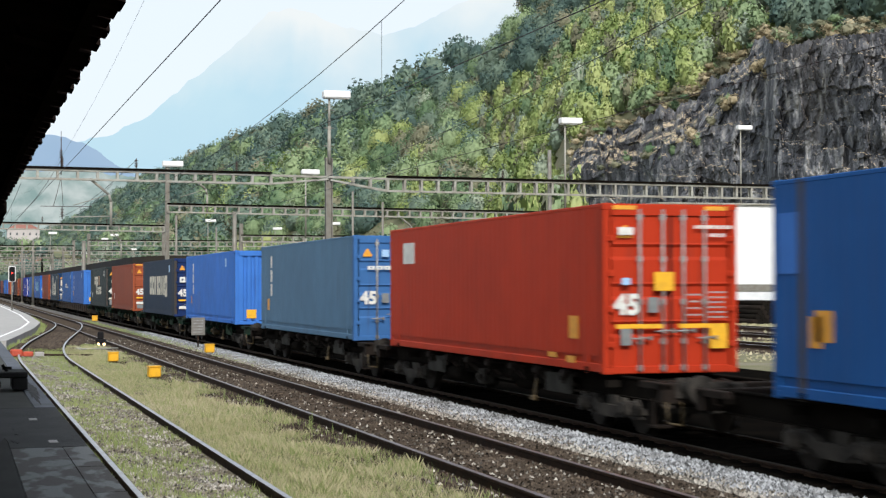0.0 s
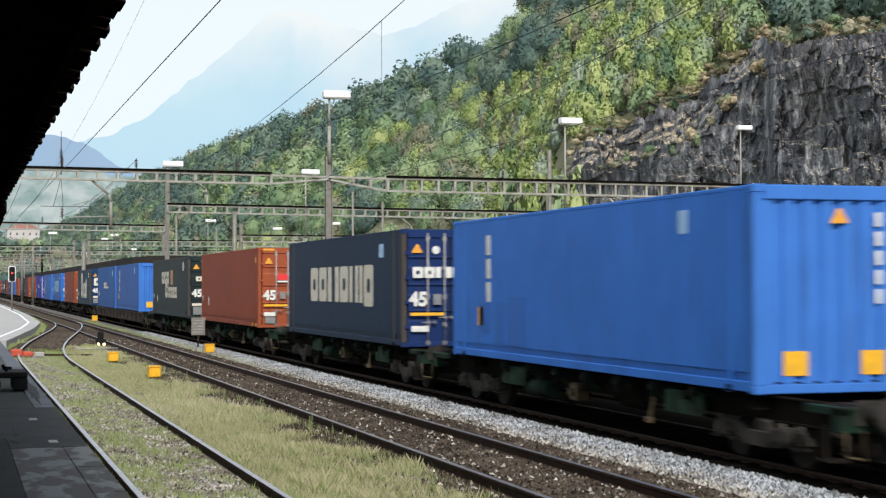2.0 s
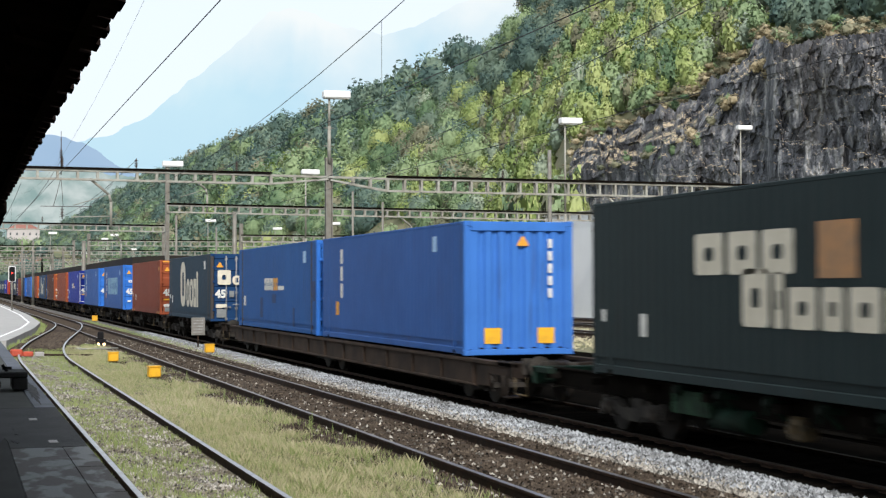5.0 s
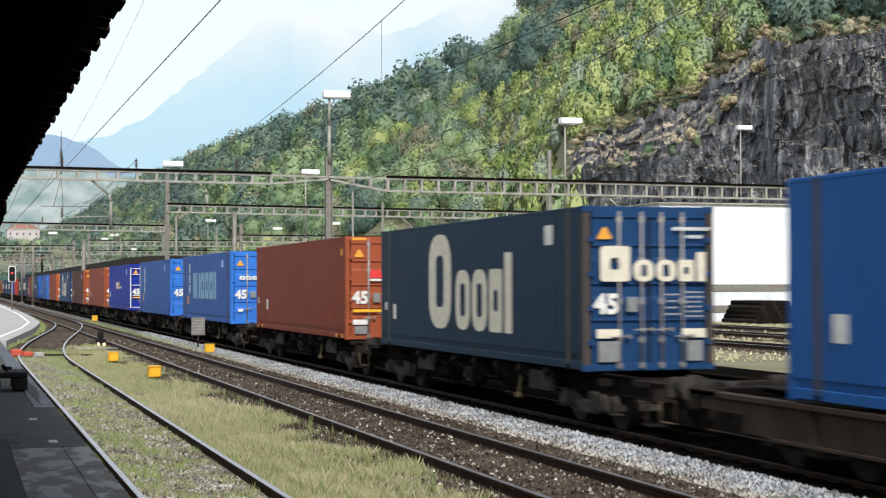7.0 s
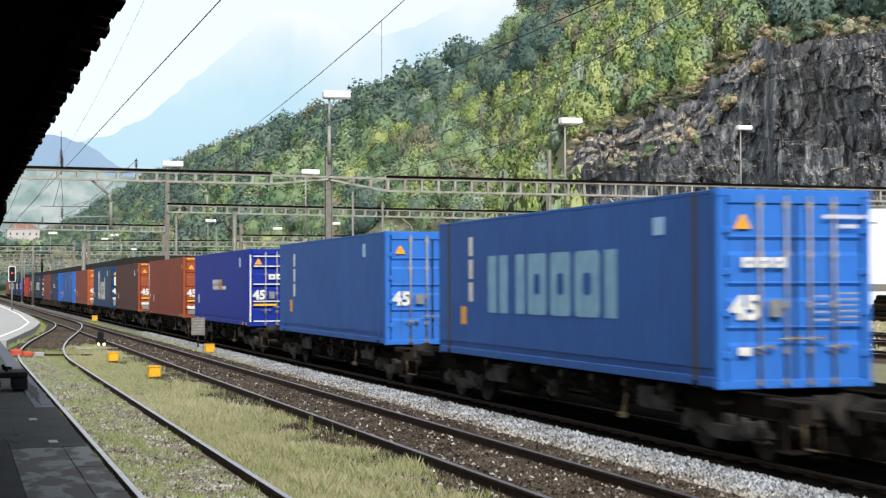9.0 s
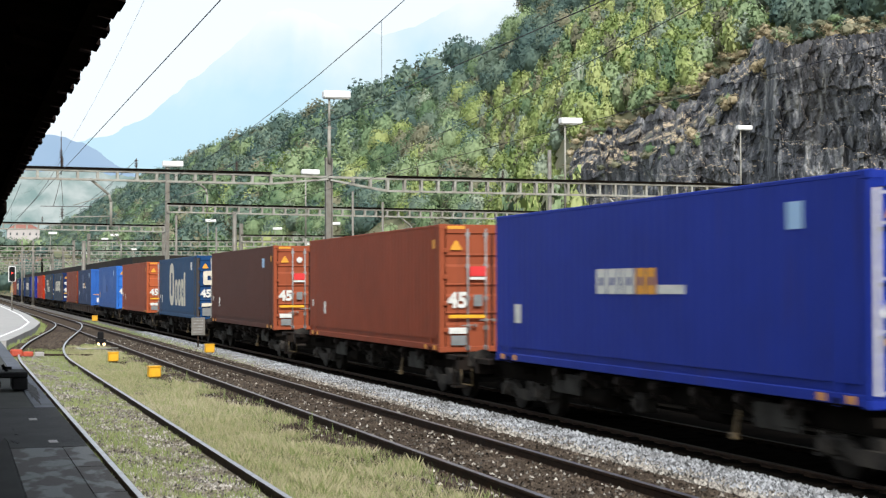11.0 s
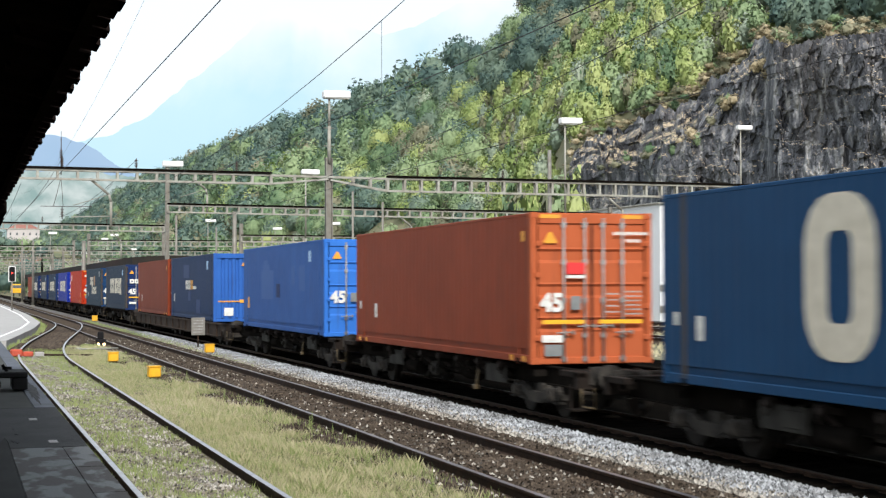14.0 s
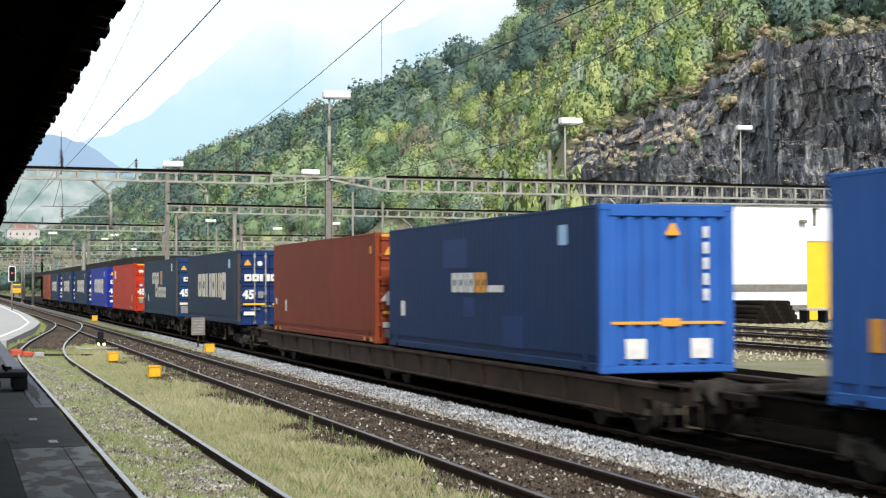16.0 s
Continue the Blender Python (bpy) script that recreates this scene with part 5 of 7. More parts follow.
LEAF = {
    # distance haze is painted in: these greens are bluer and lighter than the leaves
    "dark": leaf_material("hazed_dark_green_leaves", (0.088, 0.148, 0.135), (0.14, 0.21, 0.168), (0.195, 0.265, 0.20), True),
    "mid": leaf_material("mid_green_leaves", (0.12, 0.20, 0.11), (0.22, 0.31, 0.165), (0.32, 0.41, 0.225), True),
    "yellow": leaf_material("yellow_green_leaves", (0.22, 0.295, 0.10), (0.34, 0.415, 0.155), (0.45, 0.50, 0.22), True),
    "olive": leaf_material("olive_brown_leaves", (0.15, 0.16, 0.105), (0.23, 0.235, 0.15), (0.32, 0.31, 0.21), True),
    "straw": leaf_material("dry_straw_tufts", (0.26, 0.22, 0.13), (0.42, 0.355, 0.23), (0.56, 0.48, 0.33), True),
    "silver": leaf_material("silvery_green_leaves", (0.20, 0.265, 0.20), (0.29, 0.355, 0.27), (0.38, 0.44, 0.335), True),
}
rng = np.random.default_rng(7)


def leaves_on(p, nrm, s):
    """One small ragged three-cornered spray of leaves at each point."""
    t = np.cross(nrm, rng.normal(0, 1, nrm.shape))
    t /= np.linalg.norm(t, axis=1, keepdims=True)
    bt = np.cross(nrm, t)
    return np.stack([p - t * s - bt * s * 0.6, p + t * s * 1.1 - bt * s * 0.5, p + bt * s * 1.2], 1)


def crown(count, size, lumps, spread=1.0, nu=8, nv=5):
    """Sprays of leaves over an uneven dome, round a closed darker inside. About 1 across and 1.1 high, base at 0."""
    seed = rng.uniform(0, 90)

    def reach(d):
        """How far the foliage reaches in each direction: boughs and the hollows between them."""
        return np.array([1.0 + 0.38 * noise.noise(Vector(q) * lumps + Vector((seed, 0, 0))) + 0.28 * noise.noise(Vector(q) * lumps * 2.5 + Vector((0, seed, 0))) for q in d.tolist()])

    shape = np.array((0.44 * spread, 0.44 * spread, 0.52))
    d = rng.normal(0, 1, (count, 3))
    d[:, 2] = np.abs(d[:, 2]) * 1.1 - 0.45
    d /= np.linalg.norm(d, axis=1, keepdims=True)
    r = reach(d)
    p = d * shape * (r * rng.uniform(0.78, 1.06, count) ** 0.8)[:, None] + (0, 0, 0.5)
    p[:, 2] = np.maximum(p[:, 2], 0.02)
    nrm = d * 0.8 + rng.normal(0, 0.5, (count, 3))
    nrm /= np.linalg.norm(nrm, axis=1, keepdims=True)
    outer = leaves_on(p, nrm, size * rng.uniform(0.5, 1.4, (count, 1)))
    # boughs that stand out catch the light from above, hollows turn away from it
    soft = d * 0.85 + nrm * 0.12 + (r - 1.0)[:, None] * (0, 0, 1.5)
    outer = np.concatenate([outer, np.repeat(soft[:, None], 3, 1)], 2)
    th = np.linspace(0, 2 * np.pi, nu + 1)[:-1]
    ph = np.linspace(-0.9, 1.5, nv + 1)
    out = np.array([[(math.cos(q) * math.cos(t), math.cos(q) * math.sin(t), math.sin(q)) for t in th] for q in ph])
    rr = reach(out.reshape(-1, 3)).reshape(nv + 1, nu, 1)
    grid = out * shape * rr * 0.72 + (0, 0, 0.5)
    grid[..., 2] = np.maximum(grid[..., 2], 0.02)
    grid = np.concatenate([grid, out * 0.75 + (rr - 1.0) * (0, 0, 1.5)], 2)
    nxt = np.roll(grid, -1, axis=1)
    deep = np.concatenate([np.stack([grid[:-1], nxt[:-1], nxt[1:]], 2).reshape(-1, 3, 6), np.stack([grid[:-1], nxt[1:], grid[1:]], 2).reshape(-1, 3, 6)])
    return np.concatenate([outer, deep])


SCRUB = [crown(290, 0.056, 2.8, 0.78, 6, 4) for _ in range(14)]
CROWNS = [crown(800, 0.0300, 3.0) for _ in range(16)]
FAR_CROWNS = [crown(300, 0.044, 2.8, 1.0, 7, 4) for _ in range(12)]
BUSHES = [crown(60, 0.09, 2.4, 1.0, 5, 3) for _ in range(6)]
PINES = []
for _ in range(3):
    n_p = 500
    hgt = rng.uniform(0, 1, n_p) ** 0.8
    ang = rng.uniform(0, 6.283, n_p)
    rad = (1 - hgt) * 0.26 * rng.uniform(0.5, 1.1, n_p) + 0.01
    base_p = np.stack([rad * np.cos(ang), rad * np.sin(ang), hgt * 1.5], -1)
    out = np.stack([np.cos(ang), np.sin(ang), -0.35 * np.ones(n_p)], -1)
    tng = np.stack([-np.sin(ang), np.cos(ang), np.zeros(n_p)], -1)
    ss = 0.045 * rng.uniform(0.6, 1.3, (n_p, 1))
    pine = np.stack([base_p - tng * ss, base_p + out * ss * 1.4, base_p + tng * ss], 1)
    PINES.append(np.concatenate([pine, np.repeat((out + (0, 0, 0.9))[:, None], 3, 1)], 2))


def quads_object(name, quads, mat, label, category):
    """Many loose three- or four-cornered leaves as one mesh."""
    q = np.concatenate(quads).astype(np.float32)
    n, k = q.shape[:2]
    me = bpy.data.meshes.new(name)
    me.vertices.add(n * k)
    me.vertices.foreach_set("co", q[..., :3].reshape(-1))
    me.loops.add(n * k)
    me.loops.foreach_set("vertex_index", np.arange(n * k, dtype=np.int32))
    me.polygons.add(n)
    me.polygons.foreach_set("loop_start", np.arange(0, n * k, k, dtype=np.int32))
    me.update(calc_edges=True)
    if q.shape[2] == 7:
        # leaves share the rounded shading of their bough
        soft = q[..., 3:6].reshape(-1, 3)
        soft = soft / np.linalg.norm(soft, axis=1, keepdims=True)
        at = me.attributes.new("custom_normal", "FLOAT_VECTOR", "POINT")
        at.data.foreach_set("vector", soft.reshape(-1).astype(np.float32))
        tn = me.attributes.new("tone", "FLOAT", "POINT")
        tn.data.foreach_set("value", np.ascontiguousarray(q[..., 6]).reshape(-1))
    me.materials.append(mat)
    return tagged(new(name, me), label, category, kind="stuff")


WOODS = {k: [] for k in LEAF}


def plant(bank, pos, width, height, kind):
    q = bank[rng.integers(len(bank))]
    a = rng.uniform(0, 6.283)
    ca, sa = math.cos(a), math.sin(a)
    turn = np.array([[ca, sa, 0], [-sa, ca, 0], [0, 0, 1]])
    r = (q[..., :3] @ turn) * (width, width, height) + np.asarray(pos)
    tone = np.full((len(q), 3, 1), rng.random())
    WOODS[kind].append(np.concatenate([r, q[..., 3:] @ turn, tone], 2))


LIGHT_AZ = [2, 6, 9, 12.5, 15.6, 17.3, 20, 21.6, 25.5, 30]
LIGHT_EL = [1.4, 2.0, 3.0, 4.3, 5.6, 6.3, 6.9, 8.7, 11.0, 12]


def grow():
    taken = {}
    for _ in range(14000):
        az = rng.uniform(2.0, 34) if rng.random() < 0.72 else rng.uniform(2.0, 14)
        u = rng.uniform(0.0, 1.03) ** 0.85
        crest = float(np.interp(az, AZ, EL))
        low = float(cliff_top(az))
        p = hill_point(np.array(az), np.array(min(u, 1.0)))
        dist = float(np.hypot(p[0], p[1]))
        el = math.degrees(math.atan2(p[2] - EYE.z, dist))
        if el > 10.6:
            continue
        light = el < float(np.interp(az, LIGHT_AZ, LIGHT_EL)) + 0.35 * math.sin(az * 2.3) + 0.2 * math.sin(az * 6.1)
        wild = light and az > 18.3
        cell = 3.6 if wild else (8.0 if dist < 520 else 11.5)
        key = (wild, round(float(p[0]) / cell), round(float(p[1]) / cell), round(float(p[2]) / cell / 1.6))
        if key in taken:
            continue
        taken[key] = True
        if wild:
            if az > 25 and rng.random() < 0.25:
                continue
            w = rng.uniform(2.4, 5.0)
            h = w * rng.uniform(0.95, 1.5)
            kind = rng.choice(["yellow", "mid", "olive", "silver"], p=[0.56, 0.22, 0.12, 0.10])
            if az > 28.9:
                kind = rng.choice(["dark", "mid", "olive"], p=[0.8, 0.06, 0.14])
                w, h = w * 1.5, h * 1.4
            plant(SCRUB, p - (0, 0, 0.6), w, h, kind)
        else:
            far = dist > 520
            w = rng.uniform(5.5, 9.8) if not far else rng.uniform(9, 14)
            h = w * rng.uniform(0.8, 1.15)
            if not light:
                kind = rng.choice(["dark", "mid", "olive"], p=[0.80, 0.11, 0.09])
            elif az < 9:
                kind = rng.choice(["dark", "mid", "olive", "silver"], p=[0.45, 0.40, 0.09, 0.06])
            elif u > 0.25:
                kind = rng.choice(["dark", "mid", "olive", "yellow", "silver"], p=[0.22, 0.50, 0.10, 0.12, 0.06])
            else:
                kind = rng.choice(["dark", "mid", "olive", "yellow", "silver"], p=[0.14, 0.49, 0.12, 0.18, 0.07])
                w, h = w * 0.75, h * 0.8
            if not far and kind == "dark" and u < 0.6 and rng.random() < 0.012:
                plant(PINES, p - (0, 0, 1.0), w * 1.1, h * 1.3, kind)
            else:
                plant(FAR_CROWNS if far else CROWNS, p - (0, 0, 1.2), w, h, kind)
    # scrub along the foot and on the ledges
    for _ in range(520):
        az = rng.uniform(7, 22)
        d = float(np.interp(az, FOOT_AZ, FOOT)) * rng.uniform(0.86, 1.02)
        p = polar(np.array(az), np.array(d), np.array(0.0))
        w = rng.uniform(3, 6)
        plant(SCRUB if d < 330 else FAR_CROWNS, (p[0], p[1], -0.4), w, w * rng.uniform(0.9, 1.5), rng.choice(["mid", "yellow", "olive", "silver"], p=[0.5, 0.26, 0.14, 0.1]))
    for _ in range(130):
        g, t = rng.uniform(3.4, 6.0), rng.uniform(0.14, 0.95)
        kx, ky = 35.7 + 150 * t * math.cos(g), 900 + 150 * t * math.sin(g)
        w = rng.uniform(6, 11)
        plant(FAR_CROWNS, (kx, ky, -1.5 + 24.9 * (1 - float(smooth01(t)))), w, w * rng.uniform(0.7, 1.0), rng.choice(["dark", "mid", "silver"], p=[0.4, 0.5, 0.1]))
    for _ in range(200):
        az = rng.uniform(-1.0, 7.5)
        d = rng.uniform(520, 900)
        p = polar(np.array(az), np.array(d), np.array(0.0))
        w = rng.uniform(6, 11)
        plant(FAR_CROWNS, (p[0], p[1], -0.4), w, w * rng.uniform(0.9, 1.4), rng.choice(["dark", "mid", "silver"], p=[0.5, 0.4, 0.1]))
    for _ in range(30):
        az = rng.uniform(19.4, 21.9)
        d = float(np.interp(az, FOOT_AZ, FOOT)) - rng.uniform(1, 7)
        p = polar(np.array(az), np.array(d), np.array(0.0))
        w = rng.uniform(4.5, 7)
        plant(SCRUB, (p[0], p[1], -0.4), w, rng.uniform(8, 17), rng.choice(["mid", "yellow", "olive", "dark"], p=[0.4, 0.3, 0.15, 0.15]))
    for _ in range(30):
        az = rng.uniform(20.2, 23.5)
        d = float(np.interp(az, FOOT_AZ, FOOT)) - rng.uniform(2, 9)
        p = polar(np.array(az), np.array(d), np.array(0.0))
        w = rng.uniform(3, 5.5)
        plant(SCRUB, (p[0], p[1], -0.4), w, w * rng.uniform(1.0, 1.9), rng.choice(["mid", "yellow", "olive"], p=[0.4, 0.3, 0.3]))
    for _ in range(130):
        az = rng.uniform(21.2, 33)
        low = float(cliff_top(az))
        d = float(np.interp(az, FOOT_AZ, FOOT)) + (19 if az < 28.9 else 5) * min(max((low + 0.6) / 6, 0), 1) + rng.uniform(-1, 2)
        p = polar(np.array(az), np.array(d), np.array(low + rng.uniform(-0.1, 0.5)))
        w = rng.uniform(0.8, 2.2)
        plant(BUSHES, p - (0, 0, 0.3), w, w * rng.uniform(0.3, 0.7), rng.choice(["straw", "olive", "mid"] if az < 28.9 or rng.random() < 0.6 else ["dark", "olive", "straw"], p=[0.6, 0.25, 0.15]))
    for _ in range(130):
        az = rng.uniform(21.5, 33)
        low = float(cliff_top(az))
        ledge = float(np.interp(az, LEDGE_AZ, LEDGE_EL))
        top_one = rng.random() < 0.7
        el = low + rng.uniform(-0.25, 0.2) if top_one else ledge + rng.uniform(-0.1, 0.6)
        d = float(np.interp(az, FOOT_AZ, FOOT)) + (20 if az < 28.9 else 6) if top_one else float(np.interp(az, FOOT_AZ, FOOT)) + 6
        if az > 28.9 and not top_one:
            continue
        p = polar(np.array(az), np.array(d), np.array(el))
        w = rng.uniform(0.6, 2.0)
        plant(BUSHES, p - (0, 0, 0.5), w, w * rng.uniform(0.7, 1.1), rng.choice(["straw", "olive", "mid"], p=[0.3, 0.4, 0.3]))


grow()
for key, words in (("dark", "dark green broadleaf wood with painted blue haze on the hill"), ("mid", "mid-green broadleaf trees on the slope"), ("yellow", "yellow-green scrub trees on the sunny slope"), ("olive", "olive-brown drying trees among the wood"), ("silver", "silvery pale trees among the wood"), ("straw", "dry straw-coloured grass tufts on the cliff ledges")):
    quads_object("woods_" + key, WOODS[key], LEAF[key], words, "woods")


# ---- stones, grass and weeds ----
def stones(name, n, xr, yr, z, size, mat, label, keep=None):
    """Angular broken stones lying on the bed."""
    octa = np.array([(1, 0, -0.3), (-1, 0, -0.3), (0, 1, -0.3), (0, -1, -0.3), (0, 0, 0.8)], float)
    tri = np.array([(0, 2, 4), (2, 1, 4), (1, 3, 4), (3, 0, 4)])
    y = yr[0] + (yr[1] - yr[0]) * rng.random(n) ** 1.7
    x = rng.uniform(*xr, n)
    if keep is not None:
        ok = keep(x, y)
        x, y = x[ok], y[ok]
        n = len(x)
    zz = z(x) if callable(z) else np.full(n, z)
    s = size * rng.uniform(0.6, 1.6, (n, 1, 1)) * rng.uniform(0.55, 1.35, (n, 5, 1))
    a = rng.uniform(0, 6.283, n)
    turn = np.zeros((n, 3, 3))
    turn[:, 0, 0], turn[:, 0, 1], turn[:, 1, 0], turn[:, 1, 1], turn[:, 2, 2] = np.cos(a), np.sin(a), -np.sin(a), np.cos(a), 1
    v = np.einsum("kj,nji->nki", octa, turn) * s
    v[:, 4, :2] += rng.uniform(-0.5, 0.5, (n, 2)) * size
    v += np.stack([x, y, zz + size * 0.2], -1)[:, None, :]
    f = (tri[None] + 5 * np.arange(n)[:, None, None]).reshape(-1, 3)
    v = v.reshape(-1, 3).astype(np.float32)
    me = bpy.data.meshes.new(name)
    me.vertices.add(len(v))
    me.vertices.foreach_set("co", v.reshape(-1))
    me.loops.add(f.size)
    me.loops.foreach_set("vertex_index", f.reshape(-1).astype(np.int32))
    me.polygons.add(len(f))
    me.polygons.foreach_set("loop_start", np.arange(0, f.size, 3, dtype=np.int32))
    me.update(calc_edges=True)
    me.materials.append(mat)
    return tagged(new(name, me), label, "gravel", kind="stuff")


STONE_DARK = material("oily_brown_stone", (0.036, 0.027, 0.020), 0.9, second=(0.095, 0.075, 0.058), scale=1.2, island=0.9, spec=0.05)
STONE_PALE = material("fresh_grey_stone", (0.34, 0.355, 0.375), 0.9, second=(0.14, 0.138, 0.135), scale=1.5, island=0.8, spec=0.1)
STONE_MIX = material("mixed_weathered_stone", (0.33, 0.31, 0.275), 0.9, second=(0.10, 0.082, 0.062), scale=3.0, island=0.9, spec=0.1)
stones("gravel_main_line", 30000, (NEAR_X - 1.9, NEAR_X + 1.75), (13, 75), -0.145, 0.021, STONE_DARK, "oily brown ballast stones between the rails")
stones("gravel_fresh", 26000, (9.32, 10.33), (13, 90), lambda x: np.interp(x, [8.8, 9.2, 10.3], [-0.31, -0.285, -0.292]), 0.034, STONE_PALE, "fresh pale grey ballast stones beside the freight line")
stones("gravel_scattered", 2200, (NEAR_X - 1.7, NEAR_X + 1.75), (13, 75), -0.135, 0.024, STONE_MIX, "pale stones scattered over the dark ballast")
stones("gravel_mixed", 14000, (8.45, 9.62), (13, 80), -0.28, 0.032, STONE_MIX, "weathered stones between the two lines")
stones("gravel_turnout", 4000, (2.0, 7.4), (60, 97), -0.112, 0.03, STONE_DARK, "brown ballast stones in the turnout", keep=lambda x, y: np.abs(x - siding_x(y)) < 1.2)
stones("gravel_siding", 20000, (1.6, 3.4), (14, 60), -0.14, 0.026, STONE_MIX, "weathered stones among weeds in the siding")


def blades(name, n, xf, yr, height, mat, label, lean=0.45, power=1.6, width=0.0024, ground=-0.17, low=0.15):
    y = yr[0] + (yr[1] - yr[0]) * rng.random(n) ** power
    x0, x1 = xf(y)
    x = x0 + (x1 - x0) * rng.random(n)
    patch = 0.55 + 0.2 * np.sin(x * 2.7 + 1.6 * np.sin(y * 0.83)) * np.sin(y * 0.71 + x) + 0.2 * np.sin(x * 5.1 - y * 1.37) * np.sin(y * 2.3 + 2.0 * x) + 0.15 * np.sin(x * 11.0 + y * 3.1)
    h = height * rng.uniform(0.45, 1.25, n) * np.clip(patch * 1.5 - 0.1, low, 1.3)
    for bx, by in ((4.98, 41.9), (4.80, 51.2)):
        h = np.where((np.abs(x - bx * y / by) < 0.45) & (y > by - 7) & (y < by + 0.6), h * 0.55, h)
    a = rng.uniform(0, 6.283, n)
    lx, ly = np.cos(a) * lean * h * rng.random(n), np.sin(a) * lean * h * rng.random(n)
    b = rng.uniform(0, 6.283, n)
    w = width * (1 + y / 22)
    wx, wy = np.cos(b) * w, np.sin(b) * w
    z0 = np.full(n, ground)
    p0 = np.stack([x - wx, y - wy, z0], -1)
    p1 = np.stack([x + wx, y + wy, z0], -1)
    p2 = np.stack([x + wx * 0.7 + lx * 0.45, y + wy * 0.7 + ly * 0.45, z0 + h * 0.6], -1)
    p3 = np.stack([x + lx, y + ly, z0 + h], -1)
    return quads_object(name, [np.stack([p0, p1, p2, p3], 1)], mat, label, "grass")


DRY = leaf_material("dry_grass", (0.40, 0.38, 0.21), (0.51, 0.465, 0.295), (0.62, 0.555, 0.40))
GREEN = leaf_material("green_grass", (0.23, 0.285, 0.10), (0.29, 0.35, 0.135), (0.37, 0.42, 0.18))
middle = lambda y: (siding_x(y) + 0.82, np.minimum(5.42 + 0.3 * np.sin(y * 0.7) + 0.25 * np.sin(y * 2.3) + rng.normal(0, 0.16, len(y)), NEAR_X - 0.95))
blades("grass_dry", 85000, middle, (13.5, 64), 0.15, DRY, "tall dry straw-coloured grass between the tracks", low=0.6, width=0.0008, lean=0.6)
blades("grass_green", 115000, middle, (13.5, 66), 0.12, GREEN, "green grass among dry stalks between the tracks", low=0.5, width=0.0011, lean=0.6)
side = lambda y: (siding_x(y) - 1.05, siding_x(y) + 0.72)
blades("weeds_siding", 34000, side, (14, 62), 0.12, GREEN, "low green weeds between the siding rails", width=0.003, low=0.25)
blades("weeds_dry", 16000, side, (14, 62), 0.07, DRY, "low dry weeds between the siding rails")
blades("weeds_kerb", 5000, lambda y: (np.interp(y, [66, 70, 86, 100, 125], [1.7, 2.5, 4.1, 5.1, 5.5]), np.interp(y, [66, 70, 86, 100, 125], [2.3, 3.0, 4.5, 5.4, 5.75])), (66, 125), 0.25, GREEN, "weeds along the paved kerb", power=1.0, width=0.006, ground=-0.3)
blades("weeds_verge", 3500, lambda y: (np.full_like(y, 5.2), np.full_like(y, 6.0)), (14, 60), 0.14, GREEN, "sparse weeds along the main line", ground=-0.2)
blades("weeds_far", 6000, lambda y: (np.full_like(y, 8.4), np.full_like(y, 9.6)), (50, 120), 0.12, GREEN, "weeds between the two lines", power=1.0, ground=-0.3)
blades("grass_yard", 15000, lambda y: (np.full_like(y, 24.0), np.full_like(y, 62.0)), (48, 99), 0.12, DRY, "dry grass of the yard beyond the train", power=1.0, width=0.02, ground=-0.32)


def weed_stalk(x, y, h):
    bm = bmesh.new()
    rod(bm, (0, 0, 0), (0.02, 0.0, h), 0.006, 5, 0.003)
    for k in range(26):
        z = h * (0.25 + 0.75 * k / 26)
        a = k * 2.4
        s = 0.055 * (1.25 - z / h)
        c0 = Vector((0.02 * z / h, 0, z))
        d = Vector((math.cos(a), math.sin(a), 0.5))
        t = Vector((-math.sin(a), math.cos(a), 0)) * s * 0.35
        bm.faces.new([bm.verts.new(q) for q in (c0, c0 + d * s * 0.6 + t, c0 + d * s * 1.3, c0 + d * s * 0.6 - t)])
    o = part("weed", bm, GREEN)
    o.matrix_basis = pose(x, y, -0.19, 0, 0, random.uniform(0, 360))
    tagged(o, "tall green weed beside the rail", "weed", "tall weeds")


for x, y, h in ((5.55, 25.4, 0.42), (5.62, 25.9, 0.3), (5.3, 17.7, 0.3), (5.45, 33.5, 0.3), (5.6, 40.2, 0.38), (5.6, 30.0, 0.3), (5.25, 20.6, 0.22), (5.5, 36.8, 0.26), (5.4, 28.2, 0.2)):
    weed_stalk(x, y, h)


# ---- overhead line portals ----
def lattice(bm, a, b, h, n, w=0.30):
    """A girder with upper and lower chords and flat uprights."""
    a, b = Vector(a), Vector(b)
    for dy in (-w / 2, w / 2):
        o = Vector((0, dy, 0))
        beam(bm, a + o, b + o, 0.08, 0.09)
        beam(bm, a + o - Vector((0, 0, h)), b + o - Vector((0, 0, h)), 0.08, 0.09)
        for k in range(n + 1):
            p = a.lerp(b, k / n) + o
            beam(bm, p, p - Vector((0, 0, h)), 0.12, 0.05)
    for k in range(n):
        beam(bm, a.lerp(b, k / n) + Vector((0, -w / 2, 0)), a.lerp(b, (k + 1) / n) + Vector((0, w / 2, 0)), 0.04, 0.03)


def mast(bm, x, y, z0, z1, w):
    """An H-section mast."""
    box(bm, x - w / 2, x - w / 2 + 0.04, y - w / 2, y + w / 2, z0, z1)
    box(bm, x + w / 2 - 0.04, x + w / 2, y - w / 2, y + w / 2, z0, z1)
    box(bm, x - w / 2, x + w / 2, y - 0.03, y + 0.03, z0, z1)
    box(bm, x - w, x + w, y - w, y + w, z0 - 0.1, z0 + 0.25, bevel=0.03)


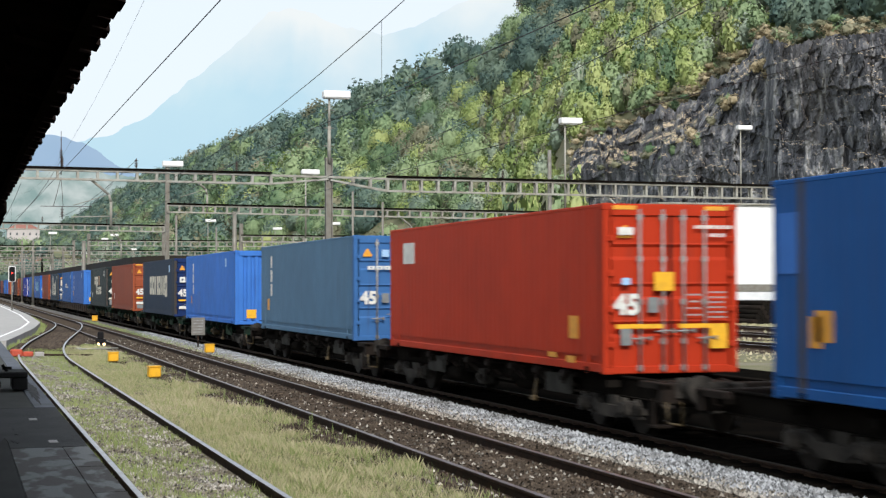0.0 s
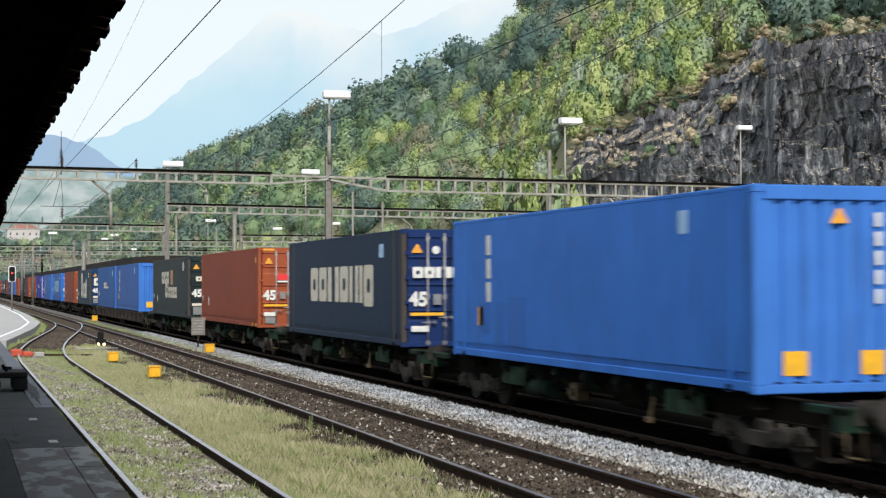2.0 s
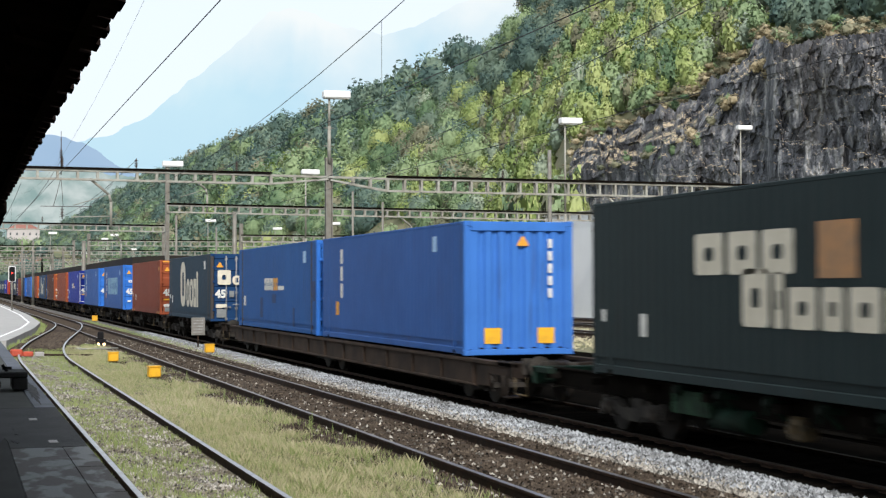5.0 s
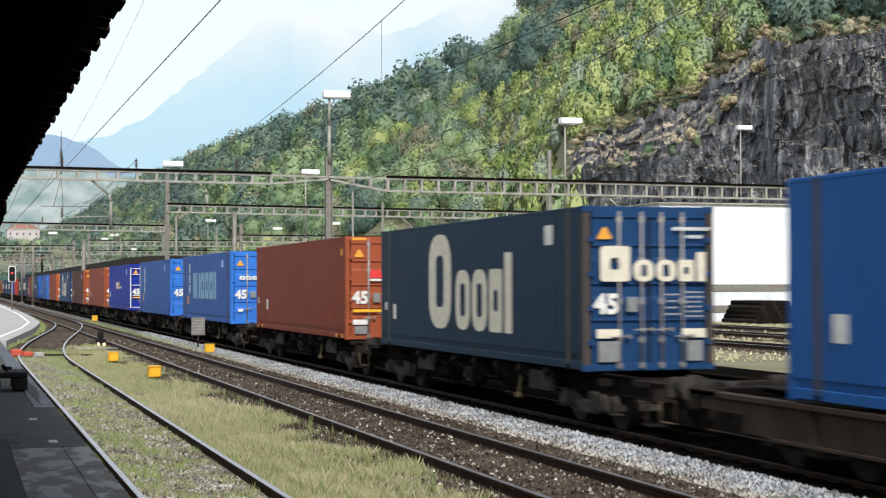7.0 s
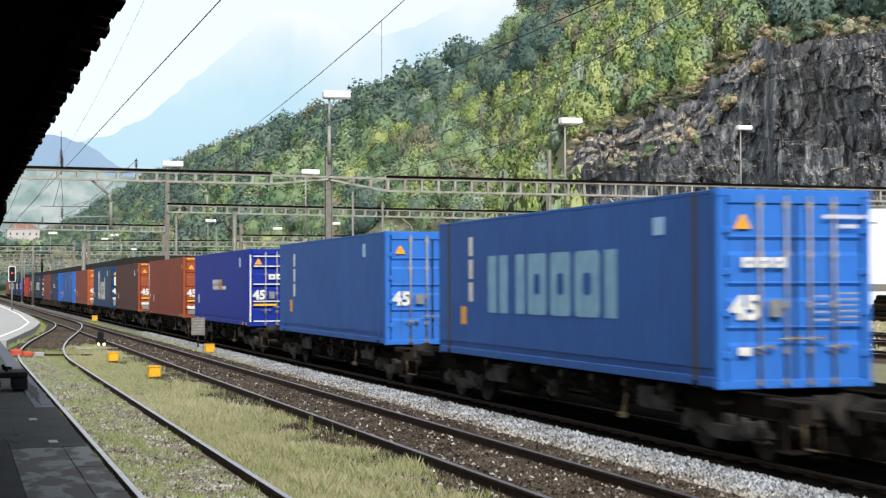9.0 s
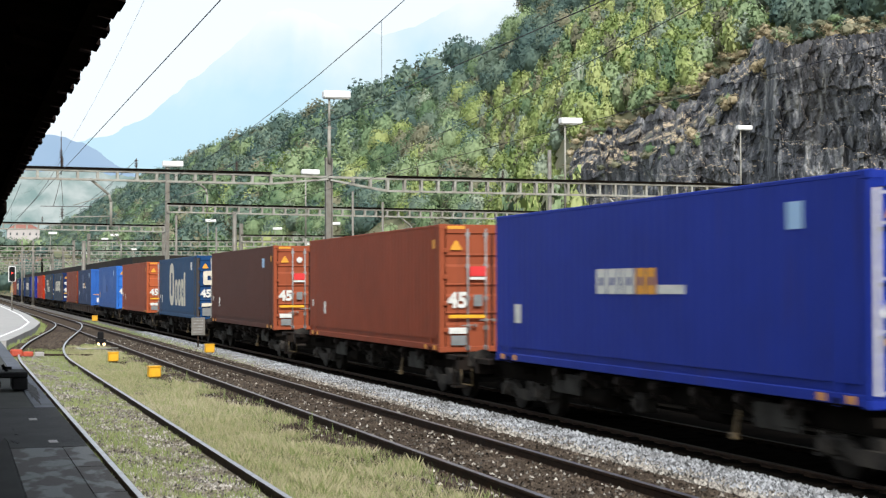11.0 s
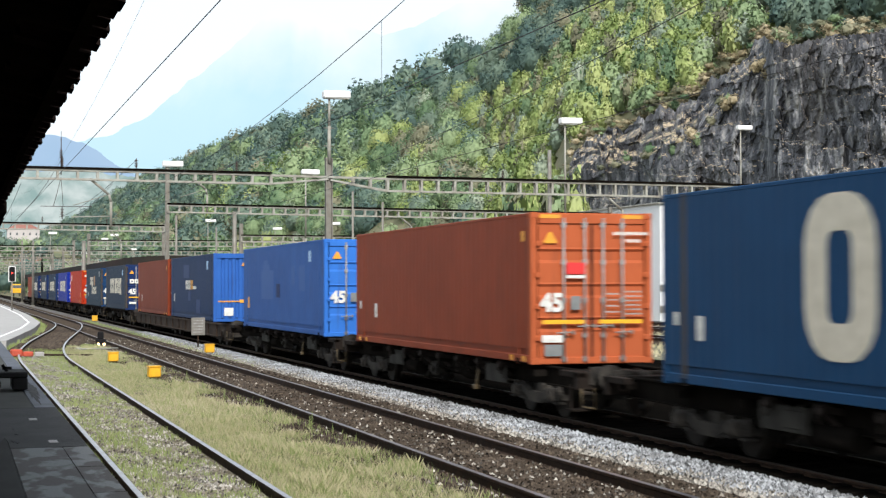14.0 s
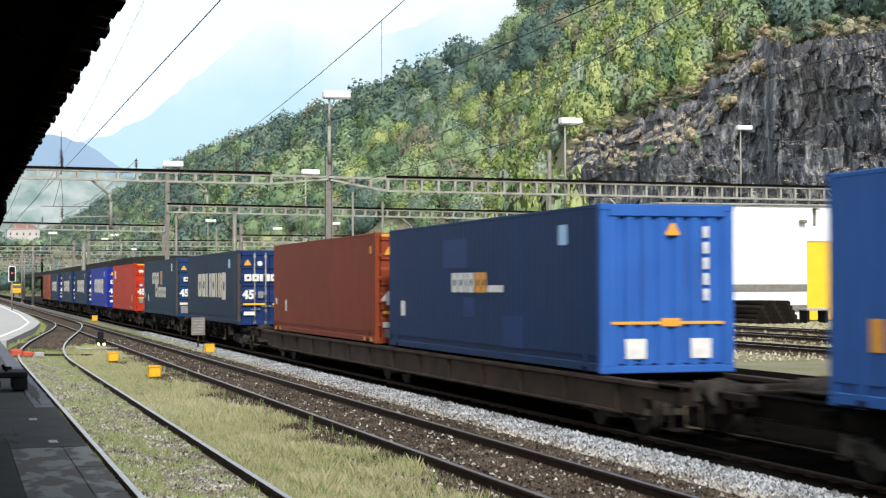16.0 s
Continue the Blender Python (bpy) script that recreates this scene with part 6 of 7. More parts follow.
def insulator(bm, p, h=0.55):
    x, y, z = p
    rod(bm, (x, y, z), (x, y, z + h), 0.025, 6)
    for k in range(5):
        rod(bm, (x, y, z + 0.12 + 0.08 * k), (x, y, z + 0.16 + 0.08 * k), 0.10, 10, 0.05)


def drop_arm(bm, x, y, z, side):
    """A bent tube hanging from the girder with a registration arm."""
    pts = [Vector((x, y, z)), Vector((x + side * 0.9, y, z - 0.75)), Vector((x + side * 1.0, y, z - 1.1)), Vector((x + side * 1.0, y, z - 2.3))]
    for a, b in zip(pts, pts[1:]):
        rod(bm, a, b, 0.065, 8)
    rod(bm, pts[-1] + Vector((0, 0, 0.5)), pts[-1] + Vector((-side * 1.9, 0, 0.45)), 0.03, 6)
    rod(bm, pts[1], pts[1] + Vector((-side * 1.7, 0, -0.55)), 0.02, 6)


def portal(y, masts, spans, label, arms=(), tops=(), pale=True, mast_w=0.34):
    e = empty("overhead_portal", pose(0, y, -0.3), label, "portal", "overhead line portals")
    for x, z in masts:
        bm = bmesh.new()
        mast(bm, x, 0, 0, z + 0.3, mast_w)
        part("mast", bm, M["steel_grey"], e)
    for (xa, za), (xb, zb), h, n in spans:
        bm = bmesh.new()
        lattice(bm, (xa, 0, za + 0.3), (xb, 0, zb + 0.3), h, n)
        part("girder", bm, M["steel_pale"] if pale else M["steel_grey"], e)
        bm = bmesh.new()
        box(bm, min(xa, xb), max(xa, xb), -0.26, 0.26, 0, 0.10)
        o = part("walkway", bm, M["roof_dark"], e)
        o.location.z, o.rotation_euler.y = max(za, zb) + 0.36, 0
        if abs(za - zb) > 0.05:
            o.location = (xa, 0, za + 0.36)
            o.rotation_euler.y = -math.atan2(zb - za, xb - xa)
            for vtx in o.data.vertices:
                vtx.co.x -= xa
    for x, z, s in arms:
        bm = bmesh.new()
        drop_arm(bm, x, 0, z + 0.3, s)
        part("hanging_arm", bm, M["steel_pale"], e)
    for x, z in tops:
        bm = bmesh.new()
        insulator(bm, (x, 0, z + 0.38))
        part("insulator", bm, M["insul"], e, "brown ribbed insulator")
    return e


M["insul"] = material("brown_glazed_insulator", (0.05, 0.025, 0.018), 0.35, second=(0.03, 0.02, 0.015), scale=6)
portal(78, [(17.95, 8.7), (-7.5, 8.2)], [((-7.5, 7.92), (15.0, 7.76), 0.42, 24), ((21.0, 7.69), (62, 7.48), 0.62, 46)], "weathered steel portal with two girders spanning the tracks",
       arms=((6.2, 7.45, 1), (33.0, 7.0, 1)), tops=((4.9, 7.86), (8.4, 7.84), (13.3, 7.8), (22.6, 7.7), (27.2, 7.65)))
bm = bmesh.new()
for dy in (-0.15, 0.15):
    beam(bm, (15.0, 78 + dy, 7.76), (21.0, 78 + dy, 7.69), 0.08, 0.09)
    beam(bm, (15.0, 78 + dy, 7.34), (17.9, 78 + dy, 7.62), 0.08, 0.09)
    beam(bm, (21.0, 78 + dy, 7.07), (18.0, 78 + dy, 7.58), 0.08, 0.09)
    for x, zl in ((16.2, 7.44), (19.2, 7.35), (20.1, 7.2)):
        beam(bm, (x, 78 + dy, 7.72), (x, 78 + dy, zl), 0.12, 0.05)
gear = bmesh.new()
rod(gear, (4.85, 78, 7.6), (4.85, 78, 9.4), 0.022, 6)
insulator(gear, (4.85, 78, 8.3), 0.7)
rod(gear, (4.85, 78, 9.4), (4.85, 78, 9.7), 0.014, 6)
for dx in (-0.35, 0.1):
    rod(gear, (4.85, 78, 7.5), (4.85 + dx, 78, 6.1), 0.014, 5)
insulator(gear, (4.9, 78, 5.5), 0.6)
rod(gear, (3.9, 78, 6.1), (6.3, 78, 6.1), 0.016, 5)
gear_ob = part("suspension_gear", gear, M["insul"], None)
gear_ob.parent = bpy.data.objects["overhead_portal"]
gear_ob.matrix_parent_inverse = pose(0, -78, 0.3)
links = part("girder_end", bm, M["steel_pale"], None)
links.parent = bpy.data.objects["overhead_portal"]
links.matrix_parent_inverse = pose(0, -78, 0.3)
portal(108, [(13.7, 10.3), (46, 8.0)], [((13.7, 7.72), (46, 7.40), 0.45, 40)], "pale steel portal with a lattice girder", arms=((15.4, 9.6, 1), (29.9, 7.2, 1)), mast_w=0.27)
portal(137, [(17.1, 7.6), (-7.5, 8.0)], [((-7.5, 7.65), (17.1, 7.34), 0.42, 26)], "weathered steel portal over the main line", arms=((12.5, 7.0, 1),), tops=((7.0, 7.5), (12.3, 7.42)))
portal(150, [(26.0, 8.2), (60.0, 8.0)], [((26.0, 7.0), (60.0, 6.9), 0.5, 34)], "pale steel portal over the yard")
for y, x0, x1, zt in ((180, 14.2, 48, 7.3), (206, -8, 14.4, 7.3), (236, 15, 60, 7.4), (262, -9, 15, 7.5), (300, -9, 15.3, 7.4), (300, 15.3, 70, 7.4), (345, -9, 40, 7.4), (395, -10, 45, 7.4), (450, -10, 50, 7.5), (520, -10, 55, 7.5), (610, -12, 60, 7.5)):
    portal(y, [(x0, zt + 0.8), (x1, zt + 0.8)], [((x0, zt), (x1, zt - 0.05), 0.5, int((x1 - x0) / 1.0))], "pale steel portal far down the line", arms=((x0 + 4, zt - 0.4, 1),), tops=((x0 + 6, zt),))


# slender poles behind the portals
def pole(x, y, z, r, label="grey tubular steel pole"):
    bm = bmesh.new()
    rod(bm, (0, 0, 0), (0, 0, z + 0.3), r, 10, r * 0.8)
    box(bm, -0.25, 0.25, -0.25, 0.25, -0.05, 0.18, bevel=0.03)
    o = part("steel_pole", bm, M["steel_grey"])
    o.matrix_basis = pose(x, y, -0.3)
    tagged(o, label, "pole", "steel poles")


for x, y, z, r in ((36.3, 95, 10.9, 0.16), (24.6, 100, 8.4, 0.09), (26.6, 100, 7.7, 0.09), (22.9, 100, 7.6, 0.09), (18.1, 107, 7.3, 0.17), (12.9, 170, 7.0, 0.25), (26.0, 165, 8.4, 0.12), (9.6, 210, 8.0, 0.18), (21.2, 160, 9.4, 0.14), (13.4, 330, 9, 0.2), (7.5, 300, 9, 0.2), (10.2, 260, 9.5, 0.16)):
    pole(x, y, z, r)


# ---- lamps on tall poles ----
def yard_lamp(x, y, z, base=-0.3, rungs=True):
    e = empty("yard_lamp", pose(x, y, base), "tall grey yard lamp with a flat white head", "lamp", "tall yard lamps")
    h = z - base
    bm = bmesh.new()
    rod(bm, (0, 0, 0), (0, 0, h * 0.55), 0.10, 10, 0.085)
    rod(bm, (0, 0, h * 0.55), (0, 0, h - 0.1), 0.07, 10, 0.055)
    part("pole", bm, M["steel_pale"], e)
    bm = bmesh.new()
    box(bm, -0.32, 1.05, -0.28, 0.28, h - 0.14, h + 0.22, bevel=0.04)
    part("lamp_head", bm, M["white_paint"], e, "flat white lamp housing")
    bm = bmesh.new()
    box(bm, -0.27, 1.0, -0.23, 0.23, h - 0.165, h - 0.138)
    part("lens", bm, M["lens"], e)
    if rungs:
        for k in range(4):
            bm = bmesh.new()
            rod(bm, (-0.28, 0, h * 0.55 - 1.0 + k * 0.9), (0.28, 0, h * 0.55 - 1.0 + k * 0.9), 0.022, 6)
            part("rung", bm, M["steel_grey"], e)
    return e


M["lens"] = material("milky_lens", (0.6, 0.6, 0.58), 0.3)
yard_lamp(17.98, 78, 11.85, 8.4)
yard_lamp(35.4, 90, 12.2)
yard_lamp(65.6, 125, 15.95)
yard_lamp(25.8, 120, 11.0)
yard_lamp(13.7, 108, 10.5, 10.0, False)
for az, dep, z in ((8.66, 212, 11), (11.04, 241, 11), (13.1, 221, 11), (5.32, 273, 11), (3.2, 264, 11), (6.0, 378, 11), (4.3, 420, 11), (12.2, 330, 11), (5.0, 330, 12)):
    R = dep * 1.015
    yard_lamp(R * math.sin(radians(az)), R * math.cos(radians(az)), z, -0.3, False)


# ---- overhead wires ----
def wire(name, pts, r, label):
    """One continuous round wire along the points."""
    bm = bmesh.new()
    rings = []
    for k, q in enumerate(pts):
        a, b = Vector(pts[max(k - 1, 0)]), Vector(pts[min(k + 1, len(pts) - 1)])
        t = (b - a).to_track_quat("Z", "Y")
        rings.append([bm.verts.new(Vector(q) + t @ Vector((r * math.cos(i * 1.2566), r * math.sin(i * 1.2566), 0))) for i in range(5)])
    for u, v in zip(rings, rings[1:]):
        for i in range(5):
            bm.faces.new((u[i], u[(i + 1) % 5], v[(i + 1) % 5], v[i]))
    bm.faces.new(rings[0][::-1])
    bm.faces.new(rings[-1])
    return tagged(part(name, bm, M["black_wire"]), label, "wire", "overhead wires")


def sag(x0, y0, z0, x1, y1, z1, drop, n=14):
    return [(x0 + (x1 - x0) * t, y0 + (y1 - y0) * t, z0 + (z1 - z0) * t - drop * 4 * t * (1 - t)) for t in np.linspace(0, 1, n)]


def catenary(x, zc, ys, label, high=7.2, r=0.008, carrier=0.008):
    # the near span, whose carrier falls to its lowest point at 55 m
    near = [(x, y, 6.05 + 0.00122 * (y - 55) ** 2) for y in np.linspace(16, 78, 16)]
    wire("messenger_wire", near, carrier, label)
    wire("contact_wire", [(x, -5, zc), (x, 78, zc)], r, label)
    for y in ((27.3, 46.5, 65.6) if x > 5 else ()):
        wire("dropper_wire", [(x, y, 6.05 + 0.00122 * (y - 55) ** 2), (x, y, zc)], 0.004, "thin dropper wire of the overhead line")
    for a, b in zip(ys, ys[1:]):
        up = sag(x, a, high, x, b, high, 0.6)
        wire("messenger_wire", up, 0.012, label)
        wire("contact_wire", [(x, a, zc), (x, b, zc)], 0.012, label)
        for k in (3, 6, 8, 11):
            p = up[k]
            wire("dropper_wire", [p, (p[0], p[1], zc)], 0.005, "thin dropper wire of the overhead line")


catenary(7.25, 5.6, (78, 137, 206, 262, 345, 450), "black overhead wire above the main line")
catenary(12.35, 5.6, (78, 137, 206, 262, 345, 450), "black overhead wire above the freight line")
catenary(3.0, 5.66, (78, 137), "black overhead wire above the siding", carrier=0.0025)
for x in (22.6, 27.2, 33.0):
    wire("feeder_wire", sag(x, 78, 8.3, x + 1, 150, 8.0, 0.5), 0.012, "black wire above the yard track")
for x in (4.9, 8.4, 13.3):
    wire("feeder_wire", sag(x, 78, 8.4, x, 137, 8.1, 0.4), 0.014, "black feeder wire from portal to portal")


# ---- small yard things ----
def yellow_box(x, y, z=-0.31, s=1.0, red=False):
    e = empty("cable_box", pose(x, y, z, 0, 0, random.uniform(-8, 8)), "yellow track-side cable box on short dark legs", "box", "yellow cable boxes")
    bm = bmesh.new()
    box(bm, -0.17 * s, 0.17 * s, -0.14 * s, 0.14 * s, 0.07, 0.07 + 0.29 * s, bevel=0.025)
    body = part("housing", bm, M["yellow_paint"], e)
    bm = bmesh.new()
    box(bm, -0.185 * s, 0.185 * s, -0.155 * s, 0.155 * s, 0.07 + 0.29 * s, 0.07 + 0.325 * s, bevel=0.012)
    part("lid", bm, M["yellow_paint"], e)
    for sx in (-0.11, 0.0, 0.11):
        bm = bmesh.new()
        rod(bm, (sx * s, 0, 0), (sx * s, 0, 0.09), 0.022, 7)
        part("leg", bm, M["rail_side"], e)


yellow_box(4.98, 41.9, -0.17, 0.92)
yellow_box(4.80, 51.2, -0.17, 0.92)
yellow_box(9.2, 60.0, -0.3)
yellow_box(9.75, 118.0, -0.3, 1.2)

board = empty("track_sign", pose(9.65, 66.0, -0.31), "grey square track sign on a short post", "sign")
bm = bmesh.new()
box(bm, -0.28, 0.28, -0.012, 0.012, 0.55, 1.28, bevel=0.006)
part("plate", bm, M["sign_grey"], board)
bm = bmesh.new()
rod(bm, (0, 0.03, 0), (0, 0.03, 1.2), 0.03, 8)
part("post", bm, M["rail_side"], board)
for k in range(5):
    bm = bmesh.new()
    box(bm, -0.20, 0.20, -0.018, -0.013, 0.66 + 0.12 * k, 0.70 + 0.12 * k)
    part("text_bar", bm, M["bar_steel"], board)

glow = bpy.data.materials.new("lamp_glow_amber")
glow.use_nodes = True
glow.node_tree.nodes["Principled BSDF"].inputs["Emission Color"].default_value = (1.0, 0.55, 0.15, 1)
glow.node_tree.nodes["Principled BSDF"].inputs["Emission Strength"].default_value = 4.0
glow_red = bpy.data.materials.new("lamp_glow_red")
glow_red.use_nodes = True
glow_red.node_tree.nodes["Principled BSDF"].inputs["Emission Color"].default_value = (1.0, 0.05, 0.03, 1)
glow_red.node_tree.nodes["Principled BSDF"].inputs["Emission Strength"].default_value = 1.2
glow_red.node_tree.nodes["Principled BSDF"].inputs["Base Color"].default_value = (0.2, 0.01, 0.01, 1)

dwarf = empty("dwarf_signal", pose(5.62, 65.0, -0.2), "small black dwarf signal with two lit amber lamps", "signal")
bm = bmesh.new()
box(bm, -0.20, 0.20, -0.10, 0.12, 0.06, 0.36, bevel=0.03)
box(bm, -0.14, 0.10, -0.08, 0.10, 0.34, 0.66, bevel=0.05)
box(bm, -0.05, 0.05, -0.05, 0.05, 0.0, 0.08)
part("housing", bm, M["rubber"], dwarf)
for x in (-0.11, 0.11):
    bm = bmesh.new()
    rod(bm, (x, -0.10, 0.16), (x, -0.12, 0.16), 0.055, 12)
    part("lamp", bm, glow, dwarf, "lit amber lamp")

sig = empty("main_signal", pose(5.0, 150, -0.3), "dark main signal showing a red light", "signal")
bm = bmesh.new()
rod(bm, (0, 0, 0), (0, 0, 3.1), 0.06, 8)
part("post", bm, M["steel_grey"], sig)
bm = bmesh.new()
box(bm, -0.32, 0.32, -0.06, 0.06, 3.0, 4.45, bevel=0.08)
part("white_border", bm, M["white_paint"], sig)
bm = bmesh.new()
box(bm, -0.26, 0.26, -0.10, -0.055, 3.07, 4.38, bevel=0.03)
part("signal_face", bm, M["rubber"], sig)
bm = bmesh.new()
rod(bm, (0.02, -0.10, 3.8), (0.02, -0.14, 3.8), 0.10, 12)
part("lamp", bm, glow_red, sig, "lit red lamp")

stop = empty("wheel_scotch", pose(2.35, 55.5, -0.14), "red wheel stop and pale rod across the siding", "wheel stop")
bm = bmesh.new()
box(bm, -0.55, -0.15, -0.15, 0.15, 0.05, 0.30, bevel=0.04)
box(bm, -0.15, 0.2, -0.12, 0.12, 0.05, 0.22, bevel=0.03)
part("block", bm, M["red_paint"], stop)
bm = bmesh.new()
box(bm, 0.25, 0.55, -0.1, 0.1, 0.04, 0.2, bevel=0.02)
part("weight", bm, M["pale_paving"], stop)
bm = bmesh.new()
rod(bm, (0.5, 0, 0.1), (2.2, 0.2, 0.06), 0.035, 8)
part("rod", bm, M["rail_side"], stop)
rodded = empty("point_rod", pose(4.4, 60.5, -0.16), "pale point rod and motor beside the turnout", "point rod")
bm = bmesh.new()
rod(bm, (0, 0, 0.1), (1.5, 0.5, 0.1), 0.03, 8)
rod(bm, (0, 0, 0.0), (0, 0, 0.16), 0.1, 10)
part("rod", bm, M["steel_pale"], rodded)

# low black luggage trolley on the platform
tro = empty("luggage_trolley", pose(0.66, 29.0, 0.45), "low black luggage trolley with a flat deck", "trolley")
bm = bmesh.new()
box(bm, -1.1, 0.56, -0.5, 0.6, 0.24, 0.34, bevel=0.02)
part("deck", bm, M["rubber"], tro)
bm = bmesh.new()
box(bm, 0.30, 0.56, -0.48, 0.58, 0.03, 0.24, bevel=0.02)
part("side_box", bm, M["rubber"], tro)
bm = bmesh.new()
beam(bm, (0.22, -0.2, 0.34), (0.14, -0.2, 0.46), 0.05, 0.05)
beam(bm, (0.14, -0.2, 0.40), (0.30, -0.2, 0.40), 0.05, 0.05)
part("handle", bm, M["rubber"], tro)
for x in (-0.9, 0.0):
    bm = bmesh.new()
    rod(bm, (x, -0.3, 0.12), (x, -0.36, 0.12), 0.12, 14)
    part("wheel", bm, M["rubber"], tro)

# ---- island platform canopy beyond the train ----
can = empty("platform_canopy", pose(13.5, 128, -0.3), "long dark island platform canopy on columns", "canopy")
bm = bmesh.new()
v = [bm.verts.new(p) for p in ((0, 0, 4.9), (3.2, 0, 5.05), (6.4, 0, 4.9), (6.4, 0, 4.2), (0, 0, 4.2))]
f = bm.faces.new(v)
for e in bmesh.ops.extrude_face_region(bm, geom=[f])["geom"]:
    if isinstance(e, bmesh.types.BMVert):
        e.co.y += 205
bmesh.ops.recalc_face_normals(bm, faces=bm.faces)
part("roof", bm, M["canopy_brown"], can)
for k in range(20):
    bm = bmesh.new()
    rod(bm, (3.2, 4 + 10 * k, 0), (3.2, 4 + 10 * k, 4.4), 0.12, 8)
    part("column", bm, M["steel_grey"], can)
slab("platform_island", 13.4, 19.8, 120, 340, -0.32, 0.3, M["asphalt"], "grey island platform under the canopy", "platform")

# ---- white hall with a yellow door ----
hall = empty("depot_hall", pose(46.5, 100.5, -0.3), "white metal-clad depot hall with a yellow door", "building")
bm = bmesh.new()
W_, D_, Z_ = 20.5, 22.0, 8.15
for x0, x1, z0, z1 in ((0, 11.4, 2.6, Z_), (11.4, 15.5, 5.65, Z_), (15.5, W_, 2.6, Z_)):
    box(bm, x0, x1, 0, 0.25, z0, z1)
box(bm, 0, 0.25, 0.25, D_, 0, Z_)
box(bm, W_ - 0.25, W_, 0.25, D_, 0, Z_)
box(bm, 0, W_, D_, D_ + 0.25, 0, Z_)
part("wall", bm, M["cladding"], hall)
bm = bmesh.new()
box(bm, 0, 11.4, 0.02, 0.25, 0, 2.6)
box(bm, 15.5, W_, 0.02, 0.25, 0, 2.6)
part("plinth", bm, M["white_low"], hall, "low white wall under a grey band")
for x0, x1 in ((0, 11.4), (15.5, W_)):
    bm = bmesh.new()
    box(bm, x0, x1, -0.05, 0.02, 2.1, 2.58, bevel=0.01)
    part("band", bm, M["steel_grey"], hall)
    bm = bmesh.new()
    box(bm, x0, x1, -0.04, 0.02, 0.62, 1.12, bevel=0.01)
    part("band", bm, M["steel_grey"], hall)
for k in range(8):
    bm = bmesh.new()
    box(bm, 11.45, 15.45, 0.10, 0.18, 0.05 + 0.7 * k, 0.05 + 0.7 * k + 0.698, bevel=0.003)
    part("door_panel", bm, M["door_yellow"], hall, "yellow sectional door panel")
bm = bmesh.new()
box(bm, -0.2, W_ + 0.2, -0.2, D_ + 0.4, Z_, Z_ + 0.12, bevel=0.02)
part("roof", bm, M["steel_pale"], hall)
for x in (12.0, 14.25):
    bm = bmesh.new()
    beam(bm, (x, -0.05, 8.0), (x, -0.05, 6.75), 0.16, 0.1)
    beam(bm, (x, -0.1, 8.0), (x, -0.55, 7.9), 0.3, 0.06)
    part("bracket", bm, M["steel_grey"], hall)
for x in (11.0, 15.0):
    bm = bmesh.new()
    box(bm, x - 0.25, x + 0.25, -0.4, -0.05, 6.9, 7.15, bevel=0.05)
    rod(bm, (x, 0, 7.0), (x, -0.2, 7.0), 0.05, 8)
    part("wall_lamp", bm, M["steel_grey"], hall)
bm = bmesh.new()
rod(bm, (15.3, -0.03, 7.0), (17.2, -0.03, 7.0), 0.03, 6)
part("conduit", bm, M["steel_grey"], hall)


def pile(x, y, n, rows, label):
    e = empty("pipe_stack", pose(x, y, -0.31), label, "stack", "stacks beside the hall")
    r = 0.17
    for j in range(rows):
        for i in range(n - j):
            bm = bmesh.new()
            cx, cz = (i + j / 2) * 2 * r, r + j * r * 1.75
            rod(bm, (cx, 0, cz), (cx, 4.5, cz), r, 12)
            rod(bm, (cx, -0.01, cz), (cx, 0.0, cz), r * 0.55, 10)
            part("pipe", bm, M["underframe"] if (i + j) % 3 else M["sill_brown"], e)


pile(49.8, 93.0, 10, 5, "stack of dark rusty pipes beside the hall")
pile(61.2, 93.5, 9, 6, "stack of rusty brown pipes beside the hall")
low = empty("flat_trailer", pose(56.2, 94, -0.31), "low loading ramp with pale planks before the door", "ramp")
bm = bmesh.new()
box(bm, -2.4, -0.6, -0.6, 0.8, 0.85, 1.0, bevel=0.02)
part("deck", bm, M["pale_paving"], low)
for x in (-2.2, -0.8):
    bm = bmesh.new()
    box(bm, x - 0.1, x + 0.1, -0.4, 0.6, 0, 0.85)
    part("trestle", bm, M["sill_brown"], low)


# ---- far town ----
def villa(x, y, w, d, h, wall, roofc, label, floors=2, cols=5):
    e = empty("house", pose(x, y, -0.3), label, "house", "far houses")
    bm = bmesh.new()
    box(bm, -w / 2, w / 2, 0, d, 0, h)
    part("wall", bm, wall, e)
    bm = bmesh.new()
    b = [bm.verts.new(p) for p in ((-w / 2 - 0.5, -0.5, h), (w / 2 + 0.5, -0.5, h), (w / 2 + 0.5, d + 0.5, h), (-w / 2 - 0.5, d + 0.5, h))]
    t = [bm.verts.new(p) for p in ((-w / 4, d / 2, h + w * 0.16), (w / 4, d / 2, h + w * 0.16))]
    for q in ((b[0], b[1], t[1], t[0]), (b[1], b[2], t[1]), (b[2], b[3], t[0], t[1]), (b[3], b[0], t[0]), (b[3], b[2], b[1], b[0])):
        bm.faces.new(q)
    part("roof", bm, roofc, e)
    for j in range(floors):
        for i in range(cols):
            bm = bmesh.new()
            cx, cz = -w / 2 + w * (i + 0.5) / cols, h * (j + 0.45) / floors
            box(bm, cx - 0.45, cx + 0.45, -0.06, 0.1, cz - 0.7, cz + 0.7, bevel=0.04)
            part("window", bm, M["dark_glass"], e)


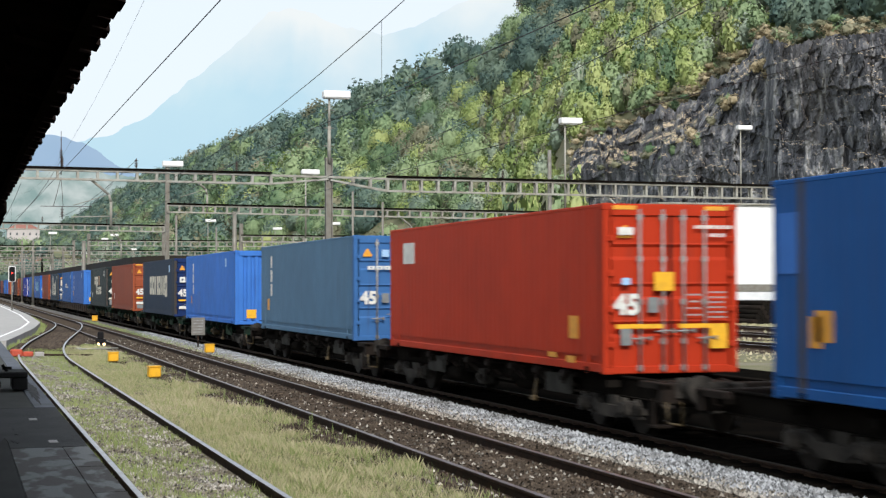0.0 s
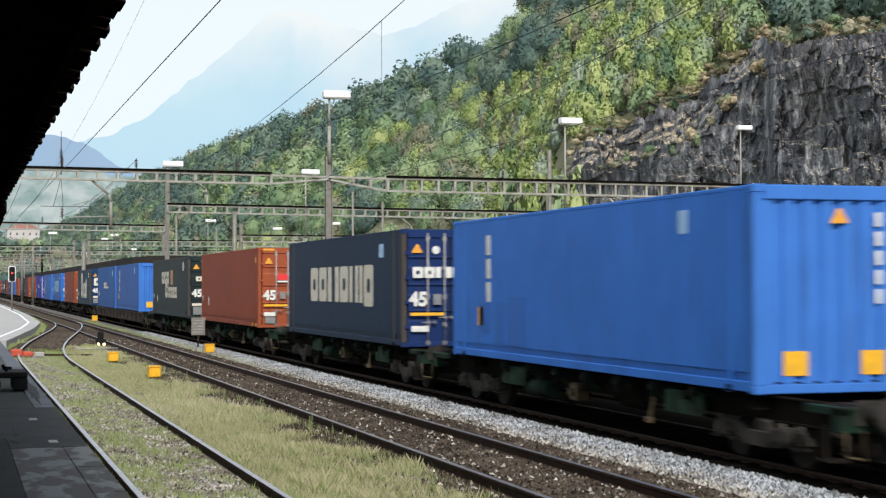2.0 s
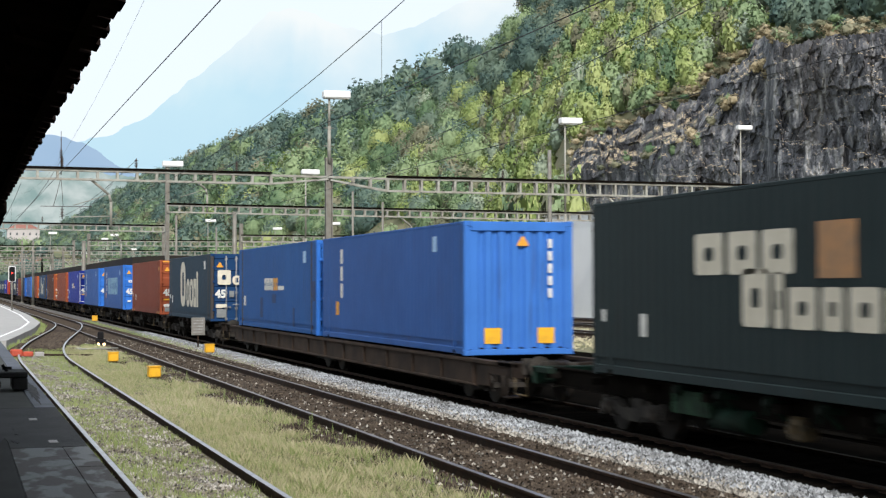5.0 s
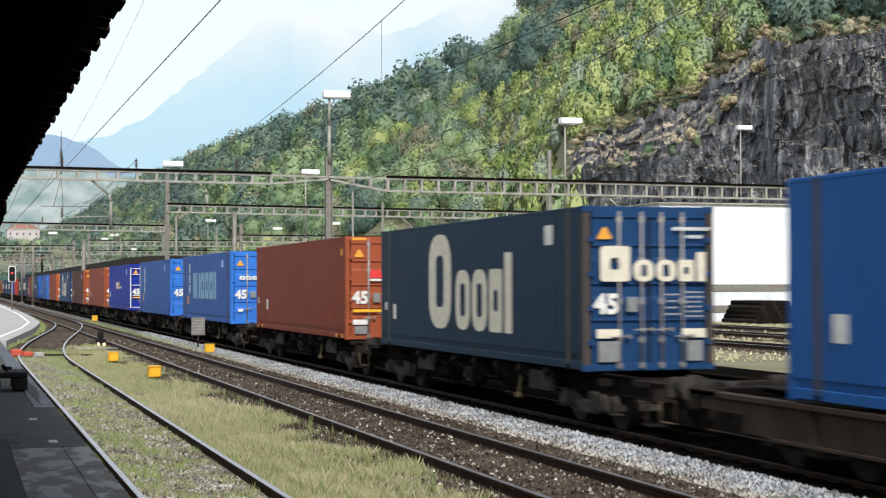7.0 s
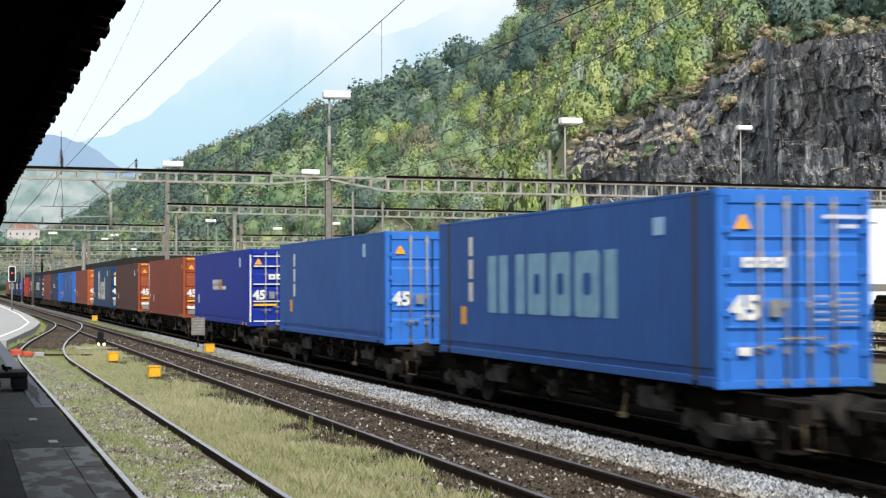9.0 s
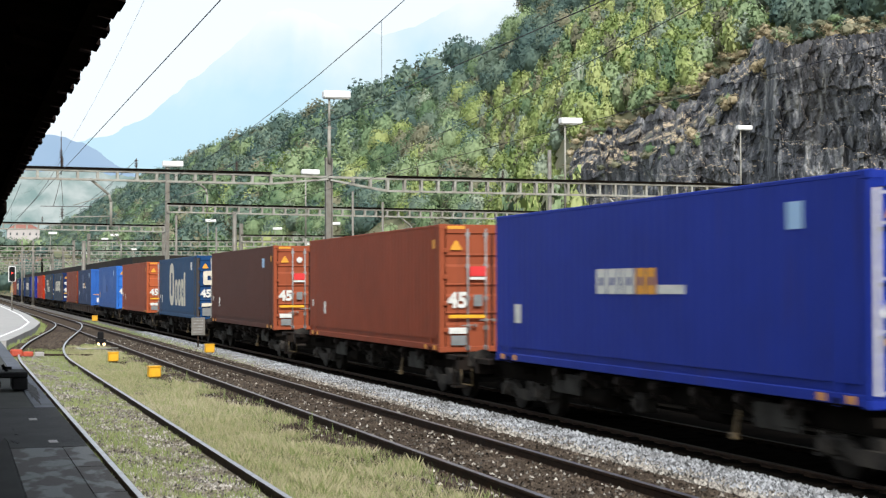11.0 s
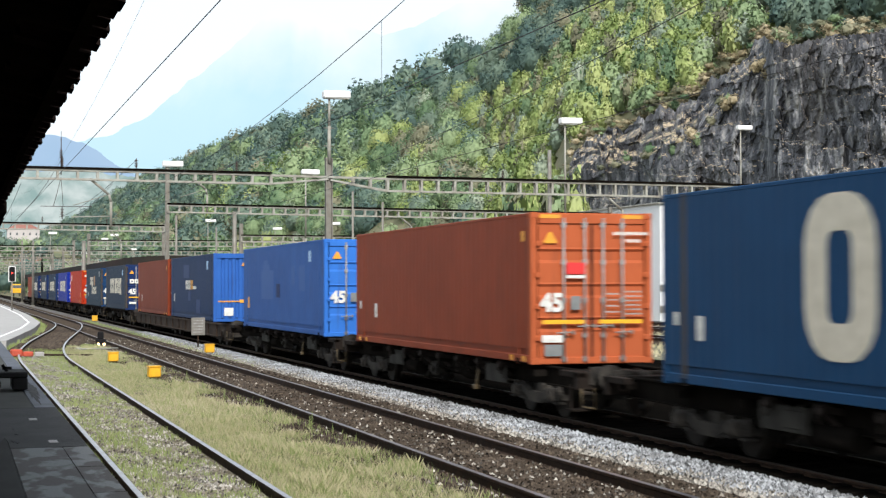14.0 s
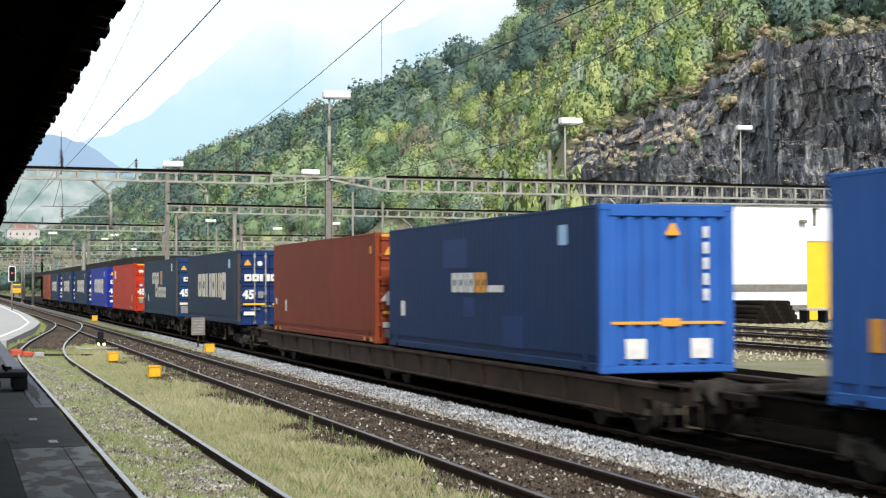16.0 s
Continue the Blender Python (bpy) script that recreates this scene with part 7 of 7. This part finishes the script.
def knoll(x, y, r, h):
    n, m = 40, 14
    v, f = [(x, y, h)], []
    for k in range(1, m + 1):
        t = k / m
        for i in range(n):
            g = 2 * math.pi * i / n
            v.append((x + r * t * math.cos(g), y + r * t * math.sin(g), -0.4 + (h + 0.4) * (1 - float(smooth01(t))) + 1.2 * noise.noise(Vector((t * 4, g, 1)))))
    for i in range(n):
        f.append((0, 1 + i, 1 + (i + 1) % n))
        for k in range(m - 1):
            q = 1 + k * n
            f.append((q + i, q + n + i, q + n + (i + 1) % n, q + (i + 1) % n))
    me = bpy.data.meshes.new("hillside_knoll")
    me.from_pydata(v, [], f)
    me.materials.append(M["hill_soil"])
    tagged(new("hillside_knoll", me), "low green knoll under the villa", "hill", kind="structure")


knoll(35.7, 900, 150, 24.5)
villa(35.7, 893, 17, 12, 9.5, M["pink_wall"], M["roof_red"], "pink villa with a red hipped roof on a knoll", 2, 5)
bpy.data.objects["house"].location.z = 24.0
villa(60, 700, 16, 12, 11, M["pale_wall"], M["roof_red"], "pale town house with a red roof", 3, 6)
villa(10, 760, 18, 12, 9, M["pale_wall"], M["roof_red"], "pale low town house with a red roof", 2, 6)
villa(40, 820, 22, 12, 14, M["pale_wall"], M["roof_red"], "pale apartment house far down the line", 4, 7)

# ---- yellow track machine waiting far down the line ----
tm = empty("track_machine", pose(15.6, 428, -0.35), "yellow track maintenance machine standing on the line", "rail vehicle")
bm = bmesh.new()
box(bm, -1.4, 1.4, 0, 9, 1.0, 1.5, bevel=0.05)
part("frame", bm, M["yellow_paint"], tm)
for y0, y1, z1 in ((0.3, 2.8, 3.3), (6.0, 8.7, 3.0)):
    bm = bmesh.new()
    box(bm, -1.35, 1.35, y0, y1, 1.5, z1, bevel=0.12)
    part("cab", bm, M["yellow_paint"], tm)
    bm = bmesh.new()
    box(bm, -1.1, 1.1, y0 - 0.02, y0 + 0.02, 2.2, z1 - 0.3, bevel=0.01)
    part("window", bm, M["dark_glass"], tm)
for y in (1.5, 7.5):
    for x in (-0.75, 0.75):
        bm = bmesh.new()
        rod(bm, (x - 0.07, y, 0.5), (x + 0.07, y, 0.5), 0.45, 18)
        part("wheel", bm, M["wheel"], tm)


def motions():
    for ob, y, z in movers:
        walk(ob, [(t, pose(TRAIN_X, y - SPEED * t, z)) for t in (0, 4, 8, 12, 16.0)])


motions()
